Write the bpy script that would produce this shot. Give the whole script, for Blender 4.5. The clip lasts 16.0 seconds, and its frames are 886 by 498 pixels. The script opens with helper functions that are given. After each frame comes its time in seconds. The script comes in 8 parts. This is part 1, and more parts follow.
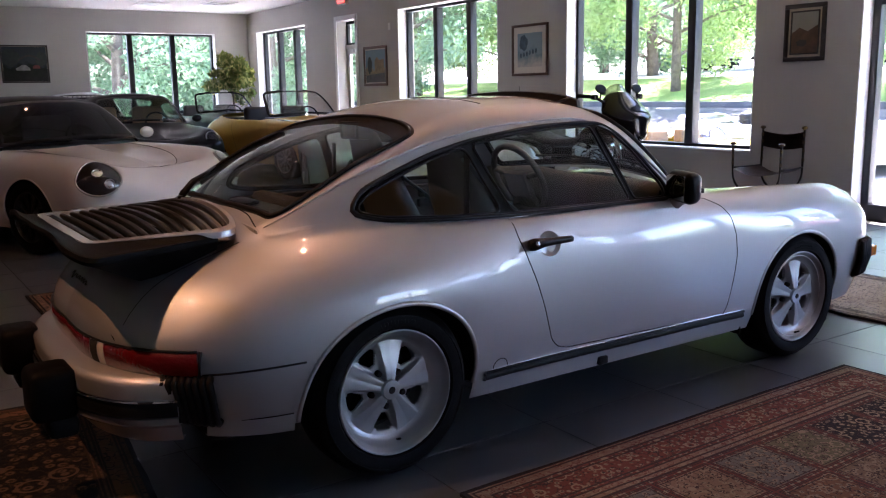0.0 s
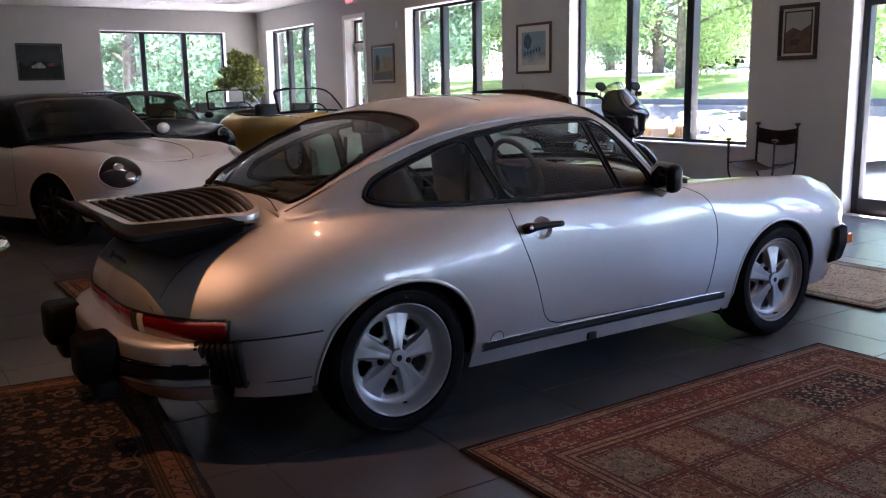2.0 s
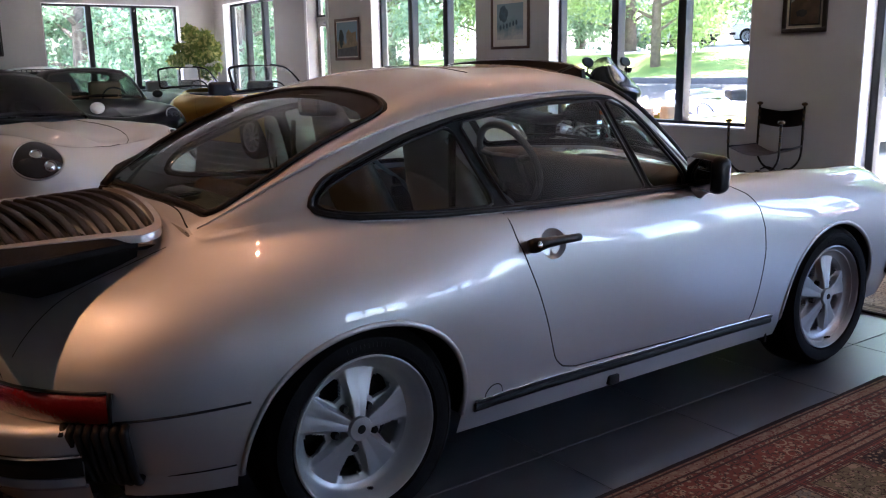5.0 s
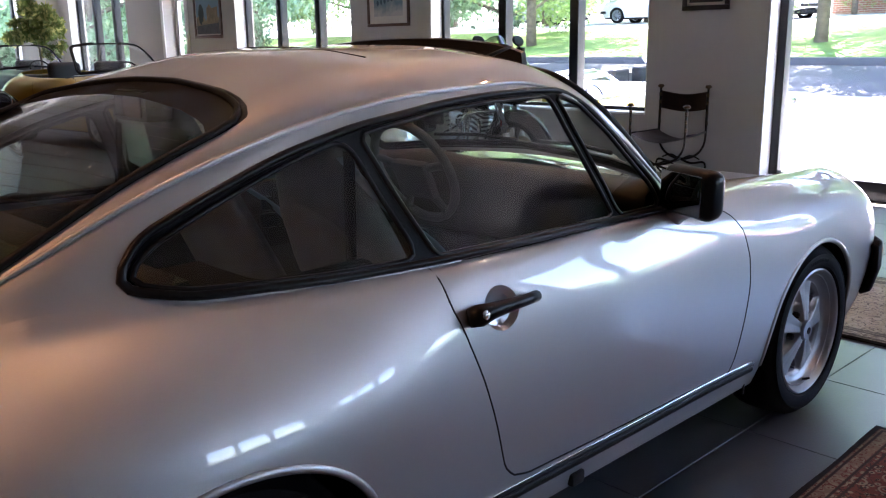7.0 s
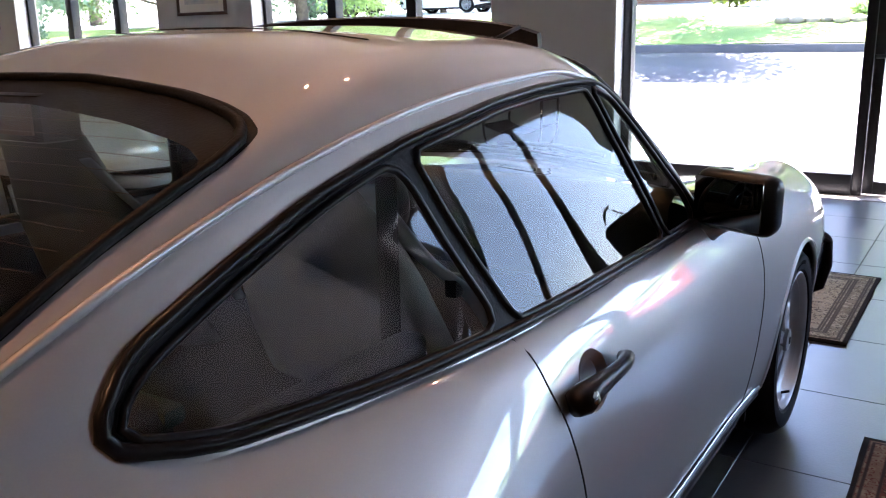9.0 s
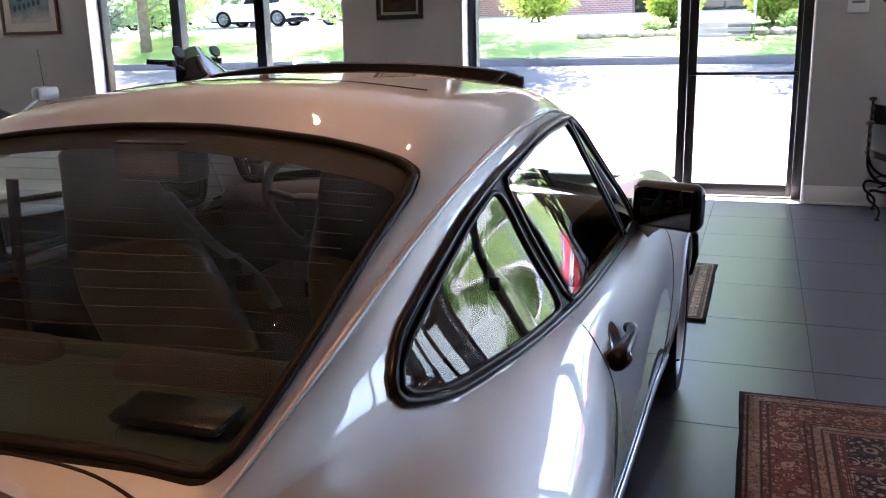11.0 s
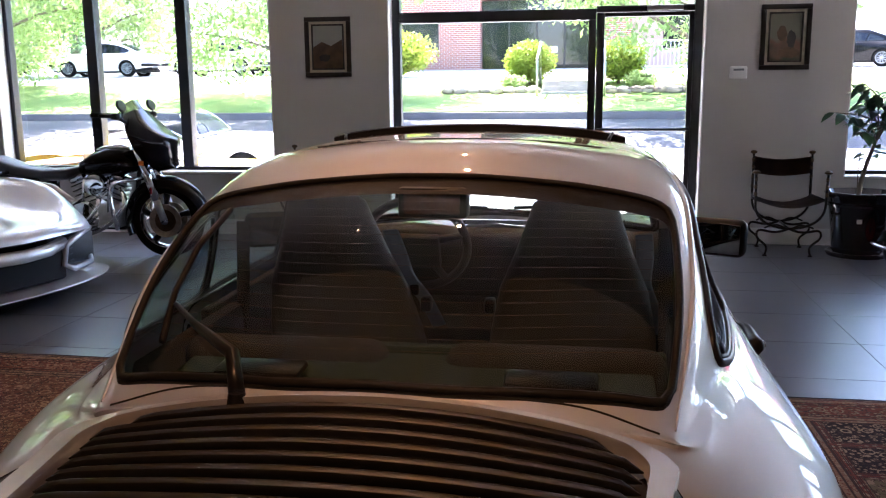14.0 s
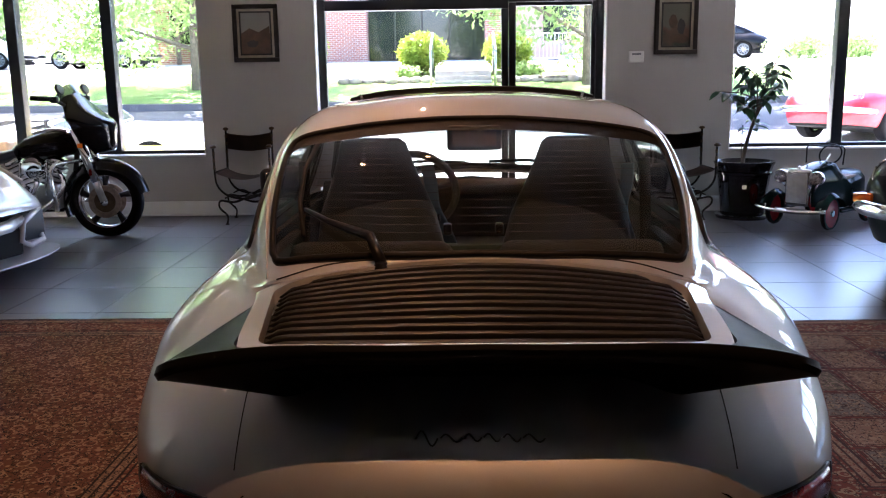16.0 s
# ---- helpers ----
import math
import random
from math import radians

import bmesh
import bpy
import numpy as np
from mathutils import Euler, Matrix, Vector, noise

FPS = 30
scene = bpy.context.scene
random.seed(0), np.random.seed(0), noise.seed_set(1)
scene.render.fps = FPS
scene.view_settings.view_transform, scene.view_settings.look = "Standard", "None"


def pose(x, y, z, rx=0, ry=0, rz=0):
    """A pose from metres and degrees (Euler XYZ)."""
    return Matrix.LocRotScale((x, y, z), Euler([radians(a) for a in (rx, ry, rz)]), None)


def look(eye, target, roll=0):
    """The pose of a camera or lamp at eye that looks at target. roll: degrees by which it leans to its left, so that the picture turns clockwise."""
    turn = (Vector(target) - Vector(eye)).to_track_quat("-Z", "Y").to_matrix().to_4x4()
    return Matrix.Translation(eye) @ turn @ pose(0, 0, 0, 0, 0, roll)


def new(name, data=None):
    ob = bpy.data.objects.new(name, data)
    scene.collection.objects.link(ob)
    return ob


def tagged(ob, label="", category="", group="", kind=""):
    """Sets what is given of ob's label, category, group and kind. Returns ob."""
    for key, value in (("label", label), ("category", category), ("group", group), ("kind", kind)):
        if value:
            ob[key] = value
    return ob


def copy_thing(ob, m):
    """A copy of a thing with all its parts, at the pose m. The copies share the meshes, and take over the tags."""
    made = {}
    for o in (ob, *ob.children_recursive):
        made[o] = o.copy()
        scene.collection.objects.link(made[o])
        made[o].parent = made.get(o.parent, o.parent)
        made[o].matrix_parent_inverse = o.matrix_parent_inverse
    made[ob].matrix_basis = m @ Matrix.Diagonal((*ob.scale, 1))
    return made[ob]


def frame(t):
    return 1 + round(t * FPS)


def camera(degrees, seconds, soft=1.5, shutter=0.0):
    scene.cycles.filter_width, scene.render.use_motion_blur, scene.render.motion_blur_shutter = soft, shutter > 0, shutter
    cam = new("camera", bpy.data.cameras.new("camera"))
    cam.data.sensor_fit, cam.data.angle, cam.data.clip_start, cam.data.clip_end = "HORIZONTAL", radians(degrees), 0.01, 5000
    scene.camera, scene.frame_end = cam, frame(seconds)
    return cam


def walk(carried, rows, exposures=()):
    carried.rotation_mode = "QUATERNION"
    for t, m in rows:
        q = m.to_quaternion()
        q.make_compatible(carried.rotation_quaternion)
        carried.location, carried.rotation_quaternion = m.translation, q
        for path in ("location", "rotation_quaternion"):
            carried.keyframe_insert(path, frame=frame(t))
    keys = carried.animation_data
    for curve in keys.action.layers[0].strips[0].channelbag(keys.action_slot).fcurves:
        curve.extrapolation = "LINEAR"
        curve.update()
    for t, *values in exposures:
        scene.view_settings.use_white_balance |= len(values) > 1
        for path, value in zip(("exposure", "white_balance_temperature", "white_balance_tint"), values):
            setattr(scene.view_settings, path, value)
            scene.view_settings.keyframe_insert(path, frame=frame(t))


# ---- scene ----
cam = camera(54.0, 16.0, soft=1.15)
PATH = [
    (0, (-1.436, -3.233, 1.315), (-0.34, -1.599, 0.956), -1.0),
    (0.5, (-1.514, -3.341, 1.321), (-0.408, -1.711, 0.976), -1.1),
    (1, (-1.568, -3.457, 1.324), (-0.465, -1.83, 0.958), -1.1),
    (1.5, (-1.608, -3.527, 1.323), (-0.516, -1.89, 0.966), -1.1),
    (2, (-1.611, -3.525, 1.319), (-0.529, -1.883, 0.954), -1.0),
    (2.5, (-1.574, -3.46, 1.319), (-0.501, -1.812, 0.954), -1.1),
    (3, (-1.516, -3.325, 1.319), (-0.422, -1.689, 0.961), -1.2),
    (3.2, (-1.495, -3.273, 1.315), (-0.39, -1.646, 0.953), -1.1),
    (5.3, (-1.037, -2.612, 1.281), (0.118, -1.037, 0.851), -0.9),
    (5.5, (-0.983, -2.531, 1.292), (0.214, -0.992, 0.847), -1.0),
    (6, (-0.828, -2.344, 1.291), (0.431, -0.861, 0.828), -0.8),
    (6.5, (-0.703, -2.169, 1.287), (0.591, -0.712, 0.835), -0.7),
    (7, (-0.62, -1.97, 1.29), (0.728, -0.566, 0.829), -0.8),
    (7.5, (-0.551, -1.777, 1.278), (0.884, -0.46, 0.822), -1.0),
    (8, (-0.46, -1.585, 1.265), (1.042, -0.353, 0.792), -1.3),
    (8.5, (-0.428, -1.426, 1.265), (1.128, -0.265, 0.784), -1.3),
    (9, (-0.491, -1.267, 1.272), (1.14, -0.217, 0.786), -1.2),
    (9.2, (-0.531, -1.222, 1.28), (1.139, -0.237, 0.792), -1.3),
    (11.3, (-1.073, -0.967, 1.366), (0.785, -0.38, 0.912), -0.8),
    (11.5, (-1.102, -0.914, 1.366), (0.779, -0.399, 0.923), -0.4),
    (12, (-1.199, -0.832, 1.372), (0.711, -0.455, 0.915), -0.3),
    (12.5, (-1.372, -0.766, 1.393), (0.542, -0.398, 0.947), -0.7),
    (13, (-1.533, -0.673, 1.44), (0.385, -0.289, 1.02), -0.6),
    (13.5, (-1.639, -0.528, 1.454), (0.272, -0.104, 1.045), -0.8),
    (14, (-1.699, -0.347, 1.42), (0.242, -0.03, 1.057), -0.5),
    (14.5, (-1.824, -0.227, 1.401), (0.131, 0.009, 1.054), -0.8),
    (15, (-2.01, -0.137, 1.391), (-0.059, 0.054, 0.998), -0.8),
    (15.5, (-2.162, -0.065, 1.369), (-0.208, 0.087, 0.97), -0.8),
    (16, (-2.329, 0.033, 1.325), (-0.365, 0.082, 0.946), -0.8),
]
EXPOSURE, KELVIN, TINT = 4.1, 6000, 22
walk(cam, [(t, look(eye, target, roll)) for t, eye, target, roll in PATH], [(0, EXPOSURE - 0.05, KELVIN - 150, TINT + 10), (8, EXPOSURE, KELVIN - 100, TINT + 6), (12, EXPOSURE, KELVIN, TINT + 6), (16, EXPOSURE, KELVIN + 50, TINT + 6)])


# ---- daylight, sun and the room's lamps ----
world = bpy.data.worlds.new("sky")
scene.world = world
world.use_nodes = True
sky_tree = world.node_tree
sky = sky_tree.nodes.new("ShaderNodeTexSky")
sky.sky_type, sky.sun_disc = "NISHITA", False
SUN_HIGH, SUN_TURN = radians(64), radians(62)
sky.sun_elevation, sky.sun_rotation = SUN_HIGH, SUN_TURN
sky_tree.links.new(sky.outputs[0], sky_tree.nodes["Background"].inputs[0])
sky_tree.nodes["Background"].inputs[1].default_value = 0.11


def lamp(name, kind, m, watts, colour, **settings):
    data = bpy.data.lights.new(name, kind)
    data.energy, data.color = watts, colour
    for key, value in settings.items():
        setattr(data, key, value)
    ob = new(name, data)
    ob.matrix_world = m
    return ob


sun_way = Vector((math.sin(SUN_TURN) * math.cos(SUN_HIGH), math.cos(SUN_TURN) * math.cos(SUN_HIGH), math.sin(SUN_HIGH)))
lamp("sun", "SUN", look(sun_way * 50, (0, 0, 0)), 4.4, (1.0, 0.95, 0.87), angle=radians(0.5))

# warm recessed ceiling lamps; the one behind the tail is an aimed spot
WARM = (1.0, 0.50, 0.20)
CANS = [(2.15, 0.30), (2.0, 0.90), (2.9, -0.8), (0.1, 0.26), (0.4, 3.2), (-2.2, 3.4), (2.9, 3.2), (0.4, 6.6), (3.2, 6.8), (4.6, 10.2), (1.8, 10.2), (4.9, 13.0), (2.9, -3.4)]
ROOF_CAN = (0.1, 0.26)
TAIL_CAN = (-2.16, -0.25)
for cx, cy in CANS:
    lamp("can_lamp", "SPOT", pose(cx, cy, 3.115), 2.8 if (cx, cy) == ROOF_CAN else 1.6, WARM, spot_size=radians(110), spot_blend=0.6, shadow_soft_size=0.016)
lamp("can_lamp", "SPOT", look((*TAIL_CAN, 3.115), (-0.55, 0.05, 0.78)), 10, WARM, spot_size=radians(56), spot_blend=0.8, shadow_soft_size=0.016)


# ---- tools for meshes ----
def obj(name, verts, faces, mat=None, parent=None, label="", smooth=False, normals=None):
    """One mesh object from vertices and faces."""
    me = bpy.data.meshes.new(name)
    me.from_pydata([tuple(v) for v in verts], [], [tuple(int(i) for i in f) for f in faces])
    if smooth:
        me.polygons.foreach_set("use_smooth", [True] * len(me.polygons))
        if normals is not None:
            me.normals_split_custom_set_from_vertices([tuple(n) for n in normals])
    if mat:
        me.materials.append(mat)
    ob = new(name, me)
    if parent is not None:
        ob.parent = parent
    if label:
        ob["label"] = label
    return ob


def part(name, bm, mat, parent, label="", smooth=True, sharp=35):
    """A bmesh as one mesh object under a thing or a part."""
    me = bpy.data.meshes.new(name)
    if smooth:
        for f in bm.faces:
            f.smooth = True
        for e in bm.edges:
            if len(e.link_faces) == 2 and e.calc_face_angle(0) > radians(sharp):
                e.smooth = False
    bm.to_mesh(me)
    bm.free()
    if mat:
        me.materials.append(mat)
    ob = new(name, me)
    if parent is not None:
        ob.parent = parent
    if label:
        ob["label"] = label
    return ob


def thing(name, label, category, m=None, group="", kind=""):
    ob = new(name)
    ob.empty_display_size = 0.1
    if m is not None:
        ob.matrix_world = m
    return tagged(ob, label, category, group, kind)


def box(x0, x1, y0, y1, z0, z1, bevel=0.0, bm=None, seg=2):
    """A box between two corners, its edges rounded."""
    own = bmesh.new()
    bmesh.ops.create_cube(own, size=1, matrix=Matrix.Translation(((x0 + x1) / 2, (y0 + y1) / 2, (z0 + z1) / 2)) @ Matrix.Diagonal((abs(x1 - x0), abs(y1 - y0), abs(z1 - z0), 1)))
    if bevel:
        bmesh.ops.bevel(own, geom=own.edges[:], offset=bevel, segments=seg, affect="EDGES", profile=0.5)
    return join(bm, own)


def join(bm, own, m=None):
    """Add the mesh own to bm, or return own alone."""
    if m is not None:
        own.transform(m)
    if bm is None:
        return own
    me = bpy.data.meshes.new("tmp")
    own.to_mesh(me)
    own.free()
    bm.from_mesh(me)
    bpy.data.meshes.remove(me)
    return bm


def lathe(profile, steps=32, m=None, bm=None, close=False):
    """Turn a profile of (radius, height) round the z axis."""
    own = bmesh.new()
    rings = []
    for r, z in profile:
        rings.append([own.verts.new((r * math.cos(a), r * math.sin(a), z)) for a in np.arange(steps) * (2 * math.pi / steps)] if r > 1e-6 else [own.verts.new((0, 0, z))])
    pairs = list(zip(rings, rings[1:])) + ([(rings[-1], rings[0])] if close else [])
    for a, b in pairs:
        for i in range(steps):
            j = (i + 1) % steps
            if len(a) > 1 and len(b) > 1:
                own.faces.new((a[i], a[j], b[j], b[i]))
            elif len(b) > 1:
                own.faces.new((a[0], b[j], b[i]))
            elif len(a) > 1:
                own.faces.new((a[i], a[j], b[0]))
    bmesh.ops.recalc_face_normals(own, faces=own.faces[:])
    return join(bm, own, m)


def tube(points, radius, steps=8, bm=None, closed=False, flat=1.0, up=None):
    """A round or flattened bar along a line; radius may be a list."""
    p = [Vector(q) for q in points]
    n = len(p)
    own = bmesh.new()
    rings = []
    last = None
    for i in range(n):
        a, b = (p[i - 1], p[(i + 1) % n]) if closed else (p[max(i - 1, 0)], p[min(i + 1, n - 1)])
        t = (b - a).normalized()
        ref = Vector(up) if up is not None else (last if last is not None else (Vector((0, 0, 1)) if abs(t.z) < 0.9 else Vector((1, 0, 0))))
        s = (ref - t * ref.dot(t)).normalized()
        last = s
        w = t.cross(s)
        r = radius[i] if hasattr(radius, "__len__") else radius
        rings.append([own.verts.new(p[i] + s * (r * flat * math.cos(k)) + w * (r * math.sin(k))) for k in np.arange(steps) * (2 * math.pi / steps)])
    for i in range(n if closed else n - 1):
        a, b = rings[i], rings[(i + 1) % n]
        for k in range(steps):
            own.faces.new((a[k], a[(k + 1) % steps], b[(k + 1) % steps], b[k]))
    if not closed:
        own.faces.new(rings[0][::-1])
        own.faces.new(rings[-1])
    return join(bm, own)


def spline(knots, count):
    """A smooth line through knots (natural cubic, by chord length)."""
    k = np.array(knots, float)
    s = np.r_[0, np.cumsum(np.linalg.norm(np.diff(k, axis=0), axis=1))]
    return cubic(s, k)(np.linspace(0, s[-1], count))


def cubic(s, k):
    """The natural cubic spline through rows k at s, as a function of an array."""
    n, h = len(s), np.diff(s)
    a = np.eye(n)
    b = np.zeros_like(k)
    for i in range(1, n - 1):
        a[i, i - 1:i + 2] = h[i - 1] / 6, (h[i - 1] + h[i]) / 3, h[i] / 6
        b[i] = (k[i + 1] - k[i]) / h[i] - (k[i] - k[i - 1]) / h[i - 1]
    m = np.linalg.solve(a, b.reshape(n, -1)).reshape(b.shape)

    def at(x):
        x = np.atleast_1d(np.asarray(x, float))
        i = np.clip(np.searchsorted(s, x, "right") - 1, 0, n - 2)
        hh = h[i].reshape(-1, *[1] * (k.ndim - 1))
        u, v = [w.reshape(-1, *[1] * (k.ndim - 1)) for w in (s[i + 1] - x, x - s[i])]
        return (m[i] * u ** 3 + m[i + 1] * v ** 3) / (6 * hh) + (k[i] / hh - m[i] * hh / 6) * u + (k[i + 1] / hh - m[i + 1] * hh / 6) * v
    return at


class Loft:
    """A smooth sheet through lines of equal length: lines[column][row]."""

    def __init__(self, lines):
        self.k = np.array(lines, float).transpose(1, 0, 2)
        self.rows, self.cols = self.k.shape[:2]
        row_d = np.linalg.norm(np.diff(self.k, axis=0), axis=2).mean(1)
        col_d = np.linalg.norm(np.diff(self.k, axis=1), axis=2).mean(0)
        self.s, self.v = np.r_[0, np.cumsum(row_d)], np.r_[0, np.cumsum(col_d)]
        self.along = cubic(self.s, self.k)

    def at(self, s, v):
        """Points at pairs of s (along) and v (across)."""
        s, v = np.atleast_1d(s), np.atleast_1d(v)
        ribs = self.along(s)
        return np.array([cubic(self.v, rib)(vv)[0] for rib, vv in zip(ribs, v)])

    def grid(self, ns, nv):
        ss, vv = np.linspace(0, self.s[-1], ns), np.linspace(0, self.v[-1], nv)
        ribs = self.along(ss)
        return cubic(self.v, ribs.transpose(1, 0, 2))(vv).transpose(1, 0, 2)


def grid_normals(p):
    du, dv = np.gradient(p, axis=0), np.gradient(p, axis=1)
    n = np.cross(du, dv)
    return n / np.maximum(np.linalg.norm(n, axis=2, keepdims=True), 1e-9)


def inside(poly, q):
    """Which of the points q lie in the closed polygon."""
    x, y = q[:, 0], q[:, 1]
    hit = np.zeros(len(q), bool)
    for (ax, ay), (bx, by) in zip(poly, np.roll(poly, -1, axis=0)):
        c = (ay > y) != (by > y)
        hit ^= c & (x < (bx - ax) * (y - ay) / (by - ay + 1e-12) + ax)
    return hit


def nearest(poly, q, closed=True):
    """The points of a polygon's outline nearest to q."""
    a = np.asarray(poly, float)
    b = np.roll(a, -1, axis=0)
    if not closed:
        a, b = a[:-1], b[:-1]
    ab = b - a
    t = np.clip(((q[:, None] - a) * ab).sum(2) / np.maximum((ab ** 2).sum(1), 1e-12), 0, 1)
    c = a + t[..., None] * ab
    d = ((c - q[:, None]) ** 2).sum(2)
    i = d.argmin(1)
    return c[np.arange(len(q)), i], np.sqrt(d[np.arange(len(q)), i])


class Sheet:
    """A fine mesh of a loft that is cut into panels along outlines drawn in a projection."""

    def __init__(self, loft, ns, nv, flip=False):
        g = loft.grid(ns, nv)
        self.n = (grid_normals(g) * (-1 if flip else 1)).reshape(-1, 3)
        self.p = g.reshape(-1, 3)
        if (self.n * (self.p - (1.1, 0, .55))).sum() < 0:
            self.n, flip = -self.n, not flip
        i = np.arange(ns * nv).reshape(ns, nv)
        q = np.stack([i[:-1, :-1], i[1:, :-1], i[1:, 1:], i[:-1, 1:]], -1).reshape(-1, 4)
        self.f = q[:, ::-1] if flip else q
        self.who = np.zeros(len(self.f), int)
        self.set = np.zeros(len(self.p), bool)
        self.size = 1.0

    def cut(self, poly, plane, number, among=0, where=None, reach=0.03):
        """Give the faces inside poly (in the axes plane) a number, and move the vertices on the border onto the outline."""
        mid = self.p[self.f].mean(1)
        sel = inside(poly, mid[:, plane]) & np.isin(self.who, np.atleast_1d(among))
        if where is not None:
            sel &= where(mid)
        self.who[sel] = number
        a, b = np.zeros(len(self.p), bool), np.zeros(len(self.p), bool)
        a[self.f[sel].ravel()] = True
        other = np.isin(self.who, np.atleast_1d(among))
        b[self.f[other].ravel()] = True
        edge = np.flatnonzero(a & b & ~self.set)
        if len(edge):
            to, d = nearest(poly, self.p[edge][:, plane])
            d3 = np.zeros((len(edge), 3))
            d3[:, plane] = to - self.p[edge][:, plane]
            free = [k for k in range(3) if k not in plane][0]
            n = self.n[edge]
            flat = np.abs(n[:, free]) > 0.25
            d3[flat, free] = -(n[flat][:, plane] * d3[flat][:, plane]).sum(1) / n[flat, free]
            ok = d < reach
            self.p[edge[ok]] += d3[ok]
            self.set[edge[ok]] = True

    def panel(self, name, numbers, mat, parent, label="", mirror=False, thick=0.0):
        """The faces of those numbers as one mesh."""
        f = self.f[np.isin(self.who, np.atleast_1d(numbers))]
        used, inv = np.unique(f, return_inverse=True)
        p, n = self.p[used].copy(), self.n[used].copy()
        f = inv.reshape(f.shape)
        if mirror:
            p[:, 1] *= -1
            n[:, 1] *= -1
            f = f[:, ::-1]
        return obj(name, p, f, mat, parent, label, True, n)


def both(make):
    """Call make once for each side of a symmetrical thing."""
    return make(-1), make(1)


# ---- materials ----
def material(name, colour, rough=0.5, metal=0.0, coat=0.0, vary=0.0, scale=8.0, bump=0.0, bump_scale=60.0, rough_vary=0.0, coat_rough=0.03, ior=1.5, second=None, seconds=0.5, piece=0.0):
    """A surface: colour, gloss, stains at one scale (vary, second colour) and fine relief at another."""
    m = bpy.data.materials.new(name)
    m.use_nodes = True
    t = m.node_tree
    b = t.nodes["Principled BSDF"]
    b.inputs["Base Color"].default_value = (*colour, 1)
    b.inputs["Roughness"].default_value = rough
    b.inputs["Metallic"].default_value = metal
    b.inputs["Coat Weight"].default_value = coat
    b.inputs["Coat Roughness"].default_value = coat_rough
    b.inputs["IOR"].default_value = ior
    coord = t.nodes.new("ShaderNodeTexCoord")
    colour_out = None
    if vary or second:
        n = t.nodes.new("ShaderNodeTexNoise")
        n.inputs["Scale"].default_value, n.inputs["Detail"].default_value = scale, 6
        t.links.new(coord.outputs["Object"], n.inputs["Vector"])
        ramp = t.nodes.new("ShaderNodeValToRGB")
        ramp.color_ramp.elements[0].position, ramp.color_ramp.elements[1].position = 0.5 - seconds / 2, 0.5 + seconds / 2
        lo = second or tuple(c * (1 - vary) for c in colour)
        hi = colour if second else tuple(min(1, c * (1 + vary)) for c in colour)
        ramp.color_ramp.elements[0].color, ramp.color_ramp.elements[1].color = (*lo, 1), (*hi, 1)
        t.links.new(n.outputs["Fac"], ramp.inputs[0])
        colour_out = ramp.outputs[0]
        if rough_vary:
            r = t.nodes.new("ShaderNodeMapRange")
            r.inputs["To Min"].default_value, r.inputs["To Max"].default_value = rough - rough_vary, rough + rough_vary
            t.links.new(n.outputs["Fac"], r.inputs["Value"])
            t.links.new(r.outputs[0], b.inputs["Roughness"])
    if piece:
        info = t.nodes.new("ShaderNodeObjectInfo")
        hsv = t.nodes.new("ShaderNodeHueSaturation")
        r = t.nodes.new("ShaderNodeMapRange")
        r.inputs["To Min"].default_value, r.inputs["To Max"].default_value = 1 - piece, 1 + piece
        t.links.new(info.outputs["Random"], r.inputs["Value"])
        t.links.new(r.outputs[0], hsv.inputs["Value"])
        if colour_out:
            t.links.new(colour_out, hsv.inputs["Color"])
        else:
            hsv.inputs["Color"].default_value = (*colour, 1)
        colour_out = hsv.outputs[0]
    if colour_out:
        t.links.new(colour_out, b.inputs["Base Color"])
    if bump:
        n = t.nodes.new("ShaderNodeTexNoise")
        n.inputs["Scale"].default_value, n.inputs["Detail"].default_value = bump_scale, 4
        t.links.new(coord.outputs["Object"], n.inputs["Vector"])
        k = t.nodes.new("ShaderNodeBump")
        k.inputs["Strength"].default_value, k.inputs["Distance"].default_value = bump, 0.01
        t.links.new(n.outputs["Fac"], k.inputs["Height"])
        t.links.new(k.outputs[0], b.inputs["Normal"])
    return m


def glass(name, tint=(1, 1, 1), gloss=0.03):
    """A thin pane: clear, with the mirror of its surface."""
    m = bpy.data.materials.new(name)
    m.use_nodes = True
    t = m.node_tree
    t.nodes.remove(t.nodes["Principled BSDF"])
    clear = t.nodes.new("ShaderNodeBsdfTransparent")
    clear.inputs[0].default_value = (*tint, 1)
    shine = t.nodes.new("ShaderNodeBsdfGlossy")
    shine.inputs["Roughness"].default_value = 0.0
    face = t.nodes.new("ShaderNodeLayerWeight")
    face.inputs[0].default_value = 0.5
    power = t.nodes.new("ShaderNodeMath")
    power.operation, power.inputs[1].default_value = "POWER", 5.0
    t.links.new(face.outputs["Facing"], power.inputs[0])
    fres = t.nodes.new("ShaderNodeMapRange")
    fres.inputs["To Min"].default_value, fres.inputs["To Max"].default_value = gloss, 1.0
    t.links.new(power.outputs[0], fres.inputs["Value"])
    mix = t.nodes.new("ShaderNodeMixShader")
    t.links.new(fres.outputs[0], mix.inputs[0])
    t.links.new(clear.outputs[0], mix.inputs[1])
    t.links.new(shine.outputs[0], mix.inputs[2])
    t.links.new(mix.outputs[0], t.nodes["Material Output"].inputs[0])
    return m


def glow(name, colour, strength):
    m = bpy.data.materials.new(name)
    m.use_nodes = True
    b = m.node_tree.nodes["Principled BSDF"]
    b.inputs["Emission Color"].default_value = (*colour, 1)
    b.inputs["Emission Strength"].default_value = strength
    return m


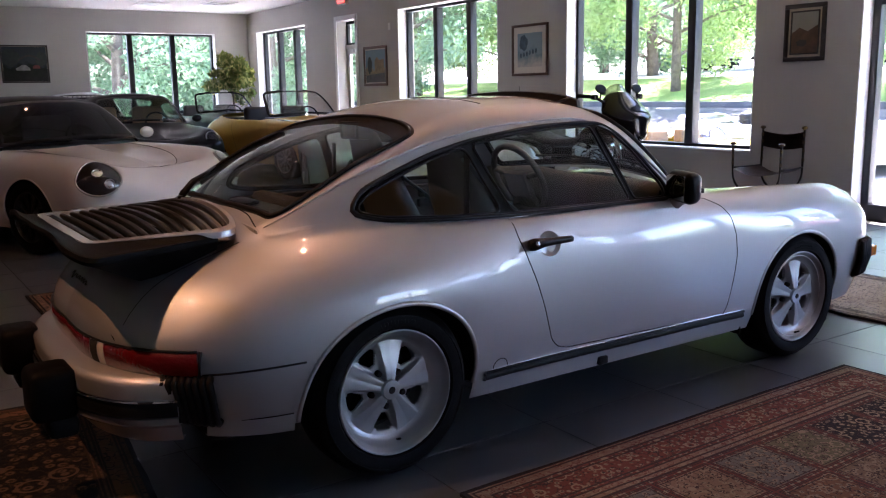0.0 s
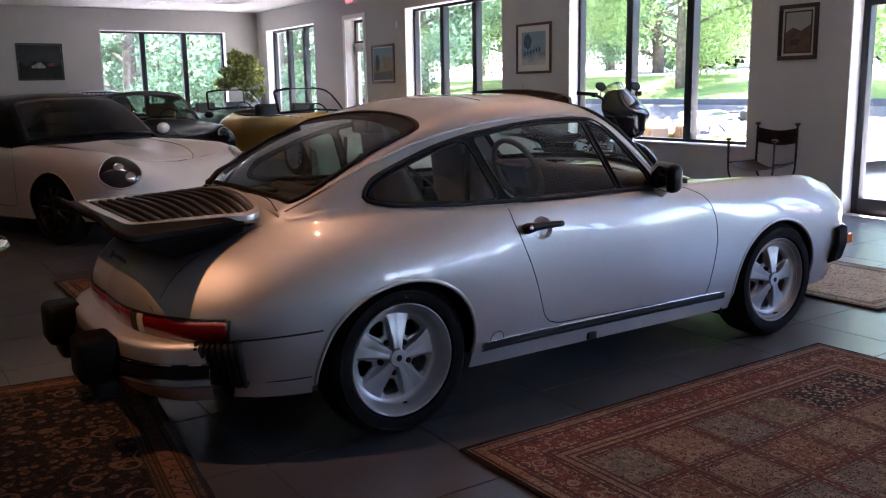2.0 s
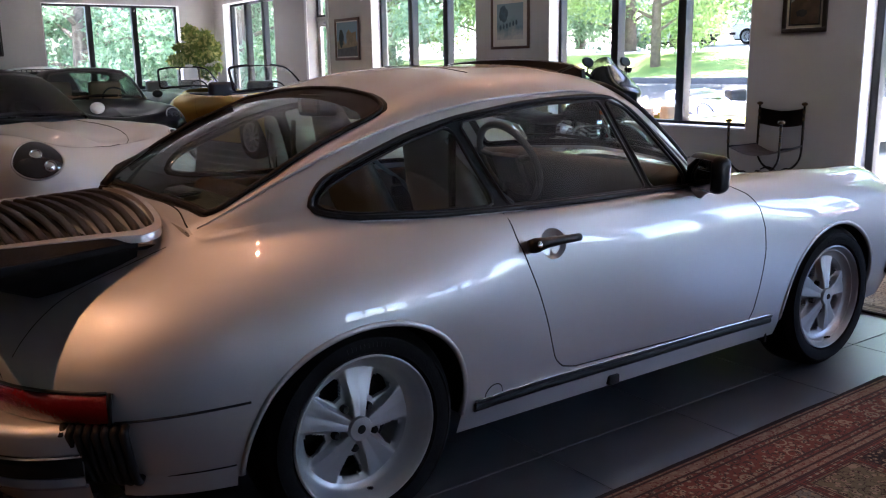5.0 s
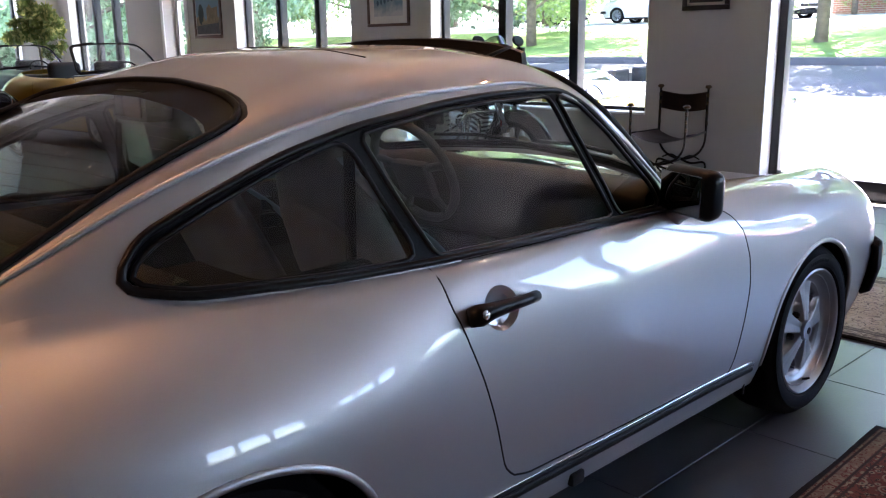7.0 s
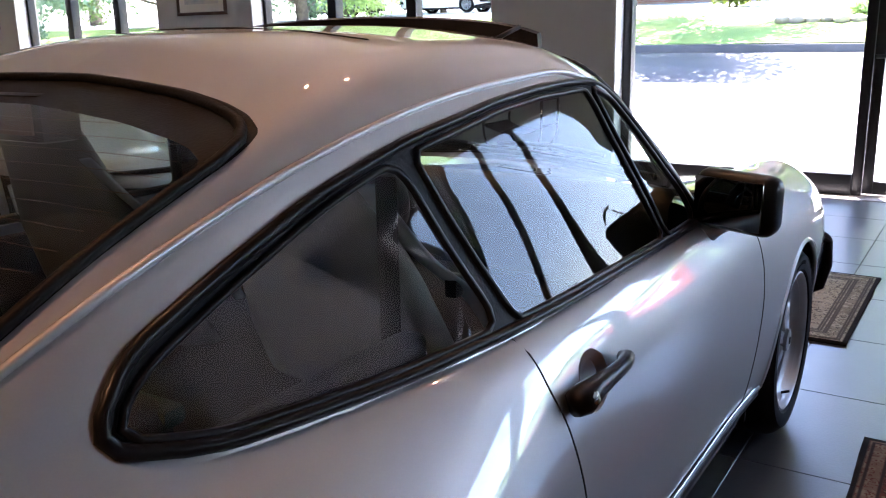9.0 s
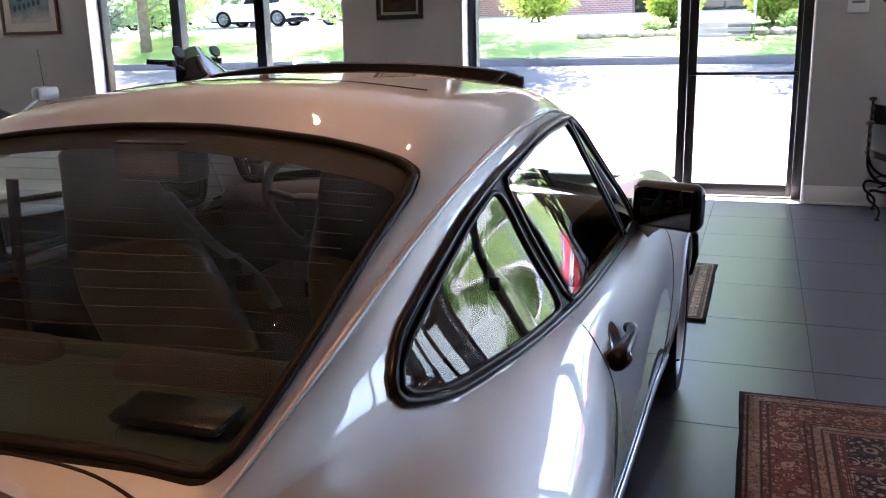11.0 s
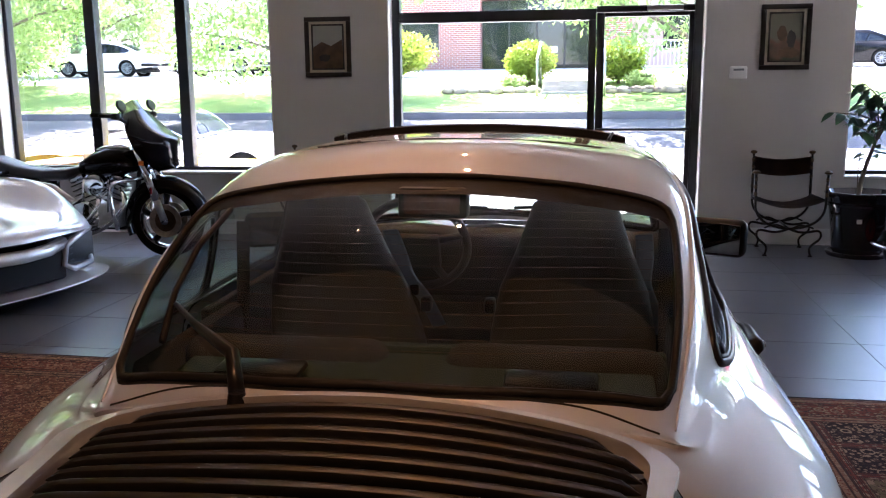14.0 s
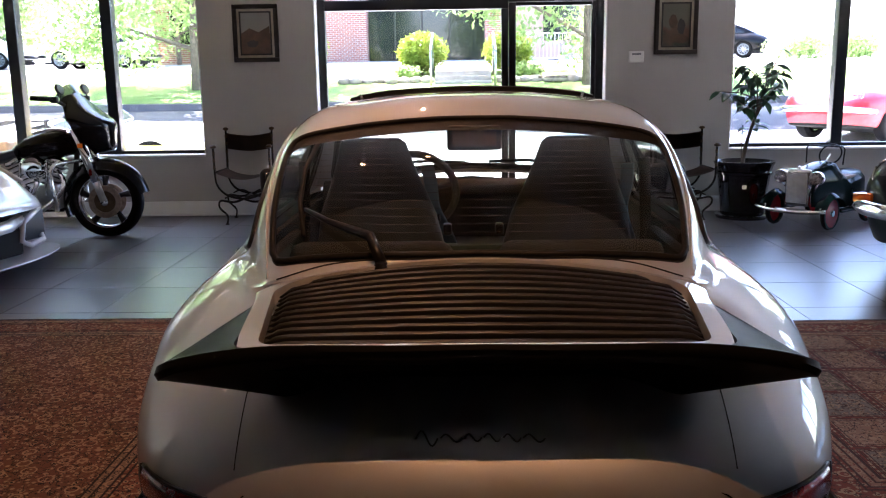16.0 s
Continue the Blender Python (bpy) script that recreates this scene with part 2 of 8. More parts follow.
WALL = material("wall_paint", (0.46, 0.435, 0.40), 0.75, vary=0.03, scale=1.5, bump=0.08, bump_scale=180)
WHITE = material("white_trim_paint", (0.78, 0.77, 0.75), 0.45, vary=0.03, scale=3)
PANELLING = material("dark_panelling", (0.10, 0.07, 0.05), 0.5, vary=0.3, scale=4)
CEIL = material("ceiling_paint", (0.56, 0.54, 0.51), 0.85, vary=0.02, scale=2, bump=0.06, bump_scale=150)
FRAME = material("black_aluminium", (0.012, 0.012, 0.013), 0.38, vary=0.2, scale=6)
PANE = glass("window_glass", (0.96, 0.98, 0.97))
TILE = material("slate_tile", (0.062, 0.066, 0.074), 0.30, vary=0.07, scale=9, bump=0.05, bump_scale=110, piece=0.06)
GROUT = material("grout", (0.03, 0.03, 0.032), 0.8)
SILVER = material("silver_paint", (0.46, 0.465, 0.48), 0.52, 0.88, coat=1.0, coat_rough=0.02, vary=0.02, scale=400, bump=0.0)
SILVER.node_tree.nodes["Principled BSDF"].inputs["Coat IOR"].default_value = 1.75
RUBBER = material("black_rubber", (0.008, 0.008, 0.0085), 0.5, ior=1.25, vary=0.3, scale=20, bump=0.1, bump_scale=200)
TRIM = material("black_trim", (0.008, 0.008, 0.009), 0.3, ior=1.3)
LETTERING = glass("faint_lettering", (0.72, 0.71, 0.70), 0.03)
PLASTIC = material("black_plastic", (0.005, 0.005, 0.0052), 0.5, ior=1.15, bump=0.15, bump_scale=400)
TYRE = material("tyre_rubber", (0.007, 0.007, 0.0075), 0.55, ior=1.16, vary=0.25, scale=15, bump=0.1, bump_scale=150)
DARK = material("dark_gap", (0.006, 0.006, 0.006), 0.9)
ALLOY = material("silver_alloy", (0.36, 0.37, 0.385), 0.36, 0.6, coat=0.25, vary=0.05, scale=12)
CHROME = material("chrome", (0.85, 0.86, 0.87), 0.06, 1.0)
STEEL = material("steel", (0.5, 0.5, 0.5), 0.3, 1.0, vary=0.15, scale=20)
CARGLASS = glass("car_glass", (0.70, 0.77, 0.74), 0.045)
REDLENS = material("red_lens", (0.13, 0.004, 0.004), 0.12, coat=1.0, bump=0.3, bump_scale=90)
CLEARLENS = material("clear_lens", (0.5, 0.48, 0.46), 0.12, coat=1.0)
AMBER = material("amber_lens", (0.75, 0.16, 0.01), 0.15, coat=1.0)
LEATHER = material("grey_leather", (0.065, 0.07, 0.068), 0.55, vary=0.12, scale=6, bump=0.2, bump_scale=220)
CARPET = material("dark_carpet", (0.025, 0.025, 0.025), 0.95, bump=0.4, bump_scale=300)


# ---- the showroom ----
X_FRONT, Y_NORTH, Y_SOUTH, X_BACK, HIGH = 6.48, 16.60, -9.6, -5.4, 3.13


def wall(name, openings, a, b, place, thick, label, along="y", mat=None):
    """A wall from a to b with openings (start, end, sill, head) through it."""
    bm = bmesh.new()

    def block(s0, s1, z0, z1):
        if s1 - s0 > 1e-4 and z1 - z0 > 1e-4:
            (box(place, place + thick, s0, s1, z0, z1, bm=bm) if along == "y" else box(s0, s1, place, place + thick, z0, z1, bm=bm))
    s = a
    for o0, o1, z0, z1 in sorted(openings):
        block(s, o0, -0.2, HIGH + 0.2)
        block(o0, o1, -0.2, z0)
        block(o0, o1, z1, HIGH + 0.2)
        s = o1
    block(s, b, -0.2, HIGH + 0.2)
    return tagged(part(name, bm, mat or WALL, None, smooth=False), label, "wall", kind="structure")


HEAD, SILL = 2.69, 0.605
WINDOWS = [(-8.9, -6.45), (-6.0, -2.62), (2.65, 5.58), (7.05, 9.84), (13.50, 16.09)]
DOORWAY, SIDE_DOOR = (-1.39, 1.50), (11.35, 12.08)
front_holes = [(a, b, SILL, HEAD) for a, b in WINDOWS] + [(*DOORWAY, 0.0, HEAD), (*SIDE_DOOR, 0.0, 2.64)]
wall("wall_east", front_holes, Y_SOUTH - 0.3, Y_NORTH + 0.3, X_FRONT, 0.32, "plain greige painted wall between the showroom windows")
NORTH_WINDOW = (2.88, 5.69)
wall("wall_north", [(*NORTH_WINDOW, 0.62, 2.67)], X_BACK, X_FRONT, Y_NORTH, 0.3, "plain greige painted end wall of the showroom", "x")
SOUTH_WINDOWS = [(2.9, 6.25)]
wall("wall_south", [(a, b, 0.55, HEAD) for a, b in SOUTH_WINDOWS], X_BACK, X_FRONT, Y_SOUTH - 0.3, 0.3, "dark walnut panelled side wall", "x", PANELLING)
# unseen; panelling colour doubled to bounce fill light onto the car's tail
wall("wall_west", [], Y_SOUTH - 0.3, Y_NORTH + 0.3, X_BACK - 0.3, 0.3, "unseen walnut panelled back wall, coloured lighter as fill light", "y", material("fill_light_panelling", (0.20, 0.15, 0.11), 0.5, vary=0.3, scale=4))
tagged(part("ceiling", box(X_BACK - 0.3, X_FRONT + 0.32, Y_SOUTH - 0.3, Y_NORTH + 0.3, HIGH, HIGH + 0.2), CEIL, None, smooth=False), "white painted flat showroom ceiling", "ceiling", kind="structure")


tagged(part("eaves", box(X_FRONT + 0.32, X_FRONT + 1.35, Y_SOUTH - 1.3, Y_NORTH + 1.3, HIGH + 0.02, HIGH + 0.2), CEIL, None, smooth=False), "overhanging white eaves along the shop front", "eaves", kind="structure")
tagged(part("eaves", box(X_BACK, X_FRONT + 0.32, Y_SOUTH - 1.3, Y_SOUTH - 0.3, HIGH + 0.02, HIGH + 0.2), CEIL, None, smooth=False), "overhanging white eaves", "eaves", kind="structure")


def window(name, y0, y1, z0, z1, m, panes=3, x=0.17):
    """A black framed window in the yz plane at depth x, its reveals lined in white."""
    w = thing(name, "black aluminium framed showroom window with three tall panes", "window", m, kind="structure")
    d, t = 0.05, 0.055
    part("window_frame", box(x, x + 2 * d, y0, y0 + t, z0, z1, 0.004), FRAME, w)
    part("window_frame", box(x, x + 2 * d, y1 - t, y1, z0, z1, 0.004), FRAME, w)
    part("window_frame", box(x, x + 2 * d, y0 + t, y1 - t, z0, z0 + t, 0.004), FRAME, w)
    part("window_frame", box(x, x + 2 * d, y0 + t, y1 - t, z1 - t, z1, 0.004), FRAME, w)
    step = (y1 - y0) / panes
    for i in range(1, panes):
        part("mullion", box(x - 0.02, x + 2 * d, y0 + i * step - 0.055, y0 + i * step + 0.055, z0 + t, z1 - t, 0.004), FRAME, w)
    for i in range(panes):
        p = part("pane", box(x + 0.04, x + 0.046, y0 + i * step + 0.05, y0 + (i + 1) * step - 0.05, z0 + t - 0.005, z1 - t + 0.005), PANE, w, smooth=False)
        p.visible_shadow = False
    part("window_sill", box(-0.025, x, y0 + 0.003, y1 - 0.003, z0 + 0.001, z0 + 0.022, 0.004), WHITE, w)
    for a, b in ((y0 + 0.001, y0 + 0.012), (y1 - 0.012, y1 - 0.001)):
        part("window_jamb", box(0.002, x, a, b, z0 + 0.022, z1 - 0.012), WHITE, w)
    part("window_jamb", box(0.002, x, y0 + 0.001, y1 - 0.001, z1 - 0.012, z1 - 0.001), WHITE, w)
    return w


for i, (a, b) in enumerate(WINDOWS):
    window(f"window_{i + 1}", a, b, SILL, HEAD, pose(X_FRONT, 0, 0))
for i, (a, b) in enumerate(SOUTH_WINDOWS):
    window(f"window_{i + 7}", a, b, 0.55, HEAD, pose(0, Y_SOUTH, 0, 0, 0, -90))
window("window_6", -NORTH_WINDOW[1], -NORTH_WINDOW[0], 0.62, 2.67, pose(0, Y_NORTH, 0, 0, 0, 90))


def entrance():
    """The glazed shop front: a fixed pane, a door leaf and a fanlight over both."""
    d = thing("door_1", "black aluminium framed glass entrance door with a fixed side pane", "door", pose(X_FRONT, 0, 0), kind="structure")
    y0, y1, t, x0, x1 = *DOORWAY, 0.085, 0.17, 0.27
    for a, b in ((y0, y0 + t), (y1 - t, y1)):
        part("door_frame", box(x0, x1, a, b, 0, HEAD, 0.004), FRAME, d)
    part("transom", box(x0, x1, -0.43, y1 - t, 2.03, 2.13, 0.004), FRAME, d)
    part("transom", box(x0, x1, y0 + t, -0.43, 2.095, 2.15, 0.004), FRAME, d)
    part("door_frame", box(x0, x1, y0 + t, y1 - t, HEAD - 0.06, HEAD, 0.004), FRAME, d)
    part("mullion", box(x0, x1, -0.43, -0.36, 0, 2.03, 0.004), FRAME, d)
    part("threshold", box(x0 - 0.02, x1, -0.36, y1 - t, 0.0, 0.16, 0.004), FRAME, d)
    leaf = part("door_leaf", box(x0 + 0.02, x1 - 0.02, -1.303, -1.262, 0.012, 2.09, 0.004), FRAME, d)
    box_parts = ((-0.505, -0.434, 0.012, 2.09), (-1.262, -0.505, 0.012, 0.11), (-1.262, -0.505, 2.055, 2.09))
    for a, b, c, e in box_parts:
        part("door_rail", box(x0 + 0.02, x1 - 0.02, a, b, c, e, 0.004), FRAME, leaf)
    part("push_bar", tube([(x0 - 0.03, -1.29, 1.03), (x0 - 0.03, -0.45, 1.03)], 0.014), FRAME, leaf)
    for y in (-1.28, -0.47):
        part("bar_bracket", tube([(x0 - 0.03, y, 1.03), (x0 + 0.03, y, 1.03)], 0.012), FRAME, leaf)
    for z, w in ((1.52, .10), (1.41, .30), (1.355, .30), (1.30, .18)):
        part("door_lettering", box(x0 + .0412, x0 + .0435, -.885 - w / 2, -.885 + w / 2, z - .012, z + .012), LETTERING, leaf, "faint grey lettering bar")
    part("door_closer", box(x0 - 0.045, x0 - 0.002, -1.2, -0.88, 2.10, 2.145, 0.005), STEEL, d)
    for a, b, c, e in ((-0.36, y1 - t, 0.16, 2.03), (-1.265, -0.50, 0.10, 2.06), (y0 + t, y1 - t, 2.15, HEAD - 0.06)):
        p = part("pane", box(x0 + 0.045, x0 + 0.051, a, b, c, e), PANE, d, smooth=False)
        p.visible_shadow = False
    for a, b in ((y0 + 0.001, y0 + 0.012), (y1 - 0.012, y1 - 0.001)):
        part("door_jamb", box(0.002, x0, a, b, 0.002, HEAD - 0.012), WHITE, d)
    part("door_jamb", box(0.002, x0, y0 + 0.001, y1 - 0.001, HEAD - 0.012, HEAD - 0.001), WHITE, d)


entrance()


def side_door():
    d = thing("door_2", "white framed glazed side door with a small fanlight", "door", pose(X_FRONT, 0, 0), kind="structure")
    y0, y1 = SIDE_DOOR
    for a, b in ((y0 - 0.09, y0 - 0.001), (y1 + 0.001, y1 + 0.09)):
        part("door_casing", box(-0.02, 0.0, a, b, 0.0, 2.73, 0.004), WHITE, d)
    part("door_casing", box(-0.02, 0.0, y0 - 0.001, y1 + 0.001, 2.641, 2.73, 0.004), WHITE, d)
    x0 = 0.2
    for a, b, c, e in ((y0, y0 + 0.1, 0, 2.13), (y1 - 0.1, y1, 0, 2.13), (y0 + 0.1, y1 - 0.1, 0, 0.25), (y0 + 0.1, y1 - 0.1, 2.03, 2.13)):
        part("door_rail", box(x0, x0 + 0.05, a, b, c, e, 0.003), WHITE, d)
    part("transom", box(x0 - 0.03, x0 + 0.06, y0, y1, 2.13, 2.20, 0.003), WHITE, d)
    for a, b, c, e in ((y0, y0 + 0.05, 2.20, 2.64), (y1 - 0.05, y1, 2.20, 2.64), (y0 + 0.05, y1 - 0.05, 2.20, 2.24), (y0 + 0.05, y1 - 0.05, 2.59, 2.64)):
        part("window_frame", box(x0, x0 + 0.06, a, b, c, e, 0.003), FRAME, d)
    part("door_closer", box(x0 - 0.05, x0, y0 + 0.1, y0 + 0.4, 2.06, 2.11, 0.005), STEEL, d)
    for c, e in ((0.25, 2.03), (2.24, 2.59)):
        p = part("pane", box(x0 + 0.025, x0 + 0.03, y0 + 0.05, y1 - 0.05, c, e), PANE, d, smooth=False)
        p.visible_shadow = False


side_door()


def baseboard():
    stops = sorted([Y_SOUTH, *DOORWAY, SIDE_DOOR[0] - 0.09, SIDE_DOOR[1] + 0.09, Y_NORTH])
    for i in range(0, len(stops), 2):
        bm = box(X_FRONT - 0.018, X_FRONT, stops[i], stops[i + 1], 0.002, 0.15, 0.004)
        box(X_FRONT - 0.03, X_FRONT - 0.018, stops[i], stops[i + 1], 0.002, 0.02, 0.004, bm)
        tagged(part("baseboard", bm, WHITE, None), "white painted skirting board along the wall", "baseboard", kind="structure")
    tagged(part("baseboard", box(X_BACK, X_FRONT - 0.03, Y_NORTH - 0.018, Y_NORTH, 0.002, 0.15, 0.004), WHITE, None), "white painted skirting board along the wall", "baseboard", kind="structure")


baseboard()

# floor: a grout bed, with the tiles laid on it at the end of the file
floor = tagged(part("floor", box(X_BACK - 0.3, X_FRONT + 0.32, Y_SOUTH - 0.3, Y_NORTH + 0.3, -0.2, -0.0045), GROUT, None, smooth=False), "dark slate-grey floor of large square porcelain tiles", "floor", kind="structure")


# ---- the silver coupe: its skin as two lofts ----
# rows run from the middle of the tail round the flank to the middle of the nose
SHELL = [
    [(-.80, 0, .33), (-.78, .33, .33), (-.66, .58, .31), (-.48, .70, .28), (-.3, .735, .25), (0, .745, .21), (.35, .74, .195), (.6, .74, .195), (1, .74, .195), (1.4, .74, .195), (1.75, .74, .195), (2, .74, .195), (2.27, .74, .2), (2.6, .725, .215), (2.88, .67, .22), (3.03, .5, .22), (3.12, .26, .22), (3.14, 0, .22)],
    [(-.85, 0, .40), (-.83, .35, .40), (-.69, .62, .39), (-.50, .745, .37), (-.3, .785, .35), (0, .81, .34), (.35, .785, .32), (.6, .768, .315), (1, .766, .31), (1.4, .766, .31), (1.75, .77, .31), (2, .785, .32), (2.27, .79, .33), (2.6, .77, .33), (2.91, .7, .33), (3.06, .52, .33), (3.15, .27, .33), (3.17, 0, .33)],
    [(-.88, 0, .50), (-.86, .36, .50), (-.72, .64, .50), (-.52, .765, .50), (-.3, .815, .50), (0, .836, .50), (.35, .818, .50), (.6, .79, .50), (1, .787, .50), (1.4, .787, .5), (1.75, .79, .5), (2, .8, .5), (2.27, .802, .5), (2.6, .79, .5), (2.93, .72, .49), (3.06, .53, .46), (3.15, .28, .45), (3.17, 0, .45)],
    [(-.845, 0, .63), (-.825, .34, .63), (-.68, .60, .63), (-.50, .725, .65), (-.3, .788, .665), (0, .825, .67), (.35, .812, .67), (.6, .783, .68), (1, .78, .68), (1.4, .78, .68), (1.75, .782, .67), (2, .785, .665), (2.27, .785, .665), (2.6, .772, .655), (2.92, .70, .635), (3.04, .53, .60), (3.08, .28, .55), (3.09, 0, .54)],
    [(-.75, 0, .73), (-.73, .32, .73), (-.60, .545, .735), (-.46, .640, .752), (-.3, .702, .768), (0, .730, .778), (.35, .748, .775), (.6, .752, .77), (1, .752, .765), (1.4, .752, .765), (1.75, .75, .76), (2, .74, .757), (2.27, .735, .755), (2.55, .722, .745), (2.83, .662, .722), (2.97, .51, .675), (2.97, .27, .63), (2.98, 0, .62)],
    [(-.61, 0, .80), (-.595, .29, .80), (-.50, .46, .80), (-.41, .54, .813), (-.3, .588, .826), (0, .632, .838), (.35, .688, .823), (.6, .703, .819), (1, .71, .82), (1.4, .708, .818), (1.75, .66, .815), (2, .64, .812), (2.27, .625, .808), (2.5, .605, .797), (2.74, .565, .775), (2.87, .44, .715), (2.85, .24, .68), (2.86, 0, .665)],
    [(-.49, 0, .855), (-.475, .25, .855), (-.43, .42, .84), (-.37, .50, .842), (-.315, .555, .847), (0, .58, .87), (.35, .6, .85), (.6, .6, .84), (1, .6, .84), (1.4, .58, .845), (1.75, .5, .825), (2, .45, .80), (2.27, .45, .775), (2.5, .43, .745), (2.65, .39, .715), (2.75, .3, .685), (2.79, .17, .66), (2.8, 0, .65)],
    [(-.395, 0, .90), (-.385, .2, .897), (-.36, .36, .885), (-.35, .45, .872), (-.343, .508, .857), (0, .5, .87), (.35, .5, .85), (.6, .5, .84), (1, .4, .84), (1.4, .2, .87), (1.72, 0, .865), (2, 0, .815), (2.27, 0, .775), (2.5, 0, .735), (2.65, 0, .705), (2.73, 0, .685), (2.77, 0, .67), (2.78, 0, .66)],
]
# rows run from the cowl over the roof to the foot of the rear window
CABIN = [
    [(1.44, .712, .812), (1.25, .715, .818), (1.06, .716, .82), (.85, .714, .82), (.55, .704, .819), (.22, .670, .826), (-.07, .602, .846), (-.343, .512, .852)],
    [(1.465, .705, .822), (1.27, .668, .935), (1.06, .645, .99), (.85, .643, .995), (.53, .635, .98), (.21, .612, .955), (-.075, .578, .912), (-.343, .508, .857)],
    [(1.49, .69, .832), (1.295, .618, 1.02), (1.06, .572, 1.145), (.85, .572, 1.155), (.50, .58, 1.125), (.215, .572, 1.065), (-.08, .550, .965), (-.344, .5, .863)],
    [(1.52, .665, .842), (1.32, .598, 1.045), (1.08, .545, 1.18), (.85, .54, 1.195), (.49, .548, 1.17), (.23, .548, 1.105), (-.08, .528, .99), (-.345, .488, .868)],
    [(1.59, .52, .862), (1.39, .46, 1.07), (1.13, .42, 1.222), (.86, .41, 1.245), (.50, .41, 1.225), (.30, .43, 1.165), (-.05, .42, 1.03), (-.36, .36, .885)],
    [(1.66, .27, .88), (1.44, .24, 1.09), (1.165, .22, 1.245), (.87, .21, 1.268), (.51, .21, 1.25), (.36, .22, 1.198), (-.02, .22, 1.065), (-.385, .2, .897)],
    [(1.69, 0, .885), (1.46, 0, 1.095), (1.18, 0, 1.25), (.87, 0, 1.273), (.515, 0, 1.258), (.385, 0, 1.208), (-.01, 0, 1.075), (-.395, 0, .90)],
]
WHEELS = ((0.0, 0.305), (2.268, 0.305))
ARCHES = ((.342, .296), (.328, .298))


def arch(cx, cz, r, foot, high=None):
    """The outline of a wheel arch; high: its rise over the hub, where it is not round."""
    a = np.radians(np.linspace(-8, 188, 50))
    return np.array([(cx + r, foot), *[(cx + r * math.cos(k), cz + (high or r) * math.sin(k)) for k in a], (cx - r, foot)])


def inset(poly, d):
    """The outline moved inwards by d."""
    p = np.asarray(poly, float)
    t = np.roll(p, -1, 0) - np.roll(p, 1, 0)
    n = np.stack([-t[:, 1], t[:, 0]], 1) / np.linalg.norm(t, axis=1)[:, None]
    area = np.sum(p[:, 0] * np.roll(p[:, 1], -1) - np.roll(p[:, 0], -1) * p[:, 1])
    return p + n * (d if area > 0 else -d)


def rounded(corners, r, steps=5):
    """A polygon with its corners rounded off."""
    c = np.asarray(corners, float)
    out = []
    for i in range(len(c)):
        a, b, d = c[i - 1], c[i], c[(i + 1) % len(c)]
        u, w = a - b, d - b
        lu, lw = np.linalg.norm(u), np.linalg.norm(w)
        k = min(r, lu * 0.45, lw * 0.45)
        p, q = b + u / lu * k, b + w / lw * k
        out += [(1 - s) ** 2 * p + 2 * s * (1 - s) * b + s * s * q for s in np.linspace(0, 1, steps)]
    return np.array(out)


DOOR = np.array([(.545, .95), (.548, .82), (.552, .748), (.585, .66), (.625, .575), (.66, .49), (.692, .405), (.712, .355), (.745, .325), (.80, .312), (1.2, .306), (1.735, .297), (1.752, .33), (1.772, .45), (1.782, .548), (1.774, .64), (1.748, .72), (1.705, .770), (1.635, .804), (1.50, .824), (1.44, .95)])
DAYLIGHT = rounded([(-.062, .878), (.04, .846), (.32, .83), (.565, .825), (1.17, .822), (1.425, .818), (1.41, .885), (1.29, 1.035), (1.205, 1.11), (1.13, 1.152), (1.0, 1.158), (.85, 1.154), (.70, 1.144), (.46, 1.11), (.28, 1.066), (.11, 1.005), (-.015, .952)], .05)
QUARTER = rounded([(-.034, .888), (.05, .863), (.32, .847), (.53, .843), (.425, 1.08), (.28, 1.04), (.12, .98), (.012, .932)], .04)
DOORGLASS = rounded([(.578, .842), (1.17, .838), (1.06, 1.133), (.85, 1.131), (.70, 1.121), (.466, 1.086)], .012)
VENT = rounded([(1.205, .838), (1.385, .836), (1.378, .88), (1.265, 1.03), (1.18, 1.105), (1.098, 1.135)], .015)
CABINBASE = np.array([(-.23, .546), (-.07, .602), (.22, .670), (.55, .704), (.85, .714), (1.06, .716), (1.25, .715), (1.44, .712), (1.52, .665), (1.59, .52), (1.66, .27), (1.69, 0), (1.69, -.1), (-.2, -.1), (-.22, .3)])
SCREEN = rounded([(-.7, .895), (0, .905), (.4, .885), (.625, .862), (.56, 1.08), (.505, 1.195), (.25, 1.228), (-.7, 1.24)], .05)
BACKLIGHT = rounded([(-.7, .921), (0, .921), (.25, .915), (.42, .902), (.500, .890), (.525, .98), (.530, 1.05), (.530, 1.11), (.518, 1.138), (.480, 1.156), (.42, 1.168), (.32, 1.183), (.2, 1.194), (.1, 1.200), (-.7, 1.202)], .03)


def on_sheet(sheet, pts, plane, where, lift=0.0):
    """Points of an outline laid on a sheet."""
    idx = np.flatnonzero(where(sheet.p))
    free = [k for k in range(3) if k not in plane][0]
    out = []
    for q in pts:
        d = ((sheet.p[idx][:, plane] - q) ** 2).sum(1)
        i = idx[d.argmin()]
        p, n = sheet.p[i].copy(), sheet.n[i]
        step = np.asarray(q) - p[plane]
        p[plane] = q
        if abs(n[free]) > 0.25:
            p[free] -= (n[plane] * step).sum() / n[free]
        out.append(p + n * lift)
    return np.array(out)


def dense(poly, step, closed=True):
    p = np.asarray(poly, float)
    q = np.vstack([p, p[:1]]) if closed else p
    s = np.r_[0, np.cumsum(np.linalg.norm(np.diff(q, axis=0), axis=1))]
    u = np.linspace(0, s[-1], max(4, int(s[-1] / step)))
    if closed:
        u = u[:-1]
    return np.stack([np.interp(u, s, q[:, k]) for k in range(q.shape[1])], 1)


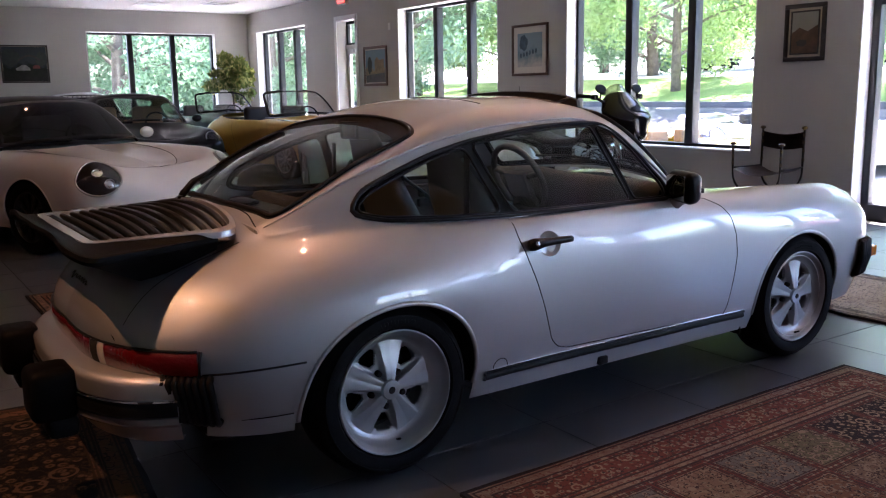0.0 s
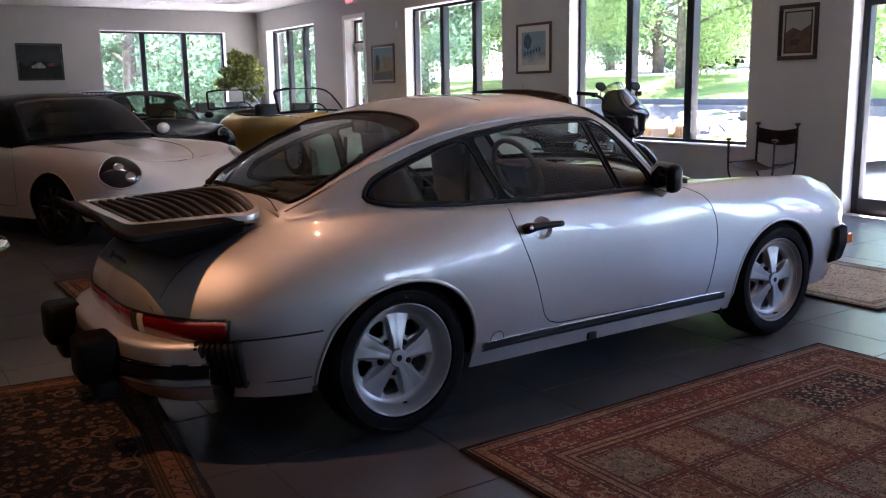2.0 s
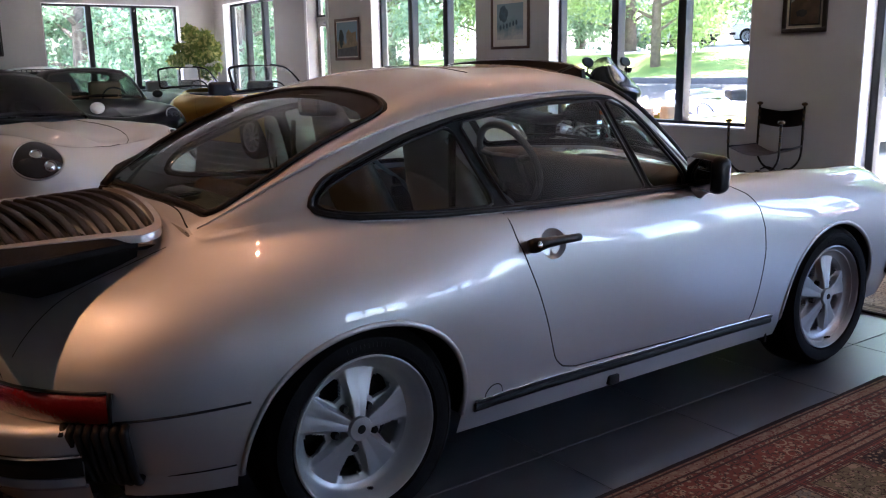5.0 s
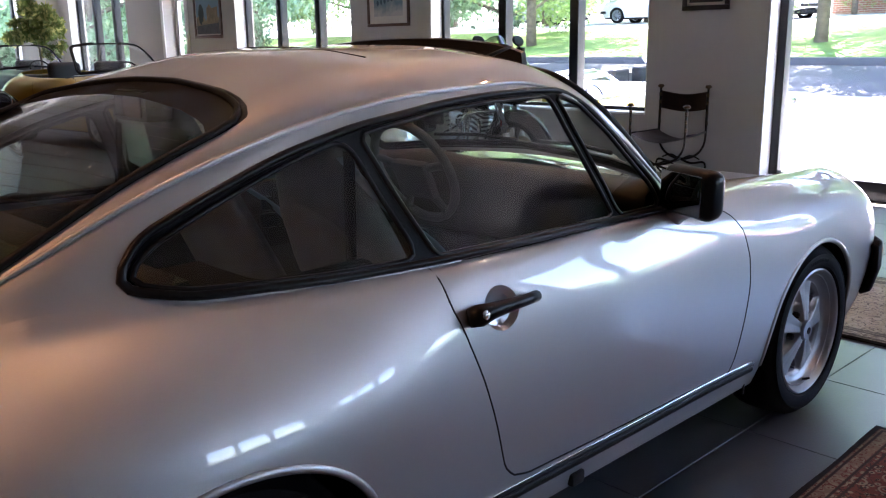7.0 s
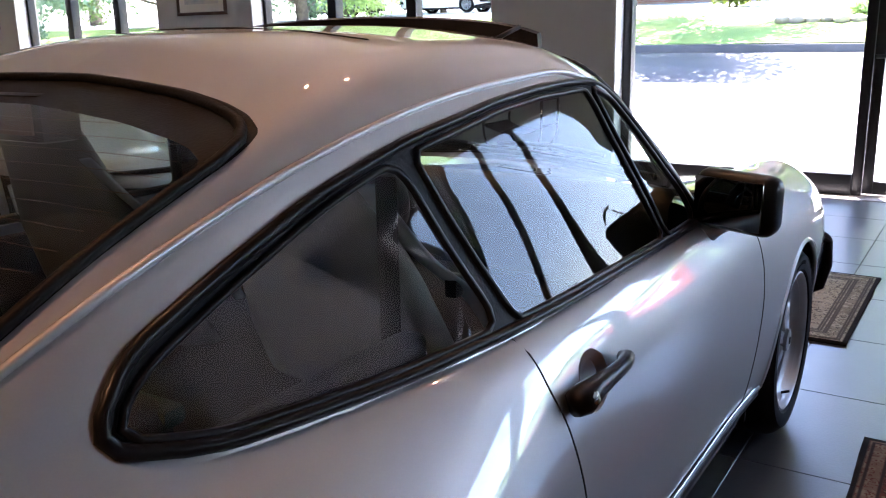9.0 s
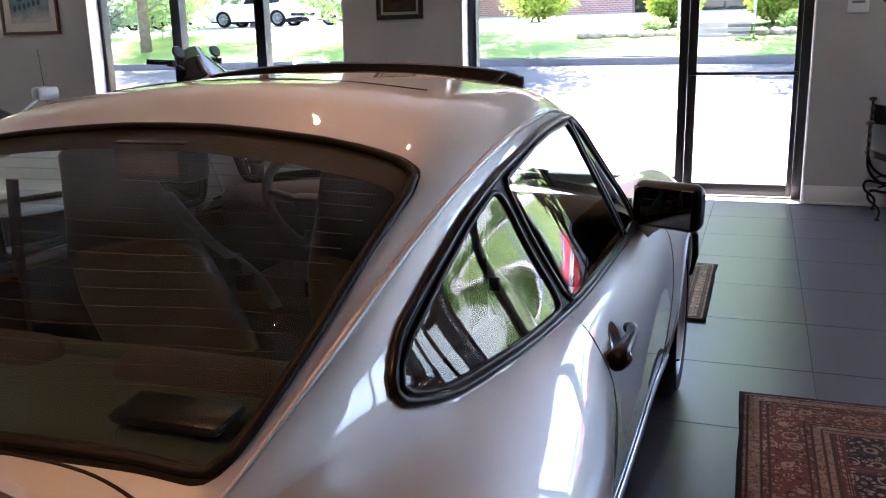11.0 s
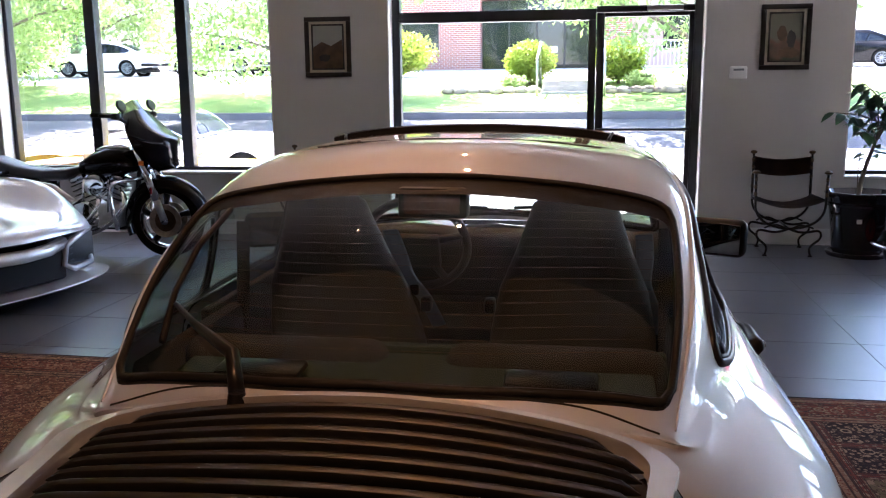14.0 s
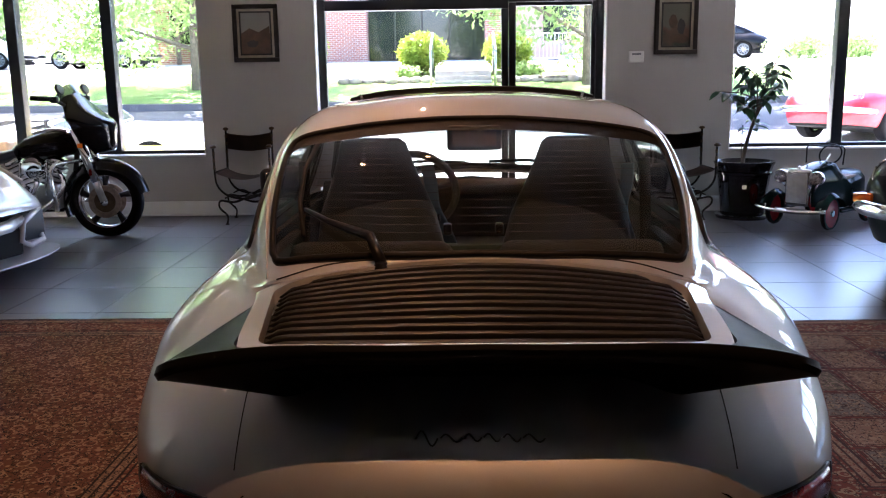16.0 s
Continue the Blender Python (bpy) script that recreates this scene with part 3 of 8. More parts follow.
def flip(pts, side):
    return np.asarray(pts) * (1, side, 1)


def mirrored(sheet, name, numbers, mat, parent, label=""):
    """Both halves of a panel that reaches the middle, as one mesh."""
    f = sheet.f[np.isin(sheet.who, np.atleast_1d(numbers))]
    used, inv = np.unique(f, return_inverse=True)
    p, n, f = sheet.p[used].copy(), sheet.n[used].copy(), inv.reshape(f.shape)
    mid = np.abs(p[:, 1]) < 1e-5
    n[mid, 1] = 0
    k = len(p)
    other = np.arange(k) + k
    other[mid] = np.flatnonzero(mid)
    verts = np.vstack([p, p * (1, -1, 1)])
    norms = np.vstack([n, n * (1, -1, 1)])
    return obj(name, verts, np.vstack([f, other[f][:, ::-1]]), mat, parent, label, True, norms)


def blend_normals(a, b, reach=.07):
    """Let the shading of two sheets flow into one another behind the side windows."""
    foot = spline([(-.343, .512, .852), (-.25, .545, .85), (-.15, .58, .849), (-.07, .602, .846), (.02, .624, .84)], 40)
    near = lambda s: np.array([s.n[((s.p - q) ** 2).sum(1).argmin()] for q in foot])
    mean = near(a) + near(b)
    mean /= np.linalg.norm(mean, axis=1, keepdims=True)
    for s in (a, b):
        idx = np.flatnonzero((np.abs(s.p[:, 0] + .16) < .3) & (s.p[:, 1] > .4) & (s.p[:, 2] > .7))
        d = np.linalg.norm(s.p[idx][:, None] - foot[None], axis=2)
        k = d.argmin(1)
        w = np.clip(1 - d[np.arange(len(idx)), k] / reach, 0, 1)
        w = (w * w * (3 - 2 * w))[:, None]
        n = s.n[idx] * (1 - w) + mean[k] * w
        s.n[idx] = n / np.linalg.norm(n, axis=1, keepdims=True)


SPIN = 84


def rim_wheel(parent, x, y, z, side, depth, name="wheel"):
    """A five-spoke alloy wheel with its tyre; depth: how deep the star sits in the rim."""
    w = new(name)
    w.parent = parent
    w.matrix_world = pose(x, y, z, 90 * (1 if side < 0 else -1), 0, 0)
    w["label"] = "silver five-spoke alloy wheel with a black tyre"
    # z of the wheel points outwards
    hw = 0.098
    tyre = [(.208, hw - .03), (.219, hw - .010), (.226, hw - .003), (.229, hw + .002), (.236, hw + .003), (.25, hw + .005), (.268, hw + .003), (.2685, hw + .0045), (.272, hw + .004), (.273, hw + .001), (.283, hw - .008), (.293, hw - .018), (.301, hw - .034), (.304, hw - .06), (.305, 0), (.304, -hw + .06), (.300, -hw + .03), (.275, -hw), (.212, -hw + .01), (.2, -hw + .03)]
    t = lathe(tyre, 72)
    part("tyre", t, TYRE, w, "black rubber tyre", sharp=50)
    lip = hw - .004
    rim = [(.213, lip - .012), (.2195, lip - .006), (.2205, lip), (.216, lip + .003), (.2115, lip), (.208, lip - .007), (.2045, lip - .013), (.200, lip - .018), (.196, lip - depth * .5), (.188, lip - depth * .85), (.180, lip - depth - .002), (.170, lip - depth - .006), (.166, lip - depth - .02), (.175, -hw + .02), (.205, -hw + .01)]
    part("rim", lathe(rim, 72), ALLOY, w, sharp=50)
    base = lip - depth
    # five cast petals, each a sector of the star with half a window on either side
    rs = np.array([.034, .046, .058, .070, .082, .092, .099, .107, .116, .126, .136, .144, .150, .156, .163, .170])
    ang = np.radians(np.linspace(-36, 36, 41))
    for i in range(5):
        own = bmesh.new()
        rows = []
        for r in rs:
            half = float(np.interp(r, [.034, .06, .09, .12, .15, .17], [.016, .019, .025, .033, .042, .047]))
            top = float(np.interp(r, [.034, .06, .10, .14, .17], [.016, .013, .006, -.002, -.006]))
            row = []
            for q in ang:
                d = abs(r * math.sin(q))
                k = min(max((d - half) / .011, 0), 1)
                k = k * k * (3 - 2 * k)
                deep = float(np.interp(r, [.034, .07, .10, .156, .17], [-.012, -.018, -.020, -.018, -.006]))
                row.append(own.verts.new((r * math.cos(q), r * math.sin(q), base + top * (1 - k) + deep * k - .002 * (1 - min(1, d / half)) ** 2)))
            rows.append(row)
        for m, (u, v) in enumerate(zip(rows, rows[1:])):
            r = (rs[m] + rs[m + 1]) / 2
            hole = float(np.interp(r, [.087, .090, .105, .13, .147, .153, .155], [-1, .007, .018, .031, .038, .030, -1]))
            for j in range(40):
                q = abs(ang[j] + ang[j + 1]) / 2
                if r * math.sin(math.pi / 5 - q) > hole:
                    own.faces.new((u[j], v[j], v[j + 1], u[j + 1]))
        bmesh.ops.recalc_face_normals(own, faces=own.faces[:])
        rim_edges = [e for e in own.edges if e.is_boundary]
        out = bmesh.ops.extrude_edge_only(own, edges=rim_edges)
        for g in out["geom"]:
            if isinstance(g, bmesh.types.BMVert):
                g.co.z -= .014
        bmesh.ops.transform(own, matrix=Matrix.Rotation(radians(SPIN + 72 * i), 4, "Z"), verts=own.verts[:])
        part("spoke", own, ALLOY, w, sharp=50)
    part("hub", lathe([(.060, base - .03), (.056, base - .014), (.036, base - .008), (.034, base + .004)], 48), ALLOY, w)
    part("hub_cap", lathe([(.036, base), (.036, base + .02), (.033, base + .026), (.0, base + .029)], 32), ALLOY, w, "silver domed cap")
    part("badge", lathe([(.013, base + .0285), (.011, base + .0305), (0, base + .031)], 12), DARK, w)
    for i in range(5):
        a = radians(SPIN + 36 + 72 * i)
        m = Matrix.Translation((.065 * math.cos(a), .065 * math.sin(a), base - .016))
        part("wheel_nut", lathe([(.0115, 0), (.0115, .016), (.009, .02), (0, .021)], 8, m), DARK, w)
    part("brake_disc", lathe([(.0, base - .07), (.14, base - .07), (.14, base - .09), (0, base - .09)], 40), DARK, w)
    part("valve", tube([(.190 * math.cos(-1.45), .190 * math.sin(-1.45), base + .012), (.180 * math.cos(-1.45), .180 * math.sin(-1.45), base + .036)], .0045, 6), RUBBER, w)
    for i in range(11):
        a = radians(73 + 3.0 * i)
        part("sidewall_bar", tube([(.245 * math.cos(a), .245 * math.sin(a), hw + .0045), (.257 * math.cos(a), .257 * math.sin(a), hw + .0045)], .0016, 5), DARK, w, "raised plain bar")
    return w


def silver_car():
    car = thing("sports_car", "silver metallic classic coupe with black trim and a rubber tail spoiler", "car")
    shell = Sheet(Loft(SHELL), 340, 120)
    mid = np.abs(shell.p[:, 1]) < 1e-5
    shell.n[mid, 1] = 0
    shell.n /= np.linalg.norm(shell.n, axis=1, keepdims=True)
    side_only = lambda p: p[:, 1] > .45
    for (cx, cz), (r, high) in zip(WHEELS, ARCHES):
        shell.cut(arch(cx, cz, r, .05, high), [0, 2], 8, 0, side_only)
    shell.cut(CABINBASE, [0, 1], 9, 0, lambda p: p[:, 2] > .79)
    shell.cut(DOOR, [0, 2], 1, 0, side_only)
    shell.cut(np.array([(.695 + .053 * math.cos(a), .716 + .046 * math.sin(a)) for a in np.linspace(0, 2 * math.pi, 33)[:-1]]), [0, 2], 6, 1, side_only)
    shell.cut(np.array([(1.0, .2), (2.0, .2), (3.3, .2), (3.3, 1), (1.0, 1)]), [0, 2], 2, 0, lambda p: (p[:, 1] > .47) & (p[:, 0] > 1.4))
    shell.cut(np.array([(-1.1, -.1), (-1.1, .47), (-.60, .465), (-.42, .46), (-.2, .455), (-.2, -.1)]), [0, 1], 3, 0, lambda p: (p[:, 2] > .555))
    lift = lambda p: (p[:, 1] > .4)

    cabin = Sheet(Loft(CABIN), 190, 100, True)
    blend_normals(shell, cabin)

    # painted panels
    mirrored(shell, "rear_body", 0, SILVER, car)
    mirrored(shell, "engine_lid", 3, SILVER, car)
    for side in (-1, 1):
        shell.panel("door", 1, SILVER, car, "", side < 0)
        shell.panel("front_fender", 2, SILVER, car, "", side < 0)

    mid = np.abs(cabin.p[:, 1]) < 1e-5
    cabin.n[mid, 1] = 0
    flank = lambda p: (p[:, 1] > .53) & (p[:, 2] < 1.17)
    cabin.cut(DAYLIGHT, [0, 2], 1, 0, flank)
    cabin.cut(QUARTER, [0, 2], 2, 1, flank)
    cabin.cut(DOORGLASS, [0, 2], 3, 1, flank)
    cabin.cut(VENT, [0, 2], 4, 1, flank)
    ahead, behind = (lambda p: p[:, 0] > .98), (lambda p: p[:, 0] < .5)
    cabin.cut(SCREEN, [1, 2], 5, 0, ahead)
    cabin.cut(inset(SCREEN, .028), [1, 2], 6, 5, ahead)
    cabin.cut(BACKLIGHT, [1, 2], 7, 0, behind)
    pane = inset(BACKLIGHT, .014)
    pane[:, 1] -= .024 * np.clip((pane[:, 1] - 1.06) / .10, 0, 1)
    cabin.cut(pane, [1, 2], 8, 7, behind)
    mirrored(cabin, "roof", 0, SILVER, car)
    mirrored(cabin, "windscreen_seal", 5, RUBBER, car)
    mirrored(cabin, "rear_window_seal", 7, RUBBER, car)
    for name, number in (("windscreen", 6), ("rear_window", 8)):
        mirrored(cabin, name, number, CARGLASS, car).visible_shadow = False
    for side in (-1, 1):
        cabin.panel("window_surround", 1, RUBBER, car, "", side < 0)
        for name, number in (("quarter_window", 2), ("door_window", 3), ("vent_window", 4)):
            cabin.panel(name, number, CARGLASS, car, "", side < 0).visible_shadow = False
        seal = on_sheet(cabin, dense(inset(DAYLIGHT, .004), .02), [0, 2], lambda p: p[:, 1] > .5, .002)
        part("window_trim", tube(flip(seal, side), .009, 8, closed=True), TRIM, car)
        for poly in (QUARTER, DOORGLASS, VENT):
            line = on_sheet(cabin, dense(inset(poly, -.004), .02), [0, 2], lambda p: p[:, 1] > .5, .001)
            part("window_trim", tube(flip(line, side), .006, 6, closed=True), TRIM, car)
        loft = Loft(CABIN)
        rail = loft.at(np.linspace(0.02, loft.s[-1] * .99, 60), np.full(60, loft.v[2] * .55 + loft.v[3] * .45))
        part("rain_gutter", tube(flip(rail + (0, .002, -.001), side), np.interp(np.arange(60), [0, 50, 59], [.0065, .0065, .002]), 8), SILVER, car)
    for poly, where, name in ((SCREEN, ahead, "windscreen_trim"), (BACKLIGHT, behind, "rear_window_trim")):
        half = dense(inset(poly, .016 if poly is SCREEN else .007), .02)
        half = half[half[:, 0] > -.02]
        start = np.argmax(np.linalg.norm(np.diff(np.vstack([half, half[:1]]), axis=0), axis=1))
        half = np.roll(half, -start - 1, axis=0)
        half[[0, -1], 0] = 0
        line = on_sheet(cabin, half, [1, 2], where, .004)
        ring = np.vstack([line, (line * (1, -1, 1))[::-1][1:-1]])
        part(name, tube(ring, .012 if poly is SCREEN else .008, 8, closed=True), RUBBER, car)

    # dark seams between the panels
    for side in (-1, 1):
        seam = on_sheet(shell, dense(DOOR[1:-1], .02, False), [0, 2], lift, -.001)
        part("door_seam", tube(flip(seam, side), .0028, 6), DARK, car)
        seam = on_sheet(shell, dense([(-.41, .486), (-.46, .478), (-.6, .468), (-.72, .468), (-.80, .47)], .02, False), [0, 1], lambda p: p[:, 2] > .55, -.001)
        part("lid_seam", tube(flip(seam, side), .002, 6), DARK, car)
        for (cx, cz), (r, high) in zip(WHEELS, ARCHES):
            lip = on_sheet(shell, arch(cx, cz, r, .2, high)[1:-1], [0, 2], lift, -.003)
            part("arch_lip", tube(flip(lip, side), .009, 8), SILVER, car)
            liner = bmesh.new()
            for a, b in zip(lip, lip[1:]):
                q = [liner.verts.new(v) for v in (flip(a, side), flip(b, side), flip((b[0], .45, b[2]), side), flip((a[0], .45, a[2]), side))]
                liner.faces.new(q)
            part("wheel_well", liner, DARK, car)
    for (x, z), depth in zip(WHEELS, (.058, .035)):
        for side in (-1, 1):
            rim_wheel(car, x, side * (.70 if x < 1 else .695), z, side, depth)
    # dark belly
    part("underbody", box(-.60, 2.95, -.62, .62, .20, .32, .04), DARK, car)
    part("inner_wheel_house", box(-.5, 2.75, -.5, .5, .2, .62, .04), DARK, car)
    return car, shell, cabin


silver, SHELL_SHEET, CABIN_SHEET = silver_car()


SLAT = material("slat_plastic", (0.006, 0.0055, 0.005), 0.42, ior=1.5)
SCRIPT = material("script_metal", (0.05, 0.045, 0.04), 0.4, 0.5)
WIRE = material("heating_wire", (0.10, 0.05, 0.025), 0.5)
# ---- the silver coupe: trim, lamps, bumpers, tail spoiler, cabin ----
SHELL_LOFT = Loft(SHELL)


def skin(s, z, out=0.0):
    """The place on the lower skin at row length s and height z, pushed out by out."""
    v = np.linspace(0, SHELL_LOFT.v[5], 60)
    rib = SHELL_LOFT.at(np.full(60, s), v)
    vv = np.interp(z, rib[:, 2], v)
    a, b, c, d = SHELL_LOFT.at([s, s, s + .004, max(s - .004, 0)], [vv, vv + .004, vv, vv])
    n = np.cross(c - d, b - a)
    n /= np.linalg.norm(n) + 1e-9
    if n @ (a - (1.1, 0, .45)) < 0:
        n = -n
    return a + n * out


def row_of(x):
    """The row length at which the widest line of the skin passes x."""
    s = np.linspace(0, SHELL_LOFT.s[-1], 400)
    line = SHELL_LOFT.at(s, np.full(400, SHELL_LOFT.v[2]))
    return float(np.interp(x, line[:, 0], s))


def band(rows, heights, side, mat, name, parent, outs=0.004, label=""):
    """A strip laid on the skin: rows of s, heights with an offset each."""
    n = len(heights)
    outs = outs if hasattr(outs, "__len__") else [outs] * n
    v = [flip(skin(s, z(s) if callable(z) else z, o), side) for s in rows for z, o in zip(heights, outs)]
    f = [(i * n + j, (i + 1) * n + j, (i + 1) * n + j + 1, i * n + j + 1) for i in range(len(rows) - 1) for j in range(n - 1)]
    bm = bmesh.new()
    vs = [bm.verts.new(p) for p in v]
    for q in f:
        bm.faces.new([vs[k] for k in (q if side > 0 else q[::-1])])
    return part(name, bm, mat, parent, label, True, 50)


def tail_lamps(car):
    s_end = row_of(-.645)
    for side in (-1, 1):
        for name, a, b, mat, label in (("tail_lamp", .56, 1.0, REDLENS, "red ribbed lens"), ("reverse_lamp", .51, .555, CLEARLENS, "clear lens"), ("tail_lamp", .44, .505, DARK, ""), ("tail_lamp", .37, .435, REDLENS, "red lens"), ("reflector", 0, .365, REDLENS, "red reflector panel")):
            rows = np.linspace(a * s_end, b * s_end, 14)
            band(rows, (.440, .443, .458, .482, .505, .520, .523), side, mat, name, car, (-.004, .005, .009, .010, .009, .005, -.004), label)
        for z in (.437, .526):
            part("lamp_gasket", tube([flip(skin(s, z, .004), side) for s in np.linspace(0, s_end, 40)], .0045, 6), TRIM, car)
        part("lamp_gasket", tube([flip(skin(s_end + (.525 - z) * -.15 + .008, z, .004), side) for z in np.linspace(.437, .526, 6)], .006, 6), TRIM, car)


def rear_bumper(car):
    """An impact bumper: silver beam with a rubber strip, bellows at its ends, two guards."""
    plan = spline([(-.70, .655), (-.80, .60), (-.90, .46), (-.955, .25), (-.965, 0)], 26)
    ring = np.vstack([plan, (plan * (1, -1))[::-1][1:]])
    section = [(-.12, .452), (-.02, .447), (.0, .437), (.006, .425), (.004, .385), (.0, .382), (.0, .333), (.004, .33), (.004, .312), (-.006, .302), (-.05, .296), (-.12, .296)]
    t = np.gradient(ring, axis=0)
    nrm = np.stack([-t[:, 1], t[:, 0]], 1) / np.linalg.norm(t, axis=1)[:, None]
    nrm *= np.sign((nrm * (ring - (0, 0))).sum(1))[:, None]

    def sweep(sec, name, mat, label="", rows=slice(None), scale=1.0):
        bm = bmesh.new()
        rr, nn = ring[rows], nrm[rows]
        vs = [[bm.verts.new((p[0] + n[0] * o, p[1] + n[1] * o, z)) for o, z in sec] for p, n in zip(rr, nn)]
        for a, b in zip(vs, vs[1:]):
            for k in range(len(sec) - 1):
                bm.faces.new((a[k], a[k + 1], b[k + 1], b[k]))
        bmesh.ops.recalc_face_normals(bm, faces=bm.faces[:])
        return part(name, bm, mat, car, label, True, 40)
    sweep(section, "rear_bumper", SILVER, "silver painted bumper")
    sweep([(.0, .381), (.012, .378), (.014, .358), (.012, .337), (.0, .334)], "bumper_strip", RUBBER, "black rubber strip")
    sweep([(.012, .384), (.017, .381), (.012, .378)], "bumper_strip", CHROME, "thin bright line")
    sweep([(-.03, .30), (-.045, .27), (-.07, .235), (-.12, .232)], "valance", SILVER)
    for y in (-.30, .30):
        g = box(-1.075, -.93, y - .085, y + .085, .30, .452, .03, seg=3)
        part("bumper_guard", g, PLASTIC, car, "black rubber guard")
        part("bumper_guard", box(-1.03, -.93, y - .07, y + .07, .235, .31, .025), RUBBER, car)
    for side in (-1, 1):
        a, b = row_of(-.742), row_of(-.612)
        for i in range(8):
            s = a + (b - a) * (i + .5) / 8
            line = [flip(skin(s, z, o), side) for z, o in ((.445, .0), (.438, .022), (.38, .03), (.32, .028), (.302, .02), (.295, .0))]
            part("bellows", tube(line, .0115, 8), RUBBER, car)
        part("bumper_seam", tube([flip(skin(s, z, .0), side) for s, z in zip(np.linspace(row_of(-.64), row_of(-.335), 12), np.linspace(.452, .462, 12))], .0035, 6), DARK, car)
        part("valance_seam", tube([flip(skin(s, z, .0), side) for s, z in zip(np.linspace(row_of(-.64), row_of(-.37), 12), np.linspace(.292, .302, 12))], .0028, 6), DARK, car)
        bm = bmesh.new()
        strip = [[bm.verts.new(flip(q, side)) for q in (skin(s, .299, .001), skin(s, .299, .001) + (0, -.006, -.03), skin(s, .299, .001) + (.004, -.022, -.064), skin(s, .299, .001) + (.01, -.08, -.068))] for s in np.linspace(row_of(-.66), row_of(-.365), 12)]
        for u, v in zip(strip, strip[1:]):
            for k in range(3):
                bm.faces.new((u[k], u[k + 1], v[k + 1], v[k]))
        bmesh.ops.recalc_face_normals(bm, faces=bm.faces[:])
        part("valance", bm, SILVER, car)


def tail_spoiler(car):
    sp = new("tail_spoiler")
    sp.parent = car
    sp["label"] = "black rubber tail spoiler with a slatted silver lid"
    z = .873
    frame = np.array([(-.47, .480), (-.55, .478), (-.68, .464), (-.80, .450), (-.862, .438), (-.882, .41), (-.886, .30), (-.888, .15), (-.889, 0)])
    lip = [(-.48, .484, .852), (-.58, .506, .850), (-.72, .535, .846), (-.83, .557, .844), (-.905, .566, .848), (-.948, .535, .870), (-.962, .42, .896), (-.972, .2, .904), (-.975, 0, .906)]
    foot = [(-.48, .465, .81), (-.55, .455, .78), (-.62, .445, .75), (-.67, .43, .735), (-.70, .41, .725), (-.71, .39, .715), (-.71, .30, .745), (-.71, .15, .76), (-.71, 0, .762)]
    n = 60
    f3 = spline([(x, y, z) for x, y in frame], n)
    l3, p3 = spline(lip, n), spline(foot, n)
    for a in (f3, l3, p3):
        a[-1, 1] = 0
    thick = np.interp(np.linspace(0, 1, n), [0, .42, 1], [.012, .026, .018])[:, None] * (0, 0, 1)
    cols = [f3 + (0, 0, -.014), f3 + (0, 0, -.003), f3 * .6 + l3 * .4 + (0, 0, -.007), f3 * .2 + l3 * .8 + (0, 0, -.003), l3 * .95 + f3 * .05 + (0, 0, .001), l3, l3 - thick * .5 + (l3 - f3) * .04, l3 - thick, l3 * .92 + f3 * .08 - thick * 1.15, l3 * .65 + p3 * .35 - thick * .5, p3]
    bm = bmesh.new()
    half = np.array(cols)
    full = np.concatenate([half, (half * (1, -1, 1))[:, ::-1][:, 1:]], 1)
    vs = [[bm.verts.new(p) for p in col] for col in full]
    for a, b in zip(vs, vs[1:]):
        for k in range(len(a) - 1):
            bm.faces.new((a[k], a[k + 1], b[k + 1], b[k]))
    bmesh.ops.recalc_face_normals(bm, faces=bm.faces[:])
    part("spoiler_lip", bm, PLASTIC, sp, "matt black rubber wing")
    # the silver frame round the slats, rising a little towards the window
    def rise(p):
        p = np.atleast_2d(p)
        s = np.clip((p[:, 0] + .86) / .46, 0, 1.1)
        return z - .003 + .050 * s * np.clip(1 - (p[:, 1] / .5) ** 2, 0, 1)
    front = spline([(-.452, .462), (-.418, .42), (-.392, .32), (-.378, .18), (-.374, 0)], 20)
    front = np.vstack([front, (front * (1, -1))[::-1][1:]])
    grill = rounded([*front[2:-2], (-.47, -.452), (-.852, -.402), (-.852, .402), (-.47, .452)], .035, 6)
    ahead = spline([(-.468, .495), (-.425, .475), (-.392, .41), (-.370, .28), (-.361, .12), (-.359, 0)], 24)
    ahead = np.vstack([ahead, (ahead * (1, -1))[::-1][1:]])
    side = frame[1:-1]
    outer = dense(np.vstack([ahead, side * (1, -1), [(-.889, 0)], side[::-1]]), .012)
    near, _ = nearest(grill, outer)
    bm = bmesh.new()
    rings = []
    for p, h in ((outer, -.02), (outer, -.003), (outer * .97 + near * .03, .0), (near * .97 + outer * .03, .0), (near, -.003), (near, -.03)):
        zz = rise(p) + h
        rings.append([bm.verts.new((q[0], q[1], k)) for q, k in zip(p, zz)])
    m = len(outer)
    for a, b in zip(rings, rings[1:]):
        for k in range(m):
            bm.faces.new((a[k], a[(k + 1) % m], b[(k + 1) % m], b[k]))
    bmesh.ops.recalc_face_normals(bm, faces=bm.faces[:])
    part("lid_frame", bm, SILVER, sp, "silver painted frame", sharp=50)
    part("grille_tray", box(-.86, -.385, -.45, .45, z - .05, z - .04), DARK, sp, smooth=False)
    for i in range(12):
        s = i / 11
        x = -.395 - .437 * s
        w = (.40 if i == 0 else .447) - .045 * s * (i > 0)
        bm = bmesh.new()
        rows = []
        for k in range(33):
            y = -w + 2 * w * k / 32
            bow = -.036 * (1 - s) * (y / .45) ** 2
            e = min(1, (w - abs(y)) / .035 + .1)
            top = rise((x + bow, y))[0]
            sec = [(.014, -.030), (.016, -.016), (.007, -.004), (-.004, .0), (-.011, -.004), (-.012, -.012), (.002, -.030)]
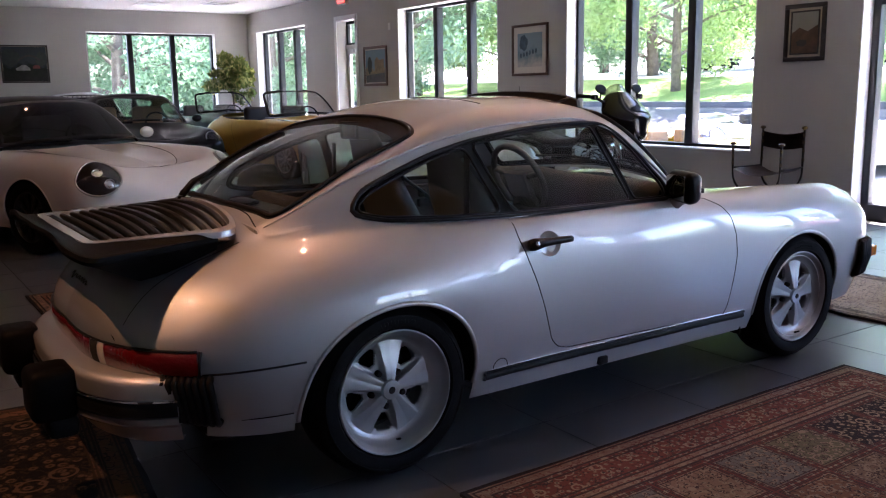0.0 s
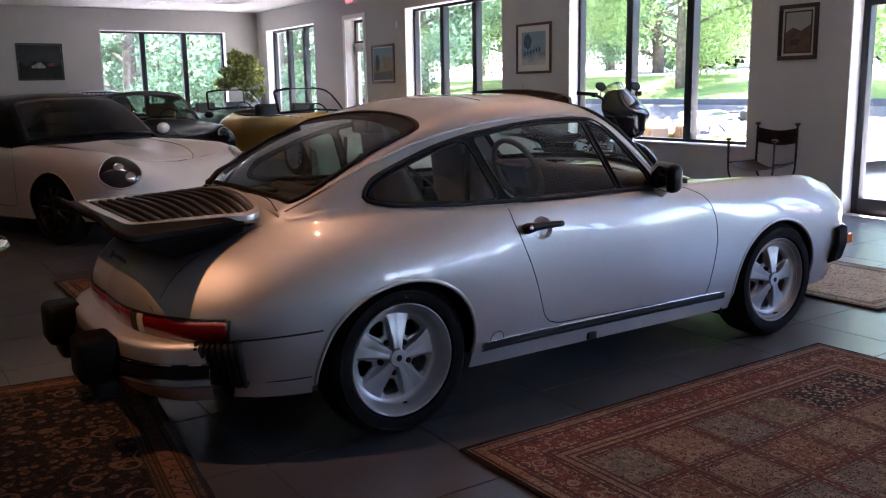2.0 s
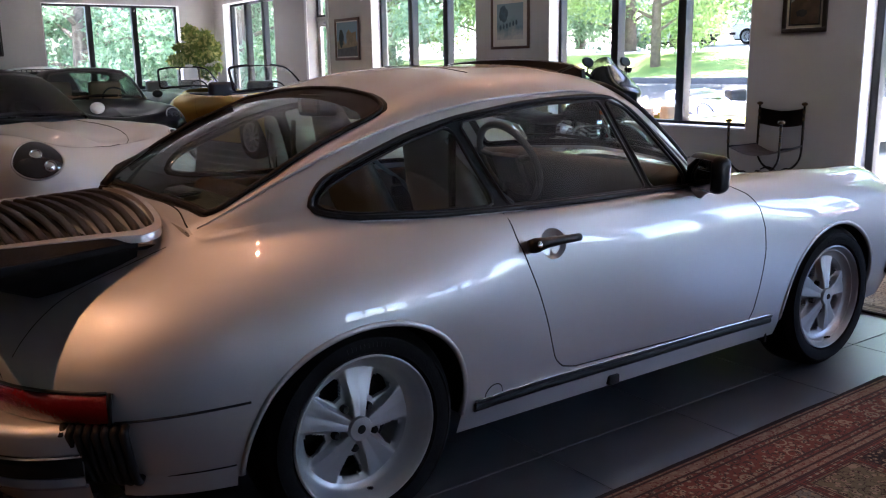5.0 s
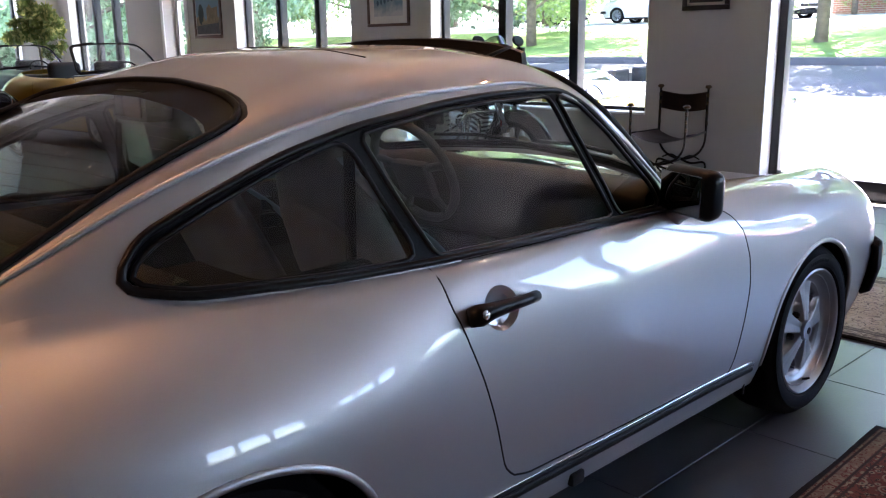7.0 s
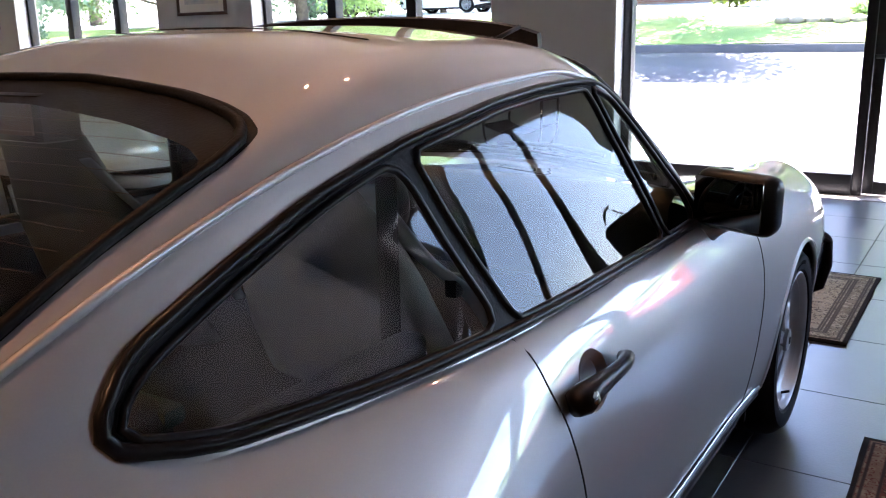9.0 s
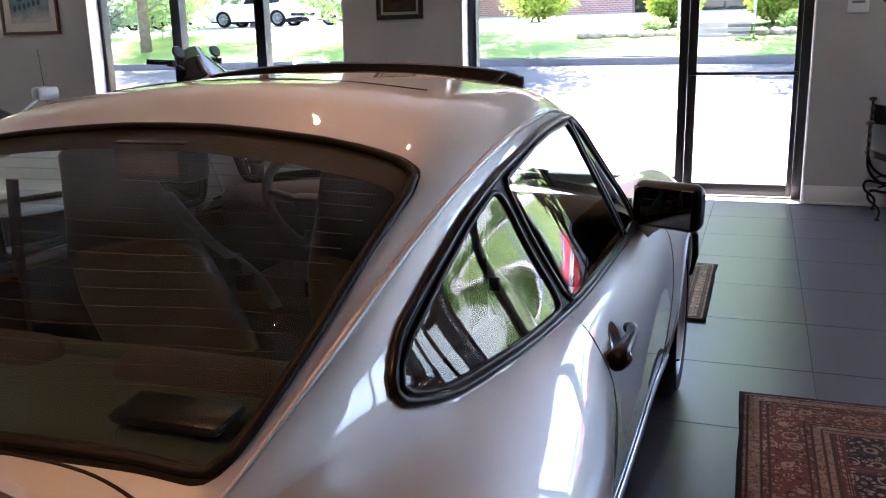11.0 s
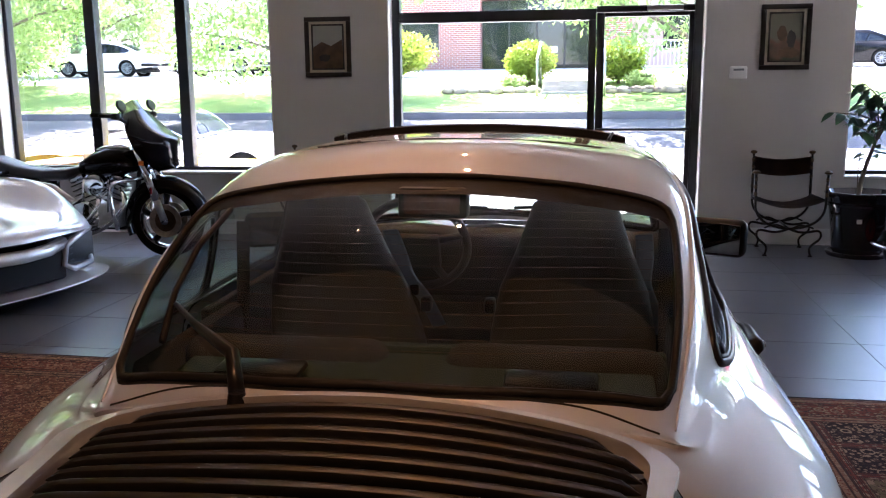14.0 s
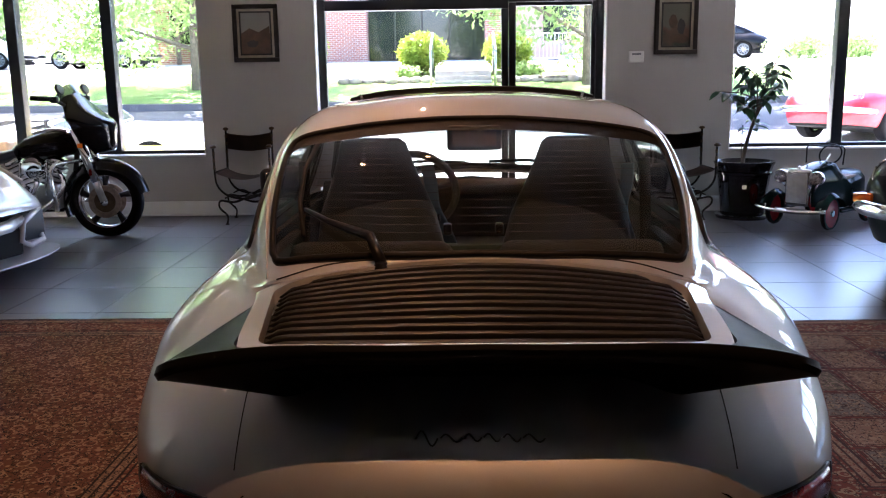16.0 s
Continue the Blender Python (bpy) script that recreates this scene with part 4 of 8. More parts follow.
            rows.append([bm.verts.new((x + bow + a * e, y, top + c * e - (1 - e) * .02)) for a, c in sec])
        for a, b in zip(rows, rows[1:]):
            for k in range(7):
                bm.faces.new((a[k], a[(k + 1) % 7], b[(k + 1) % 7], b[k]))
        bm.faces.new(rows[0][::-1])
        bm.faces.new(rows[-1])
        bmesh.ops.recalc_face_normals(bm, faces=bm.faces[:])
        part("slat", bm, SLAT, sp, sharp=50)
    # the foot of the cabin, turned down to the body all along the tail
    foot_loft = Loft(CABIN)
    hem = foot_loft.at(np.full(50, foot_loft.s[-1]), np.linspace(0, foot_loft.v[-1], 50))
    hem[-1, 1] = 0
    hem = np.vstack([hem, (hem * (1, -1, 1))[::-1][1:]])
    bm = bmesh.new()
    rows = [[bm.verts.new(p + np.array(d)) for d in ((.002, 0, -.0005), (-.006, 0, -.004), (-.010, 0, -.012), (-.012, 0, -.05))] for p in hem]
    for a, b in zip(rows, rows[1:]):
        for k in range(3):
            bm.faces.new((a[k], a[k + 1], b[k + 1], b[k]))
    bmesh.ops.recalc_face_normals(bm, faces=bm.faces[:])
    part("cabin_hem", bm, SILVER, car)
    # gap line of the lid across the tail, under the rear window
    line = on_sheet(CABIN_SHEET, spline([(0, .926), (.14, .923), (.27, .914), (.38, .898), (.44, .882), (.475, .872)], 30), [1, 2], lambda p: p[:, 0] < 0, .0)
    part("lid_seam", tube(np.vstack([line[::-1], (line * (1, -1, 1))[1:]]), .0022, 6), DARK, car)
    # fine heating wires in the rear window
    for h in np.linspace(.965, 1.150, 15):
        w = .49 - max(0, h - 1.12) * 1.6
        wire = on_sheet(CABIN_SHEET, [(y, h - .012 * (y / .5) ** 2) for y in np.linspace(0, w, 14)], [1, 2], lambda p: p[:, 0] < .5, -.002)
        part("heating_wire", tube(np.vstack([wire[::-1], (wire * (1, -1, 1))[1:]]), .0004, 4), WIRE, car)
    # dark low-relief script bar on the lid
    for y0, y1, h in ((.125, .085, .012), (.08, .04, .006), (.036, .004, .006), (0, -.032, .006), (-.036, -.068, .006), (-.072, -.112, .006)):
        line = [on_sheet(SHELL_SHEET, [(abs(y), .668 + h * math.sin((y0 - y) / (y0 - y1) * 6.28))], [1, 2], lambda q: q[:, 0] < -.5, .001)[0] * (1, 1 if y >= 0 else -1, 1) for y in np.linspace(y0, y1, 14)]
        part("badge", tube(line, .0018, 6), SCRIPT, car, "thin dark script bar")


def flank_trim(car):
    for side in (-1, 1):
        rows = np.linspace(row_of(.385), row_of(1.87), 40)
        band(rows, (.262, .265, .275, .285, .289), side, RUBBER, "sill_strip", car, (0, .010, .014, .010, 0), "black rubber strip")
        band(rows, (.289, .2905, .292, .2935, .295, .2965, .298, .2995, .301), side, TRIM, "sill_moulding", car, (.004, .012, .012, .008, .012, .008, .012, .012, .002), "ribbed black moulding")
        part("sill_line", tube([flip(skin(s, .300, .004), side) for s in rows], .0022, 6), CHROME, car, "thin bright line")
        part("jack_cover", tube([flip(skin(row_of(.46 + .035 * math.cos(a)), .302 + .03 * math.sin(a), .0), side) for a in np.linspace(0, math.pi, 12)], .0018, 6), DARK, car)
        part("jack_point", box(.98, 1.03, side * .72, side * .76, .2, .235, .006), RUBBER, car)
        # door handle in its cup
        at = lambda x, z, o: flip(on_sheet(SHELL_SHEET, [(x, z)], [0, 2], lambda p: p[:, 1] > .5, o)[0], side)
        cup = bmesh.new()
        c = cup.verts.new(at(.695, .716, -.024))
        rim_ring = [cup.verts.new(at(.695 + .054 * math.cos(a), .716 + .047 * math.sin(a), .0012)) for a in np.linspace(0, 2 * math.pi, 33)[:-1]]
        mid_ring = [cup.verts.new(at(.695 + .042 * math.cos(a), .716 + .036 * math.sin(a), -.014)) for a in np.linspace(0, 2 * math.pi, 33)[:-1]]
        for k in range(32):
            cup.faces.new((rim_ring[k], rim_ring[(k + 1) % 32], mid_ring[(k + 1) % 32], mid_ring[k]))
            cup.faces.new((mid_ring[k], mid_ring[(k + 1) % 32], c))
        bmesh.ops.recalc_face_normals(cup, faces=cup.faces[:])
        part("handle_cup", cup, CUP, car, "recessed silver cup")
        h = part("door_handle", tube([at(.582, .719, .012), at(.60, .7195, .02), at(.64, .721, .024), at(.70, .722, .03), at(.75, .722, .03), at(.785, .722, .022), at(.792, .722, .01)], [.020, .024, .018, .014, .013, .013, .011], 10, flat=1.0), TRIM, car, "black handle with a round lock")
        part("lock", tube([at(.60, .7195, .036), at(.60, .7195, .043)], .0095, 12), CHROME, h)
        # mirror
        turned = pose(1.40, side * .80, .879, 0, 0, 25 * side)
        shape = box(-.036, .042, -.102, .102, -.066, .066, .03, seg=5)
        for v in shape.verts:
            if v.co.x > 0:
                v.co.y *= 1 - 3.2 * v.co.x
                v.co.z *= 1 - 3.0 * v.co.x
        bmesh.ops.transform(shape, matrix=turned, verts=shape.verts)
        m = part("side_mirror", shape, TRIM, car, "black rectangular mirror on a silver foot")
        pane = box(-.042, -.037, -.088, .088, -.052, .052, .003)
        bmesh.ops.transform(pane, matrix=turned, verts=pane.verts)
        part("mirror_glass", pane, MIRROR, m)
        part("mirror_foot", tube([(1.43, side * .715, .79), (1.435, side * .745, .812), (1.44, side * .785, .83)], [.03, .024, .018], 10), SILVER, m)
        # front bumper side: bellows, silver end and amber lamp
        a, b = row_of(2.77), row_of(2.905)
        for i in range(6):
            s = a + (b - a) * (i + .5) / 6
            line = [flip(skin(s, z, o), side) for z, o in ((.50, .0), (.494, .018), (.42, .03), (.35, .024), (.335, .0))]
            part("bellows", tube(line, .013, 8), RUBBER, car)
    plan = spline([(2.905, .745), (3.02, .69), (3.15, .5), (3.235, .25), (3.25, 0)], 22)
    ring = np.vstack([plan, (plan * (1, -1))[::-1][1:]])
    t = np.gradient(ring, axis=0)
    nrm = np.stack([t[:, 1], -t[:, 0]], 1) / np.linalg.norm(t, axis=1)[:, None]
    nrm *= np.sign((nrm * (ring - (1.5, 0))).sum(1))[:, None]
    for sec, name, mat in (([(-.14, .50), (-.02, .497), (.0, .485), (.004, .45), (.004, .445)], "front_bumper", CHROME), ([(.002, .446), (.004, .40)], "front_bumper", RUBBER), ([(.004, .40), (.002, .37), (-.02, .345), (-.12, .33)], "front_bumper", SILVER)):
        bm = bmesh.new()
        vs = [[bm.verts.new((p[0] + q[0] * o, p[1] + q[1] * o, z)) for o, z in sec] for p, q in zip(ring, nrm)]
        for i, j in zip(vs, vs[1:]):
            for k in range(len(sec) - 1):
                bm.faces.new((i[k], i[k + 1], j[k + 1], j[k]))
        bmesh.ops.recalc_face_normals(bm, faces=bm.faces[:])
        part(name, bm, mat, car)
    for side in (-1, 1):
        part("side_marker", box(2.955, 3.01, side * .70, side * .745, .40, .452, .008), AMBER, car, "amber lens")
        part("mud_flap", box(2.575, 2.60, side * .55, side * .74, .12, .33, .008), RUBBER, car)
        part("mud_flap", box(1.885, 1.90, side * .60, side * .745, .17, .30, .006), RUBBER, car)
        part("headlamp", lathe([(.0, .03), (.05, .026), (.08, .012), (.088, 0), (.09, -.02)], 32, pose(2.955, side * .55, .655, 0, 66, side * 6)), CLEARLENS, car)
    part("wind_deflector", deflector(), TRIM, car, "raised black sunroof wind deflector")
    for side in (-1, 1):
        part("deflector_arm", tube([(1.02, side * .40, 1.232), (1.105, side * .42, 1.262)], .005, 6), TRIM, car)
    part("sunroof_seam", tube(on_sheet(CABIN_SHEET, [(.66, .38), (.66, .25), (.66, .1), (.66, 0)], [0, 1], lambda p: p[:, 2] > 1.1, .0), .0025, 6), DARK, car)
    part("sunroof_seam", tube(flip(on_sheet(CABIN_SHEET, [(.66, .38), (.66, .25), (.66, .1), (.66, 0)], [0, 1], lambda p: p[:, 2] > 1.1, .0), -1), .0025, 6), DARK, car)


def deflector():
    bm = bmesh.new()
    rows = []
    for k in range(33):
        y = -.46 + .92 * k / 32
        u = abs(y) / .46
        x = 1.135 - .02 * u * u
        top = 1.292 - .028 * u ** 2 - .014 * u ** 8
        low = 1.258 - .045 * u ** 2
        rows.append([bm.verts.new(p) for p in ((x + .012, y, low), (x + .006, y, top - .004), (x, y, top), (x - .012, y, top - .004), (x - .006, y, low))])
    for a, b in zip(rows, rows[1:]):
        for k in range(5):
            bm.faces.new((a[k], a[(k + 1) % 5], b[(k + 1) % 5], b[k]))
    bm.faces.new(rows[0][::-1])
    bm.faces.new(rows[-1])
    bmesh.ops.recalc_face_normals(bm, faces=bm.faces[:])
    return bm


def rear_wiper(car):
    on = lambda y, z, o: on_sheet(CABIN_SHEET, [(y, z)], [1, 2], lambda p: p[:, 0] < .45, o)[0]
    w = part("rear_wiper", lathe([(.0, .035), (.014, .033), (.018, .02), (.02, 0)], 16, pose(-.372, .225, .885)), TRIM, car, "black rear wiper")
    part("wiper_arm", tube([(-.372, .225, .918), on(.25, .935, .036), on(.36, .962, .022), on(.43, .985, .014)], [.014, .013, .008, .005], 8), TRIM, w)
    part("wiper_blade", tube([on(.425, .945, .008), on(.45, 1.0, .008), on(.455, 1.06, .008), on(.44, 1.12, .008)], .007, 6), RUBBER, w)
    # front wipers resting on the screen
    scr = lambda y, z, o: on_sheet(CABIN_SHEET, [(abs(y), z)], [1, 2], lambda p: p[:, 0] > 1.0, o)[0] * (1, 1 if y >= 0 else -1, 1)
    for a, b in ((.02, .36), (-.42, -.08)):
        part("front_wiper", tube([scr(a, .925, .012), scr((a + b) / 2, .935, .014), scr(b, .93, .012)], .007, 6), TRIM, car)


def cabin_inside(car):
    # seats with tall tapering backs
    for y in (.32, -.32):
        seat = new("seat")
        seat.parent = car
        seat["label"] = "grey leather bucket seat with a tall back"
        loft = []
        for x, z, half, thick in ((.80, .42, .235, .10), (.74, .56, .24, .12), (.66, .72, .225, .12), (.60, .86, .195, .11), (.56, .97, .150, .095), (.53, 1.06, .118, .085), (.515, 1.105, .105, .07), (.51, 1.122, .085, .04)):
            loft.append([(x + thick * .5 * math.cos(a), y + half * math.copysign(abs(math.sin(a)) ** .55, math.sin(a)), z) for a in np.linspace(0, 2 * math.pi, 29)[:-1]])
        bm = bmesh.new()
        vs = [[bm.verts.new(p) for p in ring] for ring in loft]
        for a, b in zip(vs, vs[1:]):
            for k in range(28):
                bm.faces.new((a[k], a[(k + 1) % 28], b[(k + 1) % 28], b[k]))
        bm.faces.new(vs[-1])
        bm.faces.new(vs[0][::-1])
        bmesh.ops.recalc_face_normals(bm, faces=bm.faces[:])
        part("backrest", bm, LEATHER, seat, sharp=60)
        part("cushion", box(.78, 1.25, y - .24, y + .24, .34, .47, .05, seg=4), LEATHER, seat)
        part("backrest_lever", box(.66, .71, y - (.245 if y > 0 else -.215), y - (.215 if y > 0 else -.245), .77, .81, .008), TRIM, seat)
    for side in (-1, 1):
        part("rear_seat", box(.12, .42, side * .08, side * .5, .45, .62, .06, seg=3), LEATHER, car)
        part("rear_backrest", box(.02, .12, side * .06, side * .52, .55, .86, .045, seg=4), CARPET, car)
        part("door_card", box(.50, 1.70, side * .66, side * .69, .32, .80, .01), CARPET, car)
        part("rear_side_panel", box(-.05, .50, side * .55, side * .60, .45, .83, .02), CARPET, car)
        part("speaker", box(-.13, -.05, side * .20, side * .38, .836, .856, .012), TRIM, car, "black shelf loudspeaker")
        part("belt", tube([(.48, side * .54, 1.05), (.47, side * .55, .8), (.48, side * .56, .5)], .02, 6, flat=.15), DARK, car)
    for y in (.17, -.47):
        strap = spline([(.50, y - .02, 1.03), (.56, y - .03, .96), (.66, y - .035, .87), (.74, y - .06, .80), (.78, y - .10, .70)], 14)
        part("seat_belt", tube(strap, .022, 8, flat=.2, up=(1, 0, .6)), BELT, car, "blue-grey webbing")
        part("belt_buckle", box(.69, .72, y - .055, y - .03, .81, .85, .006), TRIM, car)
    part("parcel_shelf", box(-.27, .10, -.49, .49, .805, .828, .01), SHELF, car, "grey-green carpeted shelf")
    part("shelf_edge", box(.085, .12, -.52, .52, .82, .846, .010), SHELF, car)
    part("floor_carpet", box(.1, 1.75, -.66, .66, .30, .33), CARPET, car)
    part("tunnel", box(.2, 1.7, -.09, .09, .3, .47, .04), CARPET, car)
    dash = bmesh.new()
    rows = []
    for k in range(25):
        y = -.64 + 1.28 * k / 24
        c = .05 * (1 - (y / .64) ** 2)
        hump = .02 * math.exp(-((y - .32) / .16) ** 2)
        rows.append([dash.verts.new(p) for p in ((1.62 + c, y, .855), (1.50 + c, y, .872 + hump), (1.47 + c, y, .868 + hump), (1.43 + c, y, .845 + hump), (1.42 + c, y, .79), (1.44 + c, y, .66), (1.48 + c, y, .60))])
    for a, b in zip(rows, rows[1:]):
        for k in range(6):
            dash.faces.new((a[k], a[k + 1], b[k + 1], b[k]))
    bmesh.ops.recalc_face_normals(dash, faces=dash.faces[:])
    part("dashboard", dash, DASH, car, "grey padded dashboard", sharp=60)
    part("bulkhead", box(1.66, 1.70, -.66, .66, .3, .84), DARK, car)
    wheel_m = pose(1.38, .25, .835, 0, 66, 0)
    bm = tube([wheel_m @ Vector((.185 * math.cos(a), .185 * math.sin(a), 0)) for a in np.linspace(0, 2 * math.pi, 41)[:-1]], .016, 10, closed=True)
    w = part("steering_wheel", bm, LEATHER, car, "grey leather steering wheel")
    part("wheel_pad", box(-.07, .07, -.085, .085, -.02, .02, .015), LEATHER, w)
    w.children[0].matrix_world = wheel_m
    for a in (0.25, math.pi - .25, math.pi + 1.0, -1.0):
        part("wheel_spoke", tube([wheel_m @ Vector((.05 * math.cos(a + math.pi / 2), .05 * math.sin(a + math.pi / 2), 0)), wheel_m @ Vector((.18 * math.cos(a + math.pi / 2), .18 * math.sin(a + math.pi / 2), 0))], .014, 8), LEATHER, w)
    part("brake_light", box(.27, .34, -.080, .080, 1.095, 1.175, .01), TRIM, car, "high-mounted brake lamp")
    part("brake_lens", box(.264, .27, -.064, .064, 1.108, 1.162, .003), AMBERDIM, car, "reddish lens")
    part("inner_mirror", box(1.16, 1.18, -.10, .10, 1.14, 1.19, .01), TRIM, car)
    part("headlining", box(.55, 1.05, -.50, .50, 1.16, 1.165), LEATHER, car, smooth=False)


CUP = material("cup_paint", (0.50, 0.51, 0.52), 0.35, 0.8, coat=1.0)
MIRROR = material("mirror_glass", (0.30, 0.32, 0.33), 0.02, 1.0)
BELT = material("belt_webbing", (0.24, 0.29, 0.32), 0.8)
SHELF = material("shelf_carpet", (0.022, 0.038, 0.032), 0.9, bump=0.3, bump_scale=250)
DASH = material("dash_leather", (0.045, 0.045, 0.042), 0.6, vary=0.1, scale=5, bump=0.2, bump_scale=250)
AMBERDIM = material("brake_lens", (0.10, 0.05, 0.035), 0.25)
for build in (tail_lamps, rear_bumper, tail_spoiler, flank_trim, rear_wiper, cabin_inside):
    build(silver)


def settle(car):
    """Bring the body to its true height and breadth: belt, roof and flanks a little up and out, the tail lid as it is."""
    for ob in car.children_recursive:
        if ob.type != "MESH" or ob.matrix_basis != Matrix() or ob.parent.name.startswith("wheel"):
            continue
        n = len(ob.data.vertices)
        co = np.empty(n * 3)
        ob.data.vertices.foreach_get("co", co)
        co = co.reshape(n, 3)
        z = co[:, 2]
        up = np.interp(z, [.30, .46, .82, 1.10, 1.20, 1.28], [0, .020, .025, .026, .018, .015])
        fade = np.clip((co[:, 0] + .36) / .40, 0, 1)
        fade = fade * fade * (3 - 2 * fade)
        high = np.clip((z - .56) / .2, 0, 1)
        wide = np.interp(z, [.30, .70, .85, 1.05, 1.15, 1.3], [.002, .010, .012, .016, .028, .028])
        up *= 1 - high * (1 - fade)
        wide *= 1 - high * (1 - fade)
        co[:, 2] += up
        co[:, 1] *= 1 + wide
        ob.data.vertices.foreach_set("co", co.ravel())


settle(silver)


# ---- outside: forecourt, road, bank, trees and the building across the road ----
CONCRETE = material("pale_concrete", (0.46, 0.45, 0.43), 0.85, vary=0.12, scale=0.9, bump=0.3, bump_scale=30)
ASPHALT = material("asphalt", (0.07, 0.07, 0.075), 0.85, vary=0.3, scale=0.7, bump=0.4, bump_scale=40)
GRASS = material("lawn", (0.10, 0.20, 0.035), 0.9, scale=1.2, second=(0.20, 0.26, 0.06), seconds=0.4, bump=0.8, bump_scale=14)
KERB = material("kerb_stone", (0.10, 0.10, 0.10), 0.9, vary=0.2, scale=3)
BARK = material("bark", (0.16, 0.13, 0.10), 0.9, vary=0.35, scale=6, bump=0.8, bump_scale=25)
STONE = material("field_stone", (0.30, 0.25, 0.21), 0.85, vary=0.3, scale=5, bump=0.5, bump_scale=20)


def leaf_material(name, colour, second):
    m = material(name, colour, 0.5, scale=1.1, second=second, seconds=0.35)
    t = m.node_tree
    b, out = t.nodes["Principled BSDF"], t.nodes["Material Output"]
    thin = t.nodes.new("ShaderNodeBsdfTranslucent")
    src = b.inputs["Base Color"].links[0].from_socket
    t.links.new(src, thin.inputs[0])
    add = t.nodes.new("ShaderNodeMixShader")
    add.inputs[0].default_value = 0.45
    t.links.new(b.outputs[0], add.inputs[1])
    t.links.new(thin.outputs[0], add.inputs[2])
    t.links.new(add.outputs[0], out.inputs[0])
    return m


LEAF = leaf_material("tree_leaf", (0.33, 0.44, 0.17), (0.18, 0.30, 0.09))
LEAF_DEEP = leaf_material("deep_green_leaf", (0.30, 0.42, 0.25), (0.15, 0.27, 0.15))
LEAF_LIME = leaf_material("yellow_green_leaf", (0.30, 0.36, 0.04), (0.15, 0.24, 0.03))


def ground_z(x):
    return float(np.interp(x, [-300, 6.6, 7.6, 9, 12.6, 14, 15, 17.5, 17.51, 22.4, 24, 36, 60, 200], [-0.12, -0.08, -0.22, -0.24, -0.12, 0.30, 0.55, 0.74, 0.88, 1.60, 1.66, 2.18, 3.2, 6.0]))


def strip(name, xs, y0, y1, mat, label, category, lift=0.0, rough=0.0):
    ys = np.linspace(y0, y1, 60)
    v = [(x, y, ground_z(x + 1e-4) + lift + rough * noise.noise((x * 0.4, y * 0.4, 3))) for x in xs for y in ys]
    n = len(ys)
    f = [(i * n + j, (i + 1) * n + j, (i + 1) * n + j + 1, i * n + j + 1) for i in range(len(xs) - 1) for j in range(n - 1)]
    return tagged(obj(name, v, f, mat, None, "", True), label, category, kind="structure")


strip("ground", [-300, -60, 6.0, 6.81, 9, 12, 15, 17.5, 22.4, 24, 27, 36, 60, 120, 300], -300, 300, CONCRETE, "pale concrete ground rising gently away from the building", "ground", -0.03)
strip("pavement", np.linspace(6.81, 14.2, 12), -60, 60, CONCRETE, "bright sunlit concrete forecourt in front of the showroom", "pavement", 0.0)
strip("road", np.linspace(14.2, 17.5, 6), -90, 90, ASPHALT, "grey asphalt road dappled with tree shade", "road", 0.004)
strip("grass_bank", np.linspace(17.62, 22.4, 24), -90, 90, GRASS, "sunlit green lawn bank beside the road", "grass", 0.01, 0.05)
strip("car_park", np.linspace(22.4, 60, 14), -90, 90, CONCRETE, "pale car park in front of the brick building", "pavement", 0.012)
tagged(part("kerb", box(17.5, 17.64, -90, 90, 0.6, 0.90, 0.02), KERB, None), "dark stone kerb between road and lawn", "kerb", kind="structure")


def leaves(count, size, centres, mat, name, parent, seed, spread=0.35):
    """Many small bent leaves round clump centres (x, y, z, radius)."""
    r = np.random.RandomState(seed)
    c = np.asarray(centres)
    pick = c[r.choice(len(c), count, p=c[:, 3] ** 2 / np.sum(c[:, 3] ** 2))]
    d = r.normal(size=(count, 3))
    d /= np.linalg.norm(d, axis=1, keepdims=True)
    p = pick[:, :3] + d * (pick[:, 3] * r.uniform(0.55, 1.05, count))[:, None] * (1, 1, 0.8)
    a = r.normal(size=(count, 3))
    a /= np.linalg.norm(a, axis=1, keepdims=True)
    b = np.cross(a, d + r.normal(size=(count, 3)) * 0.6)
    b /= np.maximum(np.linalg.norm(b, axis=1, keepdims=True), 1e-6)
    s = (size * r.uniform(0.6, 1.3, count))[:, None]
    n = np.cross(a, b)
    v = np.stack([p - a * s, p + b * s * 0.45 + n * s * 0.12, p + a * s, p - b * s * 0.45 + n * s * 0.12], 1).reshape(-1, 3)
    i = np.arange(count)[:, None] * 4
    return obj(name, v, np.hstack([i, i + 1, i + 2, i + 3]), mat, parent)


